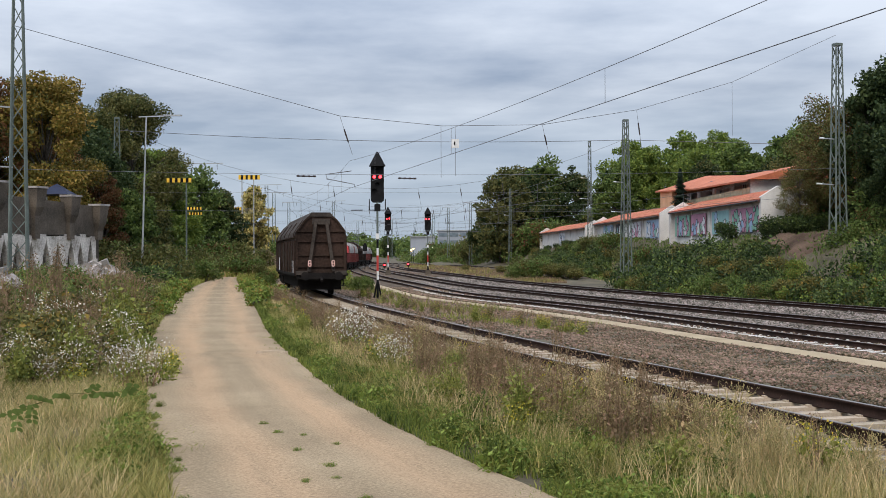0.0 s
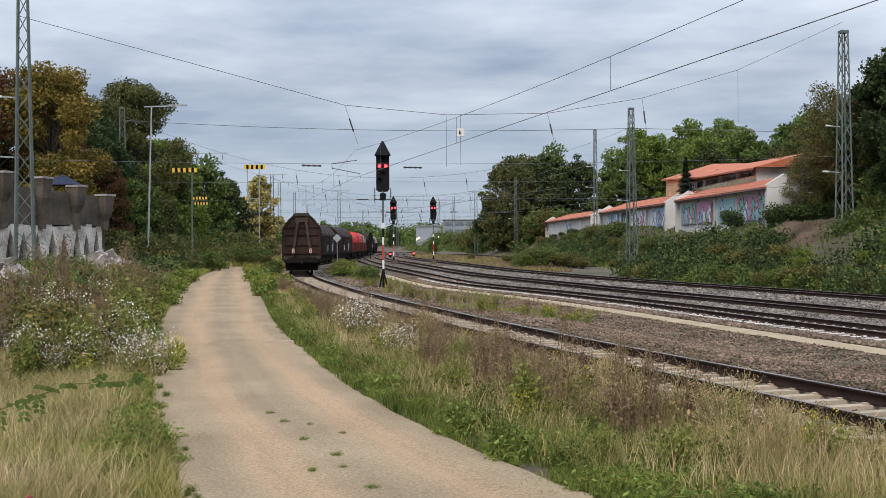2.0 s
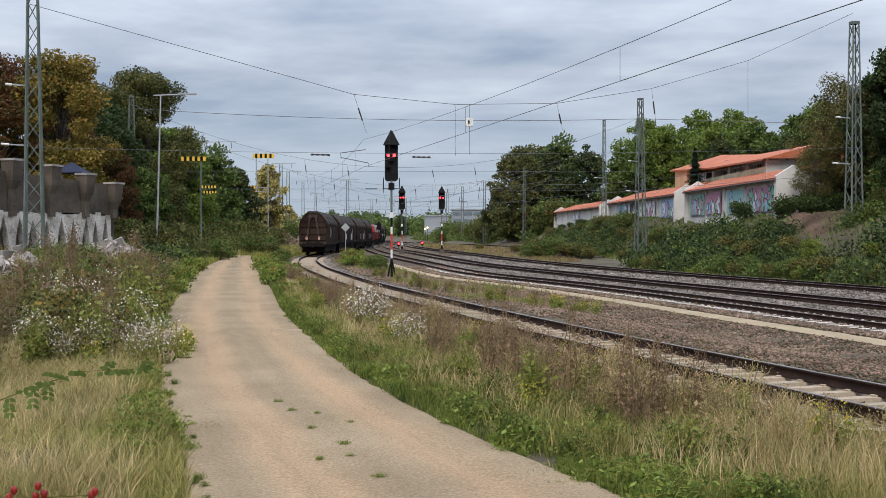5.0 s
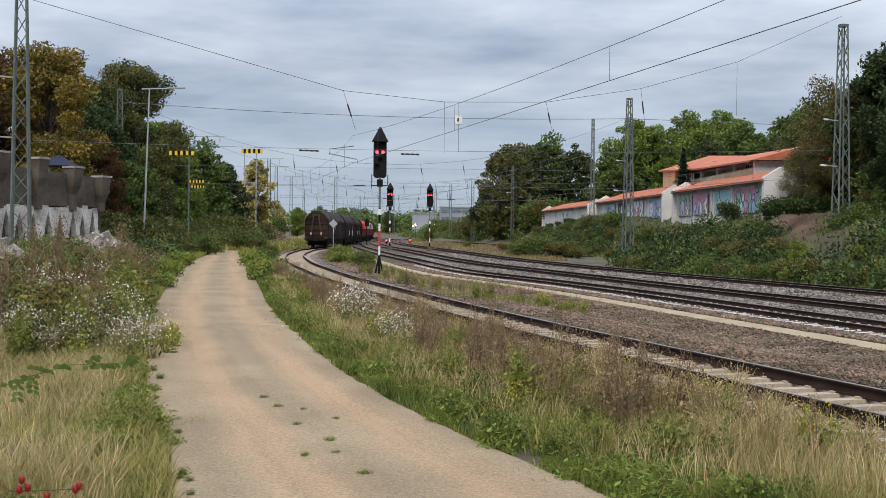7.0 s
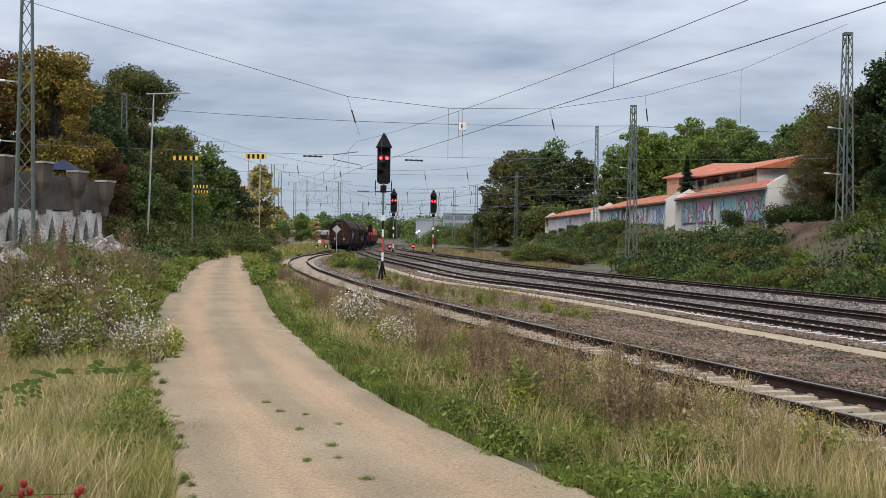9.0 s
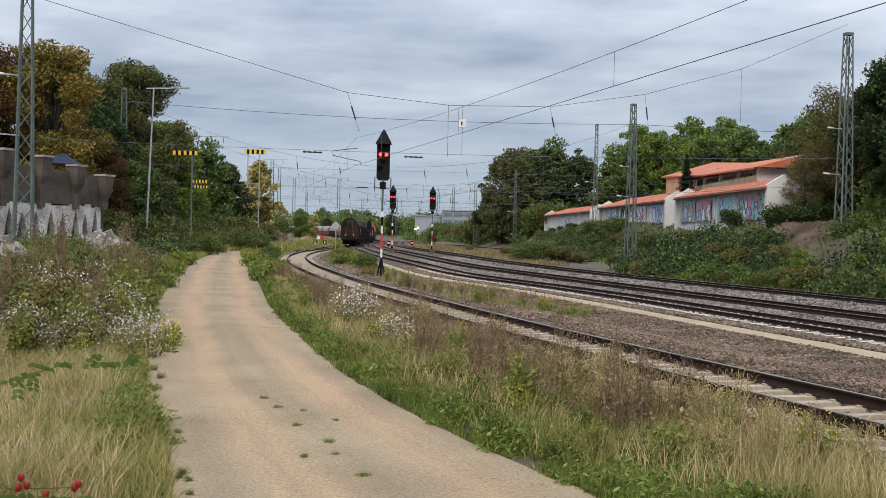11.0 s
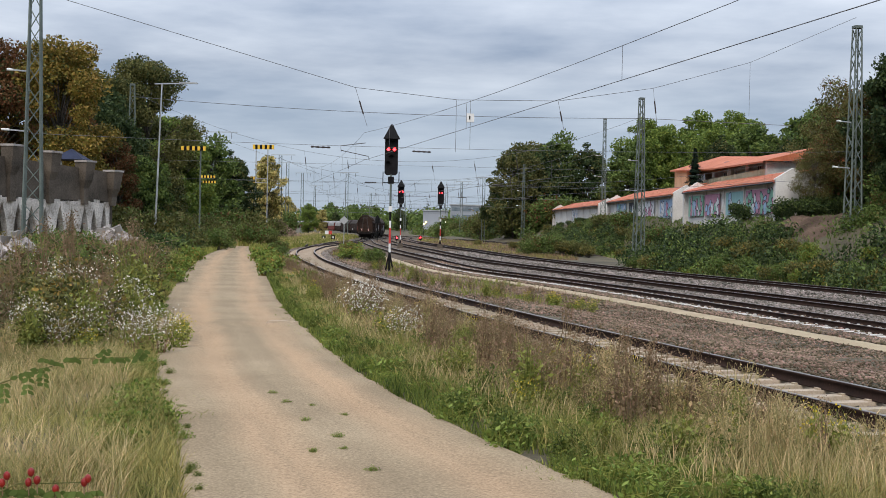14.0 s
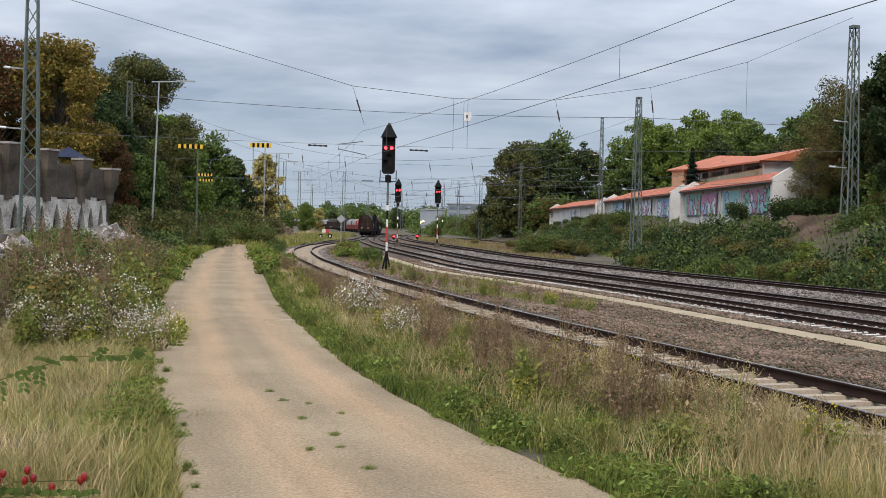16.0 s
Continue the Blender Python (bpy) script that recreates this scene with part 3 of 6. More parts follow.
def tree(name, label, seed, height, spread, leaf, count, size, trunk=0.35, low=0.25, lumps=26, mix=None, category="tree"):
    lumps = int(lumps * 3.0)
    """Tapered trunk, limbs, and a crown of many leaves in uneven lumps."""
    rng = np.random.default_rng(seed)
    th = thing(name, label, category)
    wood = MB()
    top = Vector((rng.normal() * 0.3, rng.normal() * 0.3, height * 0.78))
    pts = [Vector((0, 0, -0.6)), Vector((0.1, 0, height * 0.25)), Vector((top.x * 0.5, top.y * 0.5, height * 0.5)), top]
    ws = [trunk * 1.3, trunk, trunk * 0.65, trunk * 0.2]
    for i in range(3):
        wood.beam(pts[i], pts[i + 1], ws[i], n=8, w2=ws[i + 1])
    cs, rs = [], []
    for i in range(lumps):
        h = low + (1 - low) * ((i + rng.random()) / lumps)
        ring = math.sin(math.pi * min(1.0, (h - low) / (1 - low) * 0.82 + 0.14)) ** 0.7
        ang = i * 2.4 + rng.random()
        rad = spread * ring * (0.25 + 0.75 * rng.random() ** 0.6) * (0.92 + 0.16 * math.sin(ang * 2 + seed) * math.sin(h * 9 + seed))
        c = Vector((math.cos(ang) * rad, math.sin(ang) * rad, height * (h * 0.92 + 0.02 + 0.03 * rng.normal())))
        cs.append(c); rs.append(spread * (0.11 + 0.24 * rng.random() ** 1.5))
        foot = Vector((0, 0, height * max(0.15, h * 0.62)))
        mid = foot.lerp(c, 0.55) + Vector((0, 0, 0.3))
        wood.beam(foot, mid, trunk * 0.34, n=5, w2=trunk * 0.2)
        wood.beam(mid, c, trunk * 0.2, n=5, w2=trunk * 0.06)
    part("trunk", wood, "bark", th, "dark branching trunk", smooth=True)
    tagged(part("crown", foliage_mesh("crown", rng, cs, rs, count, size, 0.75, leaf, mix), None, th), kind="stuff")
    return th


def bush(name, label, seed, w, h, leaf, count, size, mix=None):
    rng = np.random.default_rng(seed)
    th = thing(name, label, "bush")
    wood = MB()
    cs, rs = [], []
    for i in range(16):
        a, r = i * 2.4, w * 0.45 * math.sqrt(rng.random())
        c = Vector((math.cos(a) * r, math.sin(a) * r, h * (0.3 + 0.5 * rng.random())))
        cs.append(c); rs.append(min(w, h) * (0.22 + 0.2 * rng.random()))
        wood.beam((c.x * 0.2, c.y * 0.2, -0.2), c, 0.06, n=4, w2=0.02)
    tagged(part("woody_stem", wood, "bark", th), kind="stuff")
    tagged(part("foliage", foliage_mesh("foliage", rng, cs, rs, count, size, 0.85, leaf, mix), None, th), kind="stuff")
    return th


def blades(rng, x, y, z, h, w, lean=0.35):
    """Grass blades: five points each."""
    n = len(x)
    a = rng.random(n) * 2 * np.pi
    dx, dy = np.cos(a) * w / 2, np.sin(a) * w / 2
    b = rng.random(n) * 2 * np.pi
    l = lean * h * (0.3 + rng.random(n))
    lx, ly = np.cos(b) * l, np.sin(b) * l
    v = np.empty((n, 5, 3))
    v[:, 0] = np.stack([x - dx, y - dy, z], 1)
    v[:, 1] = np.stack([x + dx, y + dy, z], 1)
    v[:, 2] = np.stack([x + dx * 0.8 + lx * 0.3, y + dy * 0.8 + ly * 0.3, z + h * 0.55], 1)
    v[:, 3] = np.stack([x - dx * 0.8 + lx * 0.3, y - dy * 0.8 + ly * 0.3, z + h * 0.55], 1)
    v[:, 4] = np.stack([x + lx, y + ly, z + h], 1)
    i = np.arange(n)[:, None] * 5
    return v.reshape(-1, 3), i + np.array([[0, 1, 2, 3]]), i + np.array([[3, 2, 4]])


def patchy(x, y, f, s):
    return np.array([noise.noise((a * f, b * f, s)) for a, b in zip(x, y)])


def grass_field(name, label, seed, material, lo, hi, y0, y1, n, h, w, near=1.6, keep=None, patch=None, lean=0.45):
    """Grass between two lines (functions of y), denser near the near end."""
    rng = np.random.default_rng(seed)
    y = y0 + (y1 - y0) * rng.random(n) ** near
    a, b = lo(y), hi(y)
    x = a + (b - a) * rng.random(n)
    if patch:
        f, s, cut = patch
        k = patchy(x, y, f, s) > cut + 0.25 * (rng.random(len(x)) - 0.5)
        x, y = x[k], y[k]
    if keep is not None:
        k = keep(x, y); x, y = x[k], y[k]
    hh = h * (0.35 + 0.9 * rng.random(len(x))) * (0.75 + 0.5 * (patchy(x, y, 0.7, seed * 1.3) + 0.5))
    v, q, t = blades(rng, x, y, ground_z(x, y) - 0.03, hh, w * (0.7 + 0.6 * rng.random(len(x))) * (1 + np.maximum(y - 12, 0) * 0.045), lean)
    tagged(new(name, fast_mesh(name, v, q, M[material], t)), label, "grass", kind="stuff")


def weed(name, label, seed, h, spread, stems, leafmat, flowermat=None, flowers=0, fsize=0.02, stem="stalk", leaves=120, lsize=0.05, category="weed"):
    """A many-stemmed tall weed: branching stems, leaves, flower heads."""
    rng = np.random.default_rng(seed)
    th = thing(name, label, category)
    st = MB()
    tips, nodes = [], []
    for i in range(stems):
        a, r = rng.random() * 6.28, spread * 0.35 * rng.random()
        p = Vector((math.cos(a) * r, math.sin(a) * r, -0.08))
        e = Vector((math.cos(a) * spread * rng.random(), math.sin(a) * spread * rng.random(), h * (0.65 + 0.35 * rng.random())))
        m = p.lerp(e, 0.5) + Vector((rng.normal(), rng.normal(), 0)) * 0.05
        st.beam(p, m, 0.014, n=3, w2=0.010); st.beam(m, e, 0.010, n=3, w2=0.005)
        tips.append(e)
        for j in range(6):
            s = (m.lerp(e, rng.random()) if j else m)
            t = s + Vector((rng.normal() * spread * 0.28, rng.normal() * spread * 0.28, h * 0.10 * (0.5 + rng.random())))
            st.beam(s, t, 0.007, n=3, w2=0.004)
            tips.append(t)
        nodes += [p.lerp(m, 0.4), p.lerp(m, 0.8), m, m.lerp(e, 0.4)]
    tagged(part("stem", st, stem, th), kind="stuff")
    if leaves:
        v, q = leaf_cloud(rng, nodes, [0.10 + spread * 0.15] * len(nodes), leaves, lsize)
        tagged(part("foliage", fast_mesh("foliage", v, q, M[leafmat]), leafmat, th), kind="stuff")
    if flowers:
        k = np.array([tuple(tips[i % len(tips)]) for i in range(flowers)])
        c = k + rng.normal(size=k.shape) * np.array([0.06, 0.06, 0.045]) * (spread / 0.3)
        a = rng.normal(size=c.shape); a /= np.linalg.norm(a, axis=1)[:, None]
        b = np.cross(a, rng.normal(size=c.shape)); b /= np.linalg.norm(b, axis=1)[:, None]
        s = fsize * (0.6 + 0.8 * rng.random(len(c)))[:, None]
        v = np.stack([c - a * s, c + b * s, c + a * s, c - b * s], 1).reshape(-1, 3)
        tagged(part("blossom", fast_mesh("blossom", v, np.arange(len(c) * 4).reshape(-1, 4), M[flowermat]), flowermat, th), kind="stuff")
    return th


def put(ob, x, y, turn=0.0, size=1.0, dz=0.0):
    return copy_thing(ob, pose(x, y, float(ground_z(x, y)) + dz, 0, 0, turn) @ Matrix.Scale(size, 4))


def place(ob, x, y, turn=0.0, size=1.0, dz=0.0):
    ob.matrix_basis = pose(x, y, float(ground_z(x, y)) + dz, 0, 0, turn)
    ob.scale = (size,) * 3
    return ob


# ---- railway furniture ----
def lattice_mast(height=13.6, foot=0.80, head=0.36):
    th = thing("catenary_mast", "tall green-grey steel lattice mast for overhead wires", "mast", "catenary masts")
    c = lambda sx, sy, z: Vector((sx, sy, 0)) * ((foot + (head - foot) * z / height) / 2) + Vector((0, 0, z))
    corners = [(-1, -1), (1, -1), (1, 1), (-1, 1)]
    for sx, sy in corners:
        part("leg", MB().beam(c(sx, sy, -0.6), c(sx, sy, height), 0.115 * foot, w2=0.16 * head + 0.012), "mast", th)
    n = 16
    for k in range(4):
        mb = MB()
        (ax, ay), (bx, by) = corners[k], corners[(k + 1) % 4]
        for i in range(n):
            z0, z1 = height * i / n, height * (i + 1) / n
            p, q = ((ax, ay), (bx, by)) if i % 2 else ((bx, by), (ax, ay))
            mb.beam(c(*p, z0), c(*q, z1), 0.042 * foot + 0.006)
        part("lattice", mb, "mast", th)
    part("cap", MB().box((0, 0, height + 0.1), (head + 0.08, head + 0.08, 0.16)), "mast", th)
    for z, n in ((8.3, 0.9), (5.7, 1.1)):
        arm = part("bracket_arm", MB().beam((-0.25, 0, z), (-0.25 - n, 0, z + 0.05), 0.06), "galv", th)
        part("insulator", MB().beam((-0.25 - n * 0.7, 0, z + 0.03), (-0.25 - n, 0, z + 0.05), 0.11, n=8), "white", arm)
    part("footing", MB().box((0, 0, -0.2), (foot + 0.5, foot + 0.5, 0.7)), "concrete", th)
    return th


def slim_mast(height=13.0):
    th = thing("slim_catenary_mast", "slim grey steel mast with a cross arm on top", "mast", "slim masts")
    for s in (-0.3, 0.3):
        part("upright", MB().beam((s, 0, -0.6), (s * 0.75, 0, height), 0.15, w2=0.11), "mast", th)
    mb = MB()
    for i in range(20):
        z = height * i / 20
        mb.beam((-0.26 if i % 2 else 0.26, 0, z), (0.26 if i % 2 else -0.26, 0, z + height / 20), 0.04)
    part("lattice", mb, "mast", th)
    arm = part("cross_arm", MB().beam((-1.5, 0, height + 0.05), (2.4, 0, height + 0.12), 0.09), "galv", th)
    for x in (-1.4, 1.7):
        part("insulator", MB().beam((x, 0, height - 0.7), (x, 0, height), 0.07, n=6), "insul", arm)
    return th


def lamp_pole():
    th = thing("yard_lamp", "thin leaning grey lamp pole with a flat double head", "lamp post")
    part("pole", MB().beam((0.25, 0, -0.4), (0.65, 0, 12.1), 0.17, n=8, w2=0.10), "galv", th)
    part("lamp_head", MB().beam((0.1, 0, 12.1), (3.3, 0.0, 12.2), 0.06, 0.08).box((2.6, 0, 12.2), (1.3, 0.25, 0.1)), "galv", th, "flat pale lamp head on an arm")
    return th


def light_signal(height, name="light_signal", plinth=False):
    th = thing(name, "railway light signal showing two red lights on a banded mast", "railway signal", "railway signals")
    seg = [(0.0, 0.13, "black"), (0.13, 0.19, "white"), (0.19, 0.295, "red"), (0.295, 0.345, "white"), (0.345, 0.45, "black"), (0.45, 0.66, "mast")]
    for a, b, c in seg:
        part("mast_band", MB().beam((0, 0, height * a - (0.3 if a == 0 else 0)), (0, 0, height * b), 0.125, n=10), c, th)
    part("mast_plate", MB().box((0, -0.10, height * 0.425), (0.20, 0.02, 0.32)), "white", th, "small blank white plate")
    head = MB()
    z0, z1 = height * 0.655, height * 0.905
    prof = [(-0.37, z0 + 0.12), (-0.25, z0), (0.25, z0), (0.37, z0 + 0.12), (0.37, z1), (-0.37, z1)]
    head.prism(prof, -0.05, 0.20)
    hd = part("signal_head", head, "black", th, "black signal screen")
    roof = MB()
    roof.add([(-0.46, -0.34, z1 - 0.03), (0.46, -0.34, z1 - 0.03), (0.46, 0.26, z1 - 0.03), (-0.46, 0.26, z1 - 0.03), (-0.05, -0.05, height), (0.05, -0.05, height), (0.05, 0.1, height), (-0.05, 0.1, height)],
             [(3, 2, 1, 0), (0, 1, 5, 4), (1, 2, 6, 5), (2, 3, 7, 6), (3, 0, 4, 7), (4, 5, 6, 7)])
    part("peaked_hood", roof, "black", hd)
    zl = z1 - 0.62
    for x, z, m in ((-0.17, zl, "lamp_red"), (0.17, zl, "lamp_red"), (0.0, zl - 0.42, "black"), (-0.17, zl - 0.78, "black"), (0.0, zl + 0.36, "black")):
        v = MB()
        n = 12
        v.add([(x + 0.09 * math.cos(i * 6.283 / n), -0.065, z + 0.09 * math.sin(i * 6.283 / n)) for i in range(n)], [tuple(range(n))])
        part("lens", v, m, hd, "lit red lens" if m == "lamp_red" else "unlit lens")
        hood = MB()
        for i in range(7):
            a0, a1 = math.pi * i / 7, math.pi * (i + 1) / 7
            hood.add([(x + 0.13 * math.cos(a), y, z + 0.13 * math.sin(a)) for a in (a0, a1) for y in (-0.055, -0.22)], [(0, 1, 3, 2)])
        part("visor", hood, "black", hd)
    part("junction_box", MB().box((0.0, 0.05, z0 - 0.28), (0.34, 0.28, 0.40)), "black", th)
    cage = MB()
    for x in (-0.45, 0.45):
        cage.beam((x, 0.1, z0 - 0.42), (x, 0.1, z0 + 0.2), 0.05)
    cage.beam((-0.45, 0.1, z0 - 0.42), (0.45, 0.1, z0 - 0.42), 0.05)
    part("service_cage", cage, "black", th)
    foot = MB().beam((-0.28, 0, -0.3), (0, 0, height * 0.13), 0.09).beam((0.28, 0, -0.3), (0, 0, height * 0.13), 0.09)
    part("foot_struts", foot, "black", th)
    if plinth:
        part("plinth", MB().add([(-0.36, -0.36, -0.3), (0.36, -0.36, -0.3), (0.36, 0.36, -0.3), (-0.36, 0.36, -0.3), (-0.3, -0.3, 0.62), (0.3, -0.3, 0.62), (0.3, 0.3, 0.62), (-0.3, 0.3, 0.62)],
                                [(3, 2, 1, 0), (0, 1, 5, 4), (1, 2, 6, 5), (2, 3, 7, 6), (3, 0, 4, 7), (4, 5, 6, 7)]), "concrete", th, "dark brown concrete plinth")
    return th


def wire(name, pts, w, label, group="overhead wires", material="wire"):
    return thing(name, label, "wire", group, mesh=MB().tube(pts, w).mesh(name, M[material]))


def sag(a, b, drop, n=20):
    a, b = Vector(a), Vector(b)
    return [a.lerp(b, i / n) - Vector((0, 0, drop * 4 * (i / n) * (1 - i / n))) for i in range(n + 1)]


# ---- wagons: origin on the rail at the middle, length along y, tail end at -y ----
def running_gear(th, length):
    part("underframe", MB().box((0, 0, 0.98), (2.4, length - 0.6, 0.34)), "under", th)
    part("brake_gear", MB().box((0, 0, 0.62), (2.2, length - 8.5, 0.45)), "under", th)
    for s, ax in [(s, s * (length / 2 - 3.2 + e)) for s in (-1, 1) for e in ((-0.9, 0.9) if length > 16 else (0.2,))]:
        w = part("wheelset", MB().beam((-0.9, ax, 0.46), (0.9, ax, 0.46), 0.16, n=8), "under", th)
        for x in (-0.75, 0.75):
            part("wheel", MB().beam((x - 0.065, ax, 0.46), (x + 0.065, ax, 0.46), 0.92, n=18), "under", w)
        for x in (-0.98, 0.98):
            part("axle_guard", MB().box((x, ax, 0.62), (0.14, 1.6, 0.5)), "under", th)
    for s in (-1, 1):
        part("bogie_beam", MB().box((0, s * (length / 2 - 3.0), 0.55), (2.3, 3.6, 0.5)), "under", th)
        for x in (-0.87, 0.87):
            e = s * length / 2
            bf = part("buffer", MB().beam((x, e - s * 0.3, 1.06), (x, e + s * 0.32, 1.06), 0.22, n=10), "under", th)
            part("buffer_plate", MB().beam((x, e + s * 0.32, 1.06), (x, e + s * 0.37, 1.06), 0.46, n=14), "under", bf)
        part("coupling", MB().beam((0, s * (length / 2 - 0.3), 1.0), (0, s * (length / 2 + 0.3), 0.8), 0.12), "under", th)
        part("step", MB().box((s * 1.2, -length / 2 + 0.5, 0.55), (0.3, 0.35, 0.04)).beam((s * 1.2, -length / 2 + 0.5, 0.5), (s * 1.2, -length / 2 + 0.5, 1.0), 0.05), "under", th)


def wagon_profile(w=1.36, base=1.08):
    r = [(-w, base), (w, base), (w, 3.12), (1.30, 3.36), (0.86, 3.98), (0.58, 4.22)]
    return r + [(-x, z) for x, z in r[:1:-1]]


def sliding_wall_wagon(length=20.0, patches=False, seed=1):
    rng = random.Random(seed)
    th = thing("sliding_wall_wagon", "grimy dark brown sliding-wall freight wagon with rounded roof", "freight wagon", "train wagons")
    running_gear(th, length)
    pr = wagon_profile()
    h = length / 2 - 0.3
    part("body", MB().prism(pr, -h, h), "wagon", th)
    # roof shells, a little proud of the body
    out = [(x * 1.02, z + 0.03) for x, z in pr[2:]]
    rf = MB()
    for a, b in ((-h + 0.25, -0.05), (0.05, h - 0.25)):
        n = len(out)
        rf.add([(x, a, z) for x, z in out] + [(x, b, z) for x, z in out], [(i, i + 1, n + i + 1, n + i) for i in range(n - 1)])
    part("roof", rf, "wagonroof", th, "dusty grey-brown curved roof")
    part("ridge_rail", MB().prism([(-0.66, 4.2), (0.66, 4.2), (0.5, 4.42), (-0.5, 4.42)], -h - 0.06, h + 0.06), "wagonroof", th, "raised flat ridge along the roof")
    for s in (-1, 1):
        for k in range(5):
            y = -h + 0.9 + k * (2 * h - 1.8) / 4
            part("roof_strap", MB().beam((s * 1.4, y, 3.15), (s * 1.33, y, 3.4), 0.06).beam((s * 1.33, y, 3.4), (s * 0.89, y, 4.02), 0.06), "wagon", th)
        part("side_gutter", MB().box((s * 1.40, 0, 3.12), (0.07, length - 0.8, 0.07)), "wagon", th)
    for s in (-1, 1):
        for k in range(2):
            y = -h / 2 + k * h
            d = part("sliding_door", MB().box((s * 1.345, y, 2.05), (0.05, h - 0.35, 1.8)), "wagon", th)
            for e in (-0.46, -0.31, -0.155, 0, 0.155, 0.31, 0.46):
                part("door_rib", MB().box((s * 1.385, y + e * h, 2.05), (0.05, 0.10, 1.8)), "wagon", d)
            if patches:
                for _ in range(3):
                    part("pale_patch", MB().box((s * 1.375, y + rng.uniform(-0.35, 0.35) * h, rng.uniform(1.5, 2.4)), (0.01, rng.uniform(0.5, 1.3), rng.uniform(0.5, 1.2))),
                         GRAF[1] if rng.random() < 0.5 else M["wagonroof"], d, "worn pale sprayed patch")
        part("side_post", MB().box((s * 1.39, 0, 2.05), (0.09, 0.16, 1.95)), "wagonroof", th)
        part("sill", MB().box((s * 1.36, 0, 1.12), (0.12, length - 0.7, 0.16)), "under", th)
    for s in (-1, 1):
        e = s * (h + 0.03)
        for z, half in ((1.55, 1.32), (2.15, 1.32), (2.88, 1.32), (3.42, 1.20)):
            part("end_rib", MB().box((0, e, z), (half * 2, 0.12, 0.07)), "wagon", th)
        br = MB()
        for x in (-1, 1):
            br.beam((x * 0.66, e + s * 0.09, 1.30), (x * 0.27, e + s * 0.09, 4.0), 0.25, 0.16)
        br.box((0, e + s * 0.09, 3.93), (0.92, 0.17, 0.30))
        part("end_brace", br, "wagonroof", th, "A-shaped pressed steel end brace")
        for x in (-1, 1):
            part("end_edge", MB().beam((x * 1.30, e + s * 0.02, 3.36), (x * 0.86, e + s * 0.02, 3.98), 0.09).beam((x * 0.86, e + s * 0.02, 3.98), (x * 0.58, e + s * 0.02, 4.22), 0.09), "wagon", th)
            part("corner_step", MB().box((x * 1.02, e + s * 0.14, 1.22), (0.62, 0.22, 0.22)), "wagonroof", th, "dusty corner step")
        for x in (-1.27, 1.27):
            part("corner_post", MB().box((x, e, 2.1), (0.13, 0.12, 1.9)), "wagon", th)
        part("headstock", MB().box((0, s * (length / 2 - 0.22), 1.06), (2.6, 0.22, 0.34)), "under", th)
        part("lower_panel", MB().box((0, e, 1.25), (2.5, 0.07, 0.30)), "wagon", th)
    for x in (-0.62, 0.62):
        n = 10
        pl = part("tail_plate", MB().prism([(x + 0.10 * math.cos(i * 6.283 / n), 1.72 + (0.08 if math.sin(i * 6.283 / n) > 0 else -0.08) + 0.10 * math.sin(i * 6.283 / n)) for i in range(n)], -h - 0.33, -h - 0.29), "plate", th, "pale red and white tail plate with rounded ends")
        for z in (1.65, 1.80):
            part("plate_field", MB().box((x, -h - 0.336, z), (0.075, 0.012, 0.085)), "under", pl)
        part("lamp_bracket", MB().box((x, -h - 0.2, 1.5), (0.08, 0.24, 0.12)), "under", th)
    return th


def open_wagon(length=14.0, hood="hoodred", body="wagonred", name="covered_coil_wagon", label="dull red freight wagon with a bright red rounded cover"):
    th = thing(name, label, "freight wagon", "train wagons")
    running_gear(th, length)
    h = length / 2 - 0.3
    part("body", MB().prism([(-1.35, 1.1), (1.35, 1.1), (1.35, 2.35), (-1.35, 2.35)], -h, h), body, th)
    for s in (-1, 1):
        for k in range(9):
            part("side_stake", MB().box((s * 1.39, -h + 0.3 + k * (2 * h - 0.6) / 8, 1.72), (0.08, 0.14, 1.25)), body, th)
        part("end_wall", MB().box((0, s * (h - 0.08), 2.7), (2.62, 0.16, 1.6)), body, th)
    n = 14
    prof = [(1.34 * math.cos(math.pi * i / n), 2.45 + 1.65 * math.sin(math.pi * i / n) ** 0.75) for i in range(n + 1)]
    part("cover", MB().prism(prof, -h + 0.15, h - 0.15), hood, th, "ribbed rounded cover", smooth=False)
    for k in range(7):
        y = -h + 0.4 + k * (2 * h - 0.8) / 6
        part("cover_hoop", MB().prism([(x * 1.02, 2.45 + (z - 2.45) * 1.02) for x, z in prof], y - 0.04, y + 0.04), hood, th)
    return th


# ================= the place =================
build_ground()
YS = np.concatenate([np.arange(-25, 200, 1.0), np.arange(200, 660, 4.0)])
bed("ballast_siding", SIDING, 2.0, RAIL_TOP - 0.235, YS, "grey ballast bed of the siding", "ballast")
bed("ballast_main", LINE_A, 2.1, lambda y: main_top(y) - 0.19, YS[YS < 226], "grey ballast bed of the main line")
bed("ballast_middle", LINE_B, 2.1, lambda y: main_top(y) - 0.188, YS[YS < 530], "grey ballast bed of the middle line")
bed("ballast_far", LINE_D, 2.0, lambda y: main_top(y) - 0.19, YS[(YS > 126) & (YS < 530)], "brown ballast bed of the far line")
bed("ballast_outer", LINE_C, 2.1, lambda y: main_top(y) - 0.192, YS[YS < 530], "grey ballast bed of the outer line")
tagged(new("sand_walkway", strip(offset(LINE_A, -3.3), offset(LINE_A, -2.35), np.arange(-20, 130, 0.5), lambda X, Y: main_top(Y) - 0.195, M["sand"], "sand_walkway", 5, 0.12)),
       "narrow sandy walkway beside the main line", "walkway", kind="structure")
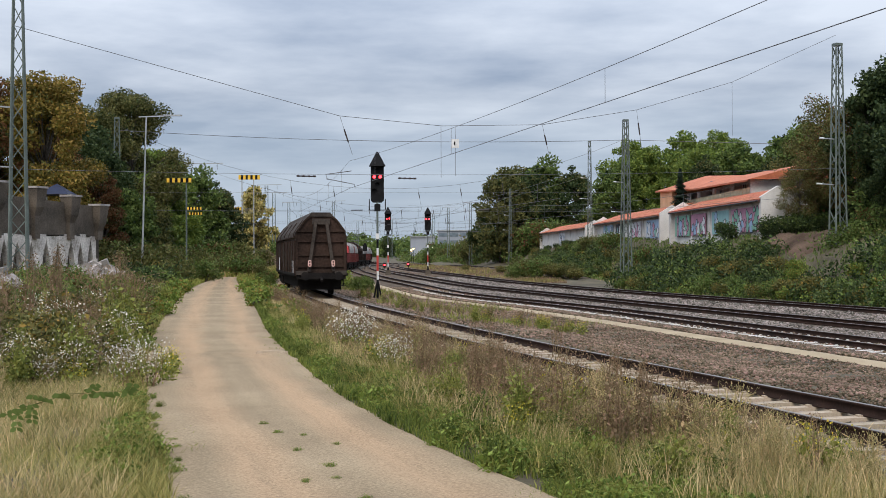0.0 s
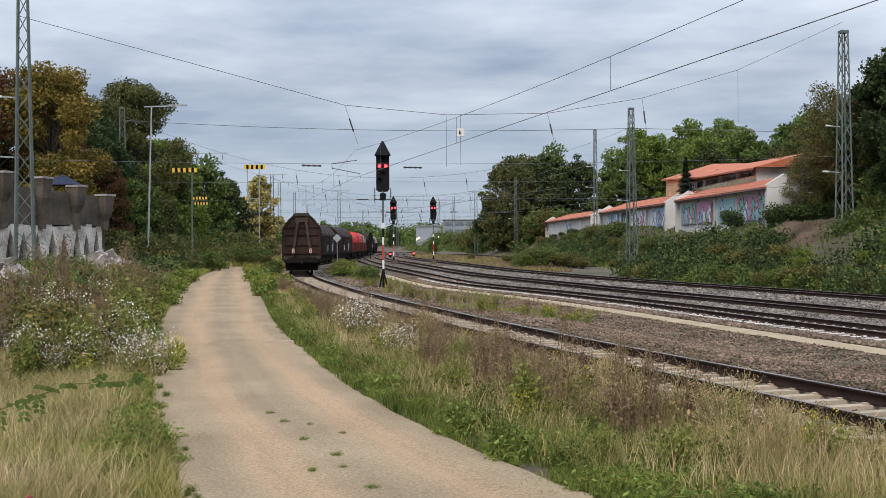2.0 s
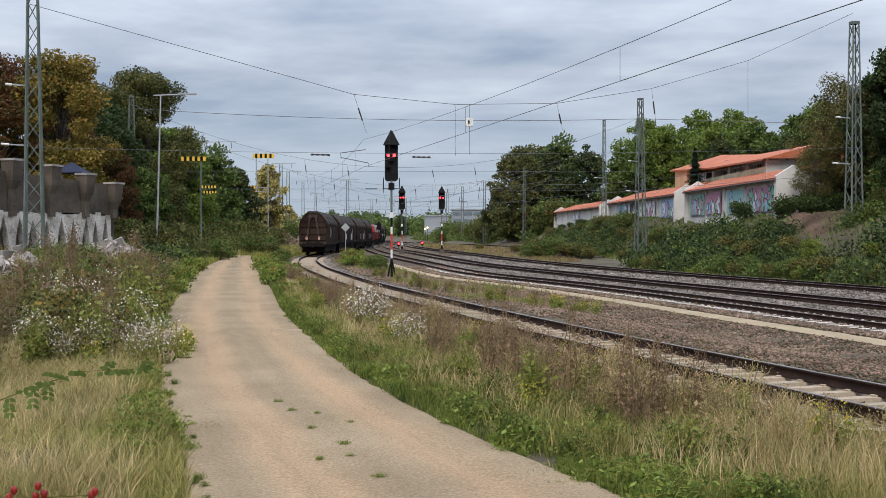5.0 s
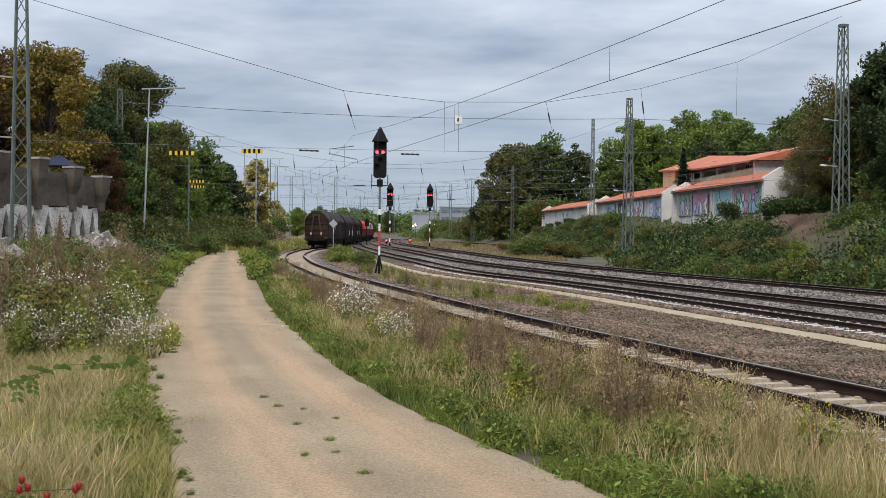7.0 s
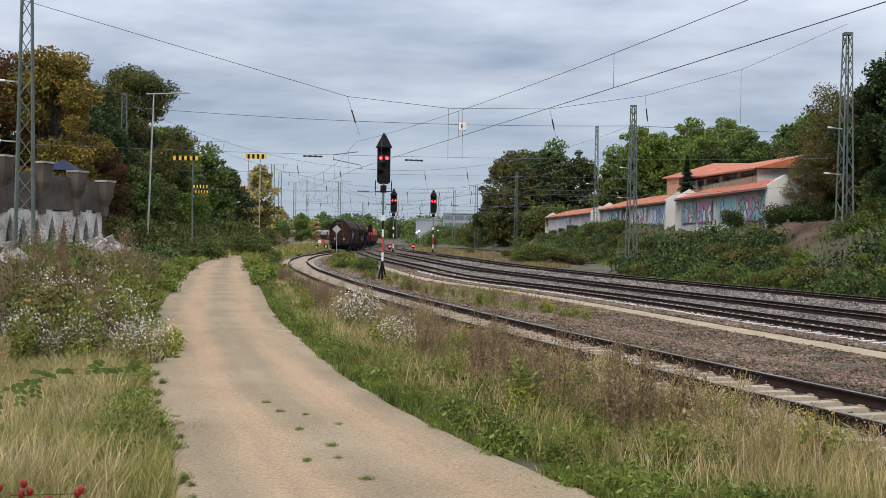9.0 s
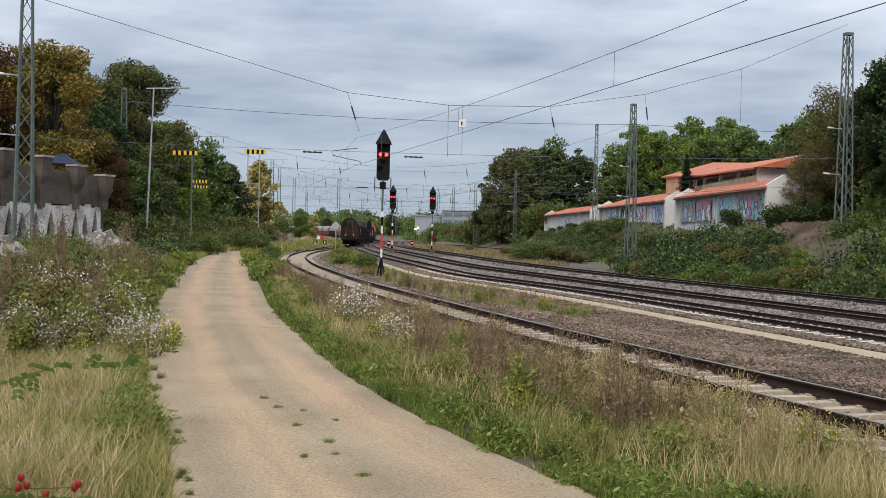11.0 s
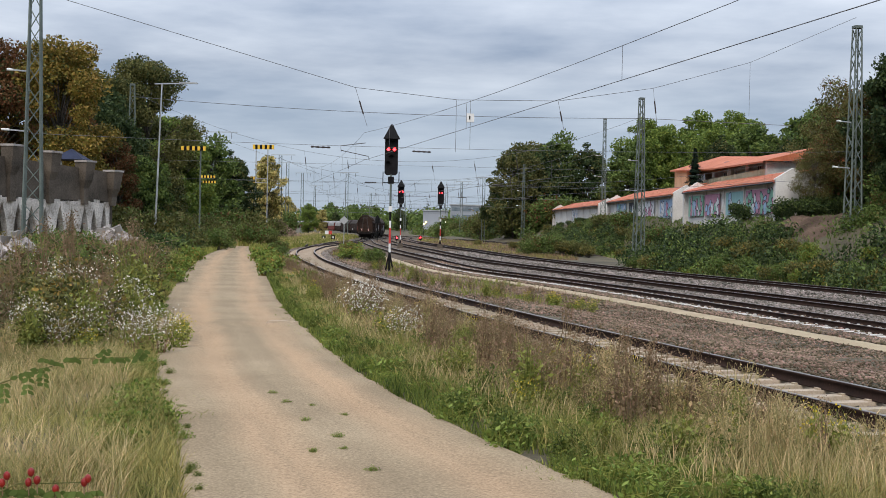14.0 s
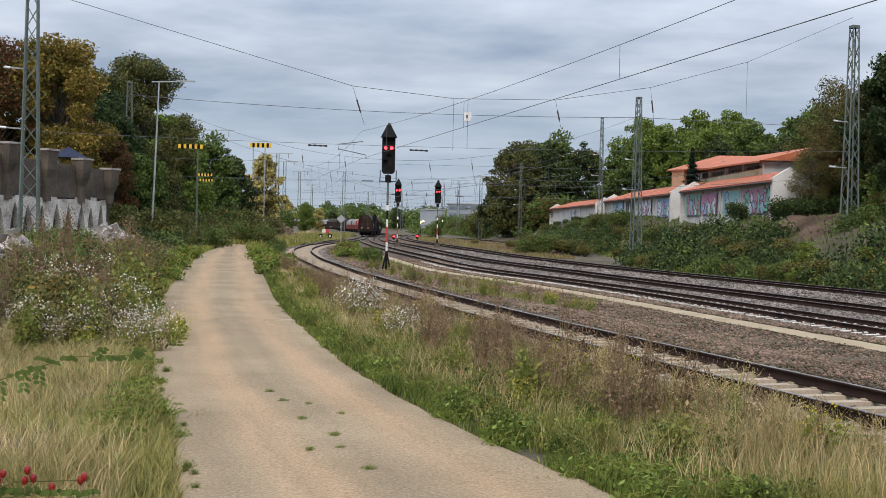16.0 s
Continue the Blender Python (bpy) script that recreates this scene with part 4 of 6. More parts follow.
build_track("track_siding", SIDING, -25, 640, "siding with dark rails on pale concrete sleepers", (4.0, 92.0, 170.0))
build_track("track_main", LINE_A, -25, 226, "main line with rusty rails on pale sleepers", (14.0, 95.0, 96.0), top=main_top, material="palesleeper")
build_track("track_middle", LINE_B, -25, 520, "middle line with rusty rails", top=main_top)
build_track("track_outer", LINE_C, -25, 520, "outer line with rusty rails", top=main_top)
build_track("track_far", LINE_D, 127, 520, "far line with rusty rails at the foot of the bank", top=main_top)
build_track("track_branch", BRANCH, 136, 238, "short branch track turning away")

# masts
mast = lattice_mast()
TURN = 14.0
MASTS = [(-20.45, 60.0), (26.4, 79.4), (-26.8, 103.0), (16.7, 106.0), (20.2, 158.0), (13.7, 220.0)]
place(mast, *MASTS[0], TURN, 1.13)
put(mast, *MASTS[1], TURN, 1.145 / 1.13)
for x, y in MASTS[2:4]:
    put(mast, x, y, TURN, 1 / 1.13)
for o in [o for o in bpy.data.objects if o.name.startswith("catenary_mast")]:
    o.location.z = -0.1
thin = lattice_mast(12.8, 0.5, 0.26)
thin["label"] = "narrow green-grey steel lattice mast among bushes"
place(thin, *MASTS[4], TURN, 1.03)
for x, y in MASTS[5:]:
    put(thin, x, y, TURN)
slim = slim_mast()
place(slim, -28.8, 152.0, 6)
for x, y in ((-27.0, 196.0), (-29.5, 224.0), (-31.9, 267.0), (-38.2, 350.0), (-20.7, 250.0), (7.4, 250.0), (3.4, 297.0), (-0.3, 345.0), (-14.0, 400.0), (-24.0, 380.0)):
    put(slim, x, y, 6)
place(lamp_pole(), -21.9, 90.0)

# signals
sig = light_signal(8.25)
place(sig, -3.2, 68.4, 3)
sig2 = light_signal(8.1, plinth=True)
place(sig2, -5.5, 144.0, 3)
put(sig2, -0.8, 146.0, 0)

# headspans: carrying cable, cross wires and drop wires
cable = [(-20.6, 60, 13.3), (-5.14, 66.4, 9.55), (0.44, 68.71, 9.23), (6.33, 71.15, 9.54), (12.27, 73.61, 10.68), (18.73, 76.28, 12.72), (26.32, 79.43, 16.22)]
wire("span_cable", cable, 0.034, "sagging dark carrying cable across the tracks")
wire("cross_wire", sag((-26.8, 103, 12.6), (16.7, 106, 11.9), 0.5) + [(30, 107, 11.6)], 0.05, "thin dark cross wire between masts")


def hanger(x0, x1, z1, rod=True, box=False):
    th = thing("drop_wire", "thin drop wire hanging from the carrying cable", "wire", "overhead wires")
    yy = float(np.interp(x0, [p[0] for p in cable], [p[1] for p in cable]))
    z0 = float(np.interp(x0, [p[0] for p in cable], [p[2] for p in cable]))
    a, b = Vector((x0, yy, z0)), Vector((x1, yy, z1))
    part("wire", MB().tube([a, b], 0.026), "wire", th)
    if rod:
        part("insulator", MB().beam(a.lerp(b, 0.35), a.lerp(b, 0.68), 0.085, n=8), "insul", th, "dark brown rod insulator")
    if box:
        part("line_box", MB().box((x0, yy - 0.05, 8.25), (0.42, 0.25, 0.48)), "white", th, "small pale equipment box")
        part("box_sign", MB().box((x0 - 0.04, yy - 0.19, 8.25), (0.07, 0.02, 0.2)), "black", th)


hanger(-5.14, -4.46, 7.44)
hanger(6.33, 6.72, 7.79)
hanger(12.27, 12.55, 8.45)
hanger(18.73, 18.73, 9.37, False)
hanger(0.39, 0.39, 6.31, False)
hanger(1.2, 1.2, 6.42, False, True)

cw = thing("lower_cross_wire", "thin dark lower cross wire with flat insulators", "wire", "overhead wires")
part("wire", MB().tube(sag((-20.6, 60, 6.25), (26.4, 79.4, 7.5), 0.35), 0.022), "wire", cw)
for x, y in ((-6.9, 65.67), (-1.5, 67.9)):
    bar = MB().beam((x - 0.5, y - 0.2, 6.22), (x + 0.5, y + 0.2, 6.22), 0.07, n=6)
    for e in (-0.42, -0.14, 0.14, 0.42):
        bar.beam((x + e - 0.07, y + e * 0.4, 6.22), (x + e + 0.07, y + e * 0.4, 6.22), 0.11, n=8)
    part("flat_insulator", bar, "insul", cw, "dark ribbed insulator")


SPANS = [-8.0, 66.5, 105.0, 157.0, 205.0, 262.0]


def contact_line(line, h, hm, w, shift, first=0, last=9, knots=5):
    """Contact wire and sagging messenger with droppers, hung at the cross spans; shift: sideways at each span."""
    th = thing("overhead_line", "thin dark contact wire with messenger wire and droppers", "overhead wire", "overhead wires")
    ends = [Vector((float(at_line(line, v)) + d, v, h)) for v, d in zip(SPANS[first:last], shift)]
    mes = []
    for pa, pb in zip(ends, ends[1:]):
        ms = sag(pa + Vector((0, 0, hm)), pb + Vector((0, 0, hm)), hm * 0.45)
        mes += ms[:-1]
        for i in (2, 6, 10, 14, 18)[:knots]:
            part("dropper", MB().tube([pa.lerp(pb, i / 20), ms[i]], 0.010 + 0.00008 * pb.y), "wire", th)
    mes.append(ms[-1])
    part("contact_wire", MB().tube(ends, w, 4), "wire", th)
    part("messenger_wire", MB().tube(mes, w * 0.85, 4), "wire", th)
    return ends


siding_ends = contact_line(SIDING, 5.6, 1.5, 0.02, (0.16, 1.74, 0.3, 0.3, 0.2, 0.2), 0, 6)
contact_line(LINE_A, 5.0, 1.2, 0.02, (0.2, -0.2, 0.2, -0.2), 1, 5)
contact_line(LINE_C, 5.0, 1.2, 0.02, (0.2, -0.2, 0.2, -0.2, 0.2), 1, 6)
arm = thing("steady_arm", "thin bent steady arm holding the contact wire", "wire fitting", "overhead wires")
e = siding_ends[1]
part("upper_tube", MB().tube([e + Vector((-1.2, -0.3, 0.45)), e + Vector((-1.25, -0.3, 0.75)), e + Vector((0.1, 0, 0.95))], 0.05, 5), "wire", arm)
part("lower_tube", MB().tube([e + Vector((-1.2, -0.3, 0.5)), e + Vector((0.25, 0, 0.22)), e + Vector((0.3, 0, 0.0))], 0.045, 5), "wire", arm)


def far_span(a, b, bottom, low, hang):
    """Carrying cable, two cross wires, drop wires and insulators between two far masts."""
    th = thing("cross_span", "carrying cable with cross wires and insulators between masts", "overhead wire", "overhead wires")
    a, b = Vector(a), Vector(b)
    cab = sag(a, b, (a.z + b.z) / 2 - bottom, 24)
    k = 0.014 + 0.00013 * a.y
    part("carrying_cable", MB().tube(cab, k), "wire", th)
    for z in (low, low + 1.5):
        part("cross_wire", MB().tube([Vector((a.x, a.y, z)), Vector((b.x, b.y, z))], k * 0.8), "wire", th)
    for i, f in enumerate(hang):
        p = cab[round(f * 24)]
        q = Vector((p.x + 0.35, p.y, low))
        part("drop_wire", MB().tube([p, q], k * 0.7), "wire", th)
        part("insulator", MB().beam(p.lerp(q, 0.2), p.lerp(q, 0.45), 0.05 + 0.0002 * a.y, n=6), "insul", th)
        if i % 2:
            part("bar_insulator", MB().beam(q + Vector((1.2, 0, 0)), q + Vector((2.2, 0, 0)), 0.06 + 0.0003 * a.y, n=6), "insul", th)


far_span((-26.8, 103, 13.0), (16.7, 106, 12.0), 7.65, 5.8, (0.33, 0.42, 0.6, 0.68, 0.75))
far_span((-28.8, 152, 12.8), (20.2, 158, 12.4), 8.0, 6.0, (0.3, 0.4, 0.48, 0.58, 0.66, 0.75))
far_span((-27.0, 196, 12.8), (13.7, 220, 12.4), 8.2, 6.0, (0.3, 0.42, 0.5, 0.6, 0.7, 0.8))
far_span((-20.7, 250, 12.6), (7.4, 250, 12.9), 8.4, 6.0, (0.2, 0.33, 0.45, 0.58, 0.7, 0.83))
far_span((-31.9, 267, 12.4), (-20.7, 250, 12.4), 9.5, 6.0, (0.3, 0.6))
far_span((-38.2, 350, 12.3), (3.4, 320, 12.8), 8.6, 6.0, (0.2, 0.35, 0.5, 0.65, 0.8))


# striped height boards on posts
def striped_sign(x, y, height, boards, steel, twin):
    th = thing("striped_sign", "yellow and black striped warning boards on a thin post", "sign", "striped signs", pose(x, y, float(ground_z(x, y))))
    z0 = float(ground_z(x, y))
    for dx in twin:
        part("post", MB().beam((dx, 0, -0.5), (dx, 0, height - z0), 0.14, n=8), steel, th)
    n = 9
    for bx, z, w, h in boards:
        bd = part("board", MB().box((bx - x, -0.10, z - z0), (w, 0.05, h)), "black", th)
        part("back_rail", MB().beam((min(bx - x - w / 2, twin[0]), -0.05, z - z0), (max(bx - x + w / 2, twin[-1]), -0.05, z - z0), 0.07), steel, bd)
        for i in range(0, n, 2):
            part("stripe", MB().box((bx - x - w / 2 + w * (i + 0.5) / n, -0.128, z - z0), (w / n, 0.012, h)), "yellow", bd)


striped_sign(-25.6, 166.0, 12.9, ((-25.2, 12.6, 2.9, 0.62), (-27.3, 8.3, 1.9, 0.4), (-27.2, 7.75, 1.8, 0.3)), "galv", (-0.6, 1.0))
striped_sign(-21.2, 104.2, 8.6, ((-21.8, 8.4, 2.1, 0.36), (-20.5, 6.0, 1.2, 0.22), (-20.4, 5.55, 1.1, 0.2)), "mast", (0.0,))


# retaining wall with lancet niches
def retaining_wall():
    a, b = Vector((-29.0, 55.3, 0)), Vector((-21.3, 78.6, 0))
    d = (b - a); n = d.length; d.normalize()
    m = Matrix.Translation(a) @ Matrix.Rotation(math.atan2(d.y, d.x), 4, "Z")
    th = thing("retaining_wall", "old dark concrete retaining wall with white pointed niches", "wall", m=m, kind="structure")
    # local x along the wall, y to the bank behind
    part("core", MB().box((n / 2, 0.75, 2.0), (n, 0.7, 5.0)), "concrete", th)
    top = MB().add([(0, 0.05, 3.25), (n, 0.05, 3.25), (n, 0.05, 5.1), (0, 0.05, 6.0), (0, 0.42, 3.25), (n, 0.42, 3.25), (n, 0.42, 5.1), (0, 0.42, 6.0)],
                   [(0, 1, 2, 3), (7, 6, 5, 4), (3, 2, 6, 7), (0, 3, 7, 4), (1, 5, 6, 2), (0, 4, 5, 1)])
    part("upper_wall", top, "concrete", th)
    rng = random.Random(61)
    x, e0 = 0.0, 0.6
    while x < n - 0.9:
        pitch = rng.uniform(1.0, 1.45)
        c, e1, peak = x + pitch / 2 + rng.uniform(-0.08, 0.08), min(x + pitch, n), rng.uniform(2.75, 3.0)
        half = pitch * rng.uniform(0.33, 0.40)
        top = [3.24 + rng.uniform(-0.12, 0.12) for _ in range(2)]
        mb = MB()
        lv = [-0.2, 0.5, 1.1, 1.6, 2.0, 2.3, 2.55, 2.8, 3.0, 0.0]
        for sgn, e, tz in ((-1, x, top[0]), (1, e1, top[1])):
            zs = lv[:-1] + [tz]
            for z0, z1 in zip(zs, zs[1:]):
                hw = [half * max(0.0, 1 - (max(0.0, z) / peak) ** 2.6) for z in (z0, z1)]
                p = [(e, 0.0, z0), (c + sgn * hw[0], 0.0, z0), (c + sgn * hw[1], 0.0, z1), (e, 0.0, z1)]
                q = [(u, 0.38, w) for u, _, w in p]
                mb.add(p + q, [(0, 1, 2, 3), (1, 5, 6, 2), (4, 7, 6, 5)])
        part("niche", mb, "whitewall", th, "peeling white wall piece with a pointed niche")
        x = e1
    for px, hh in ((10.4, 6.7), (13.9, 6.6), (17.4, 6.45), (20.8, 6.1), (23.8, 5.65)):
        z0, z1 = hh - 2.1, hh - 0.5
        mb = MB().box((px, -0.06, (3.0 + z0) / 2), (0.5, 0.3, z0 - 3.0))
        mb.add([(px + sx * w, y, z) for z, w, d in ((z0, 0.25, -0.2), (z0 + 0.5, 0.38, -0.4), (z1, 0.48, -0.55)) for sx, y in ((-1, d), (1, d), (1, 0.3), (-1, 0.3))],
               [(4 * k + i, 4 * k + (i + 1) % 4, 4 * k + 4 + (i + 1) % 4, 4 * k + 4 + i) for k in (0, 1) for i in range(4)] + [(8, 9, 10, 11), (3, 2, 1, 0)])
        p = part("pillar", mb, "concrete", th, "dark flared concrete pillar head")
        part("pillar_cap", MB().box((px, -0.14, hh - 0.44), (1.06, 0.9, 0.12)), "rubble", p, "paler weathered cap stone")


retaining_wall()
gz = thing("garden_gazebo", "dark blue canvas pavilion roof behind the wall", "gazebo", m=pose(-24.9, 80.5, 0))
part("canopy", MB().add([(-1.1, -1.1, 6.0), (1.1, -1.1, 6.0), (1.1, 1.1, 6.0), (-1.1, 1.1, 6.0), (0, 0, 6.75)], [(0, 1, 4), (1, 2, 4), (2, 3, 4), (3, 0, 4), (3, 2, 1, 0)]), "navy", gz)
for sx, sy in ((-1, -1), (1, -1), (1, 1), (-1, 1)):
    part("post", MB().beam((sx * 1.0, sy * 1.0, 0.0), (sx * 1.0, sy * 1.0, 6.02), 0.09), "galv", gz)


# long low building with red roofs, stepping along the bank
def wall_x(y, off=0.0):
    return 24.6 - 0.045 * (y - 88) + off


def long_house(y0, y1, eave, base, depth, ridge, label, sprays, seed, body="plaster"):
    rng = random.Random(seed)
    x0 = wall_x(y0)
    n = math.hypot(y1 - y0, wall_x(y1) - x0)
    m = Matrix.Translation((x0, y0, 0)) @ Matrix.Rotation(math.atan2(y1 - y0, wall_x(y1) - x0), 4, "Z")
    th = thing("low_house", label, "house", "houses on the bank", m)
    # local x along the front, y negative going back from the tracks
    part("wall", MB().add([(0, 0, base), (n, 0, base), (n, 0, eave), (0, 0, eave), (0, -depth, base), (n, -depth, base), (n, -depth, ridge - 0.1), (0, -depth, ridge - 0.1)],
                          [(0, 1, 2, 3), (5, 4, 7, 6), (1, 5, 6, 2), (4, 0, 3, 7), (3, 2, 6, 7), (0, 4, 5, 1)]), body, th)
    rf = MB().add([(-0.2, 0.5, eave - 0.08), (n + 0.2, 0.5, eave - 0.08), (n + 0.2, -depth - 0.2, ridge), (-0.2, -depth - 0.2, ridge)], [(0, 1, 2, 3)])
    rf.add([(-0.2, 0.5, eave - 0.22), (n + 0.2, 0.5, eave - 0.22), (n + 0.2, -depth - 0.2, ridge - 0.14), (-0.2, -depth - 0.2, ridge - 0.14)], [(3, 2, 1, 0)])
    rf.add([(-0.2, 0.5, eave - 0.08), (n + 0.2, 0.5, eave - 0.08), (n + 0.2, 0.5, eave - 0.22), (-0.2, 0.5, eave - 0.22)], [(0, 3, 2, 1)])
    roof = part("roof", rf, "tile", th, "faded red tiled roof")
    sl = math.atan2(ridge - eave, depth + 0.7)
    rows = 7
    for k in range(rows):
        t = k / rows
        yy, zz = 0.5 - (depth + 0.7) * t, eave - 0.05 + (ridge - eave + 0.08) * t
        c = 0.0
        while c < n:
            wd = min(rng.uniform(3.5, 6), n - c)
            part("tile_course", MB().box((c + wd / 2, yy - (depth + 0.7) / rows / 2, zz + (ridge - eave) / rows / 2), (wd, (depth + 0.7) / rows / math.cos(sl) + 0.03, 0.05), Matrix.Rotation(-sl, 3, "X")), "tile", roof)
            c += wd
    part("gutter", MB().beam((0, 0.56, eave - 0.2), (n, 0.56, eave - 0.2), 0.12, n=6), "dark", th, "dark gutter")
    for e in (0, n):
        part("gable_parapet", MB().add([(e - 0.25, 0.4, base), (e + 0.25, 0.4, base), (e + 0.25, 0.4, eave + 0.1), (e - 0.25, 0.4, eave + 0.1), (e - 0.25, -0.9, eave + 0.9), (e + 0.25, -0.9, eave + 0.9),
                                        (e - 0.25, -1.9, eave + 0.35), (e + 0.25, -1.9, eave + 0.35), (e - 0.25, -1.9, base), (e + 0.25, -1.9, base)],
                                       [(0, 1, 2, 3), (3, 2, 5, 4), (4, 5, 7, 6), (6, 7, 9, 8), (0, 3, 4, 6, 8), (1, 9, 7, 5, 2)]), "plaster", th)
    c = 1.0
    for p in range(int(n / 6)):
        part("pilaster", MB().box((3 + p * 6, 0.06, (base + eave) / 2), (0.3, 0.12, eave - base)), "plaster", th)
    if sprays:
        for a, b, k in sprays:
            g = MB().box(((a + b) / 2, 0.13, base + 1.95), (b - a, 0.02, 1.9))
            back = part("sprayed_field", g, GRAF[k], th, "sprayed colour field on the wall")
            u = a + 0.8
            while u < b - 0.6:
                # a fat rounded letter-like shape of two or three lobes with a dark edge
                sh, edge = MB(), MB()
                n2 = 11
                for j in range(rng.choice([2, 3, 4])):
                    uu, zz2 = u + rng.uniform(-0.35, 0.35), base + 1.3 + 0.42 * j * rng.uniform(0.7, 1.1)
                    w, h = rng.uniform(0.22, 0.5), rng.uniform(0.16, 0.42)
                    t = rng.uniform(-0.5, 0.5)
                    for g, yy, mb in ((1.0, 0.146, edge), (0.0, 0.152 + 0.003 * j, sh)):
                        mb.add([(uu + (w + 0.13 * g) * math.cos(i * 6.283 / n2 + t) * (0.8 if i % 3 else 1.0), yy, zz2 + (h + 0.09 * g) * math.sin(i * 6.283 / n2) * (1.0 if i % 4 else 0.75)) for i in range(n2)], [tuple(range(n2))])
                part("sprayed_outline", edge, GRAF[4], back)
                part("sprayed_shape", sh, GRAF[rng.choice([0, 1, 1, 2, 3, 5])], back)
                u += rng.uniform(0.55, 0.95)
    return th


long_house(90.0, 118.0, 6.05, 2.6, 2.6, 7.0, "low pale building with red tiled roof and sprayed wall", [(0.8, 8.2, 2), (9, 14, 5), (16, 21, 2), (21.5, 27, 0)], 3)
long_house(122.5, 160.0, 5.95, 2.6, 3.0, 7.1, "low pale building with sagging red roof and blue graffiti", [(1, 7, 3), (10, 16, 1), (20, 24, 4), (26, 32, 3)], 5)
long_house(167.0, 214.0, 5.7, 2.6, 3.0, 6.8, "whitewashed low building with red roof", [(20, 26, 1)], 7)


def villa():
    th = thing("derelict_house", "two-storey apricot and white house with open balcony and red roof", "house", "houses on the bank", pose(0, 0, 0))
    x0, y0, y1 = 27.7, 102.5, 141.0
    part("back_wall", MB().box((x0 + 5, (y0 + y1) / 2, 5.8), (0.4, y1 - y0, 5.6)), "plaster", th)
    part("front_wall", MB().box((x0 + 1.6, (y0 + y1) / 2, 5.85), (0.4, y1 - y0, 5.8)), "plaster", th)
    part("end_wall", MB().box((x0 + 2.3, y1, 6.2), (6.2, 0.5, 6.0)), "salmon", th, "apricot painted end wall")
    part("near_wall", MB().box((x0 + 2.0, y0, 5.6), (6.0, 0.5, 5.0)), "plaster", th)
    part("side_wing", MB().box((x0 - 1.3, y1 - 3.6, 6.2), (0.4, 7.0, 6.0)), "salmon", th, "apricot painted front of the wing")
    fl = part("balcony_floor", MB().box((x0 + 0.5, (y0 + y1) / 2 - 4, 6.7), (2.4, y1 - y0 - 8, 0.2)), "plaster", th)
    y = y0 + 0.5
    while y < y1 - 8:
        part("balcony_panel", MB().box((x0 - 0.7, y + 0.55, 7.2), (0.08, 1.02, 0.85)), "cream", fl)
        y += 1.1
    for i, y in enumerate(np.arange(y0 + 2, y1 - 9, 4.6)):
        w = part("window", MB().box((x0 + 1.38, y, 7.6), (0.08, 1.3, 1.6)), "dark" if i % 2 else "glass", th)
        part("window_frame", MB().box((x0 + 1.33, y, 7.6), (0.06, 0.08, 1.6)).box((x0 + 1.33, y - 0.7, 7.6), (0.08, 0.1, 1.7)).box((x0 + 1.33, y + 0.7, 7.6), (0.08, 0.1, 1.7)), "white", w)
    gl = part("glass_screen", MB().box((x0 - 0.5, y1 - 11.0, 7.3), (0.06, 2.8, 2.0)), "glass", th, "blue-grey glazed screen")
    for k in range(4):
        part("screen_bar", MB().box((x0 - 0.55, y1 - 12.4 + k * 0.93, 7.3), (0.06, 0.09, 2.0)), "white", gl)
    for y in np.arange(y0 + 1, y1 - 12, 7.0):
        part("balcony_post", MB().box((x0 - 0.6, y, 7.45), (0.28, 0.28, 1.7)), "plaster", th)
    ym = (y0 + y1) / 2
    # two slopes with a bend in the eaves
    rf = MB().add([(x0 - 1.5, y0 - 1, 8.15), (x0 - 1.5, ym, 8.5), (x0 - 1.9, y1 + 0.8, 9.25), (x0 + 3.2, y0 - 1, 9.4), (x0 + 3.2, ym, 9.8), (x0 + 3.2, y1 - 3.0, 10.8), (x0 + 7.8, y0 - 1, 8.2), (x0 + 7.8, y1 + 0.8, 9.2)],
                  [(0, 1, 4, 3), (1, 2, 5, 4), (2, 7, 5), (3, 4, 5, 7, 6), (0, 3, 6)])
    rf.add([(x0 - 1.5, y0 - 1, 8.0), (x0 - 1.5, ym, 8.35), (x0 - 1.9, y1 + 0.8, 9.1), (x0 - 1.5, y0 - 1, 8.15), (x0 - 1.5, ym, 8.5), (x0 - 1.9, y1 + 0.8, 9.25)], [(0, 1, 4, 3), (1, 2, 5, 4)])
    roof = part("roof", rf, "tile", th, "faded red tiled roof with a hole")
    # flat dark sheet on the closed roof, shade of a hole put into its colour
    part("roof_hole", MB().add([(x0 + 0.3, y1 - 16, 9.19), (x0 + 0.3, y1 - 13, 9.34), (x0 + 1.1, y1 - 13.4, 9.56), (x0 + 1.1, y1 - 16.2, 9.44)], [(0, 1, 2, 3)]), "dark", roof, "flat dark sheet for the shaded hole in the tiles")


villa()


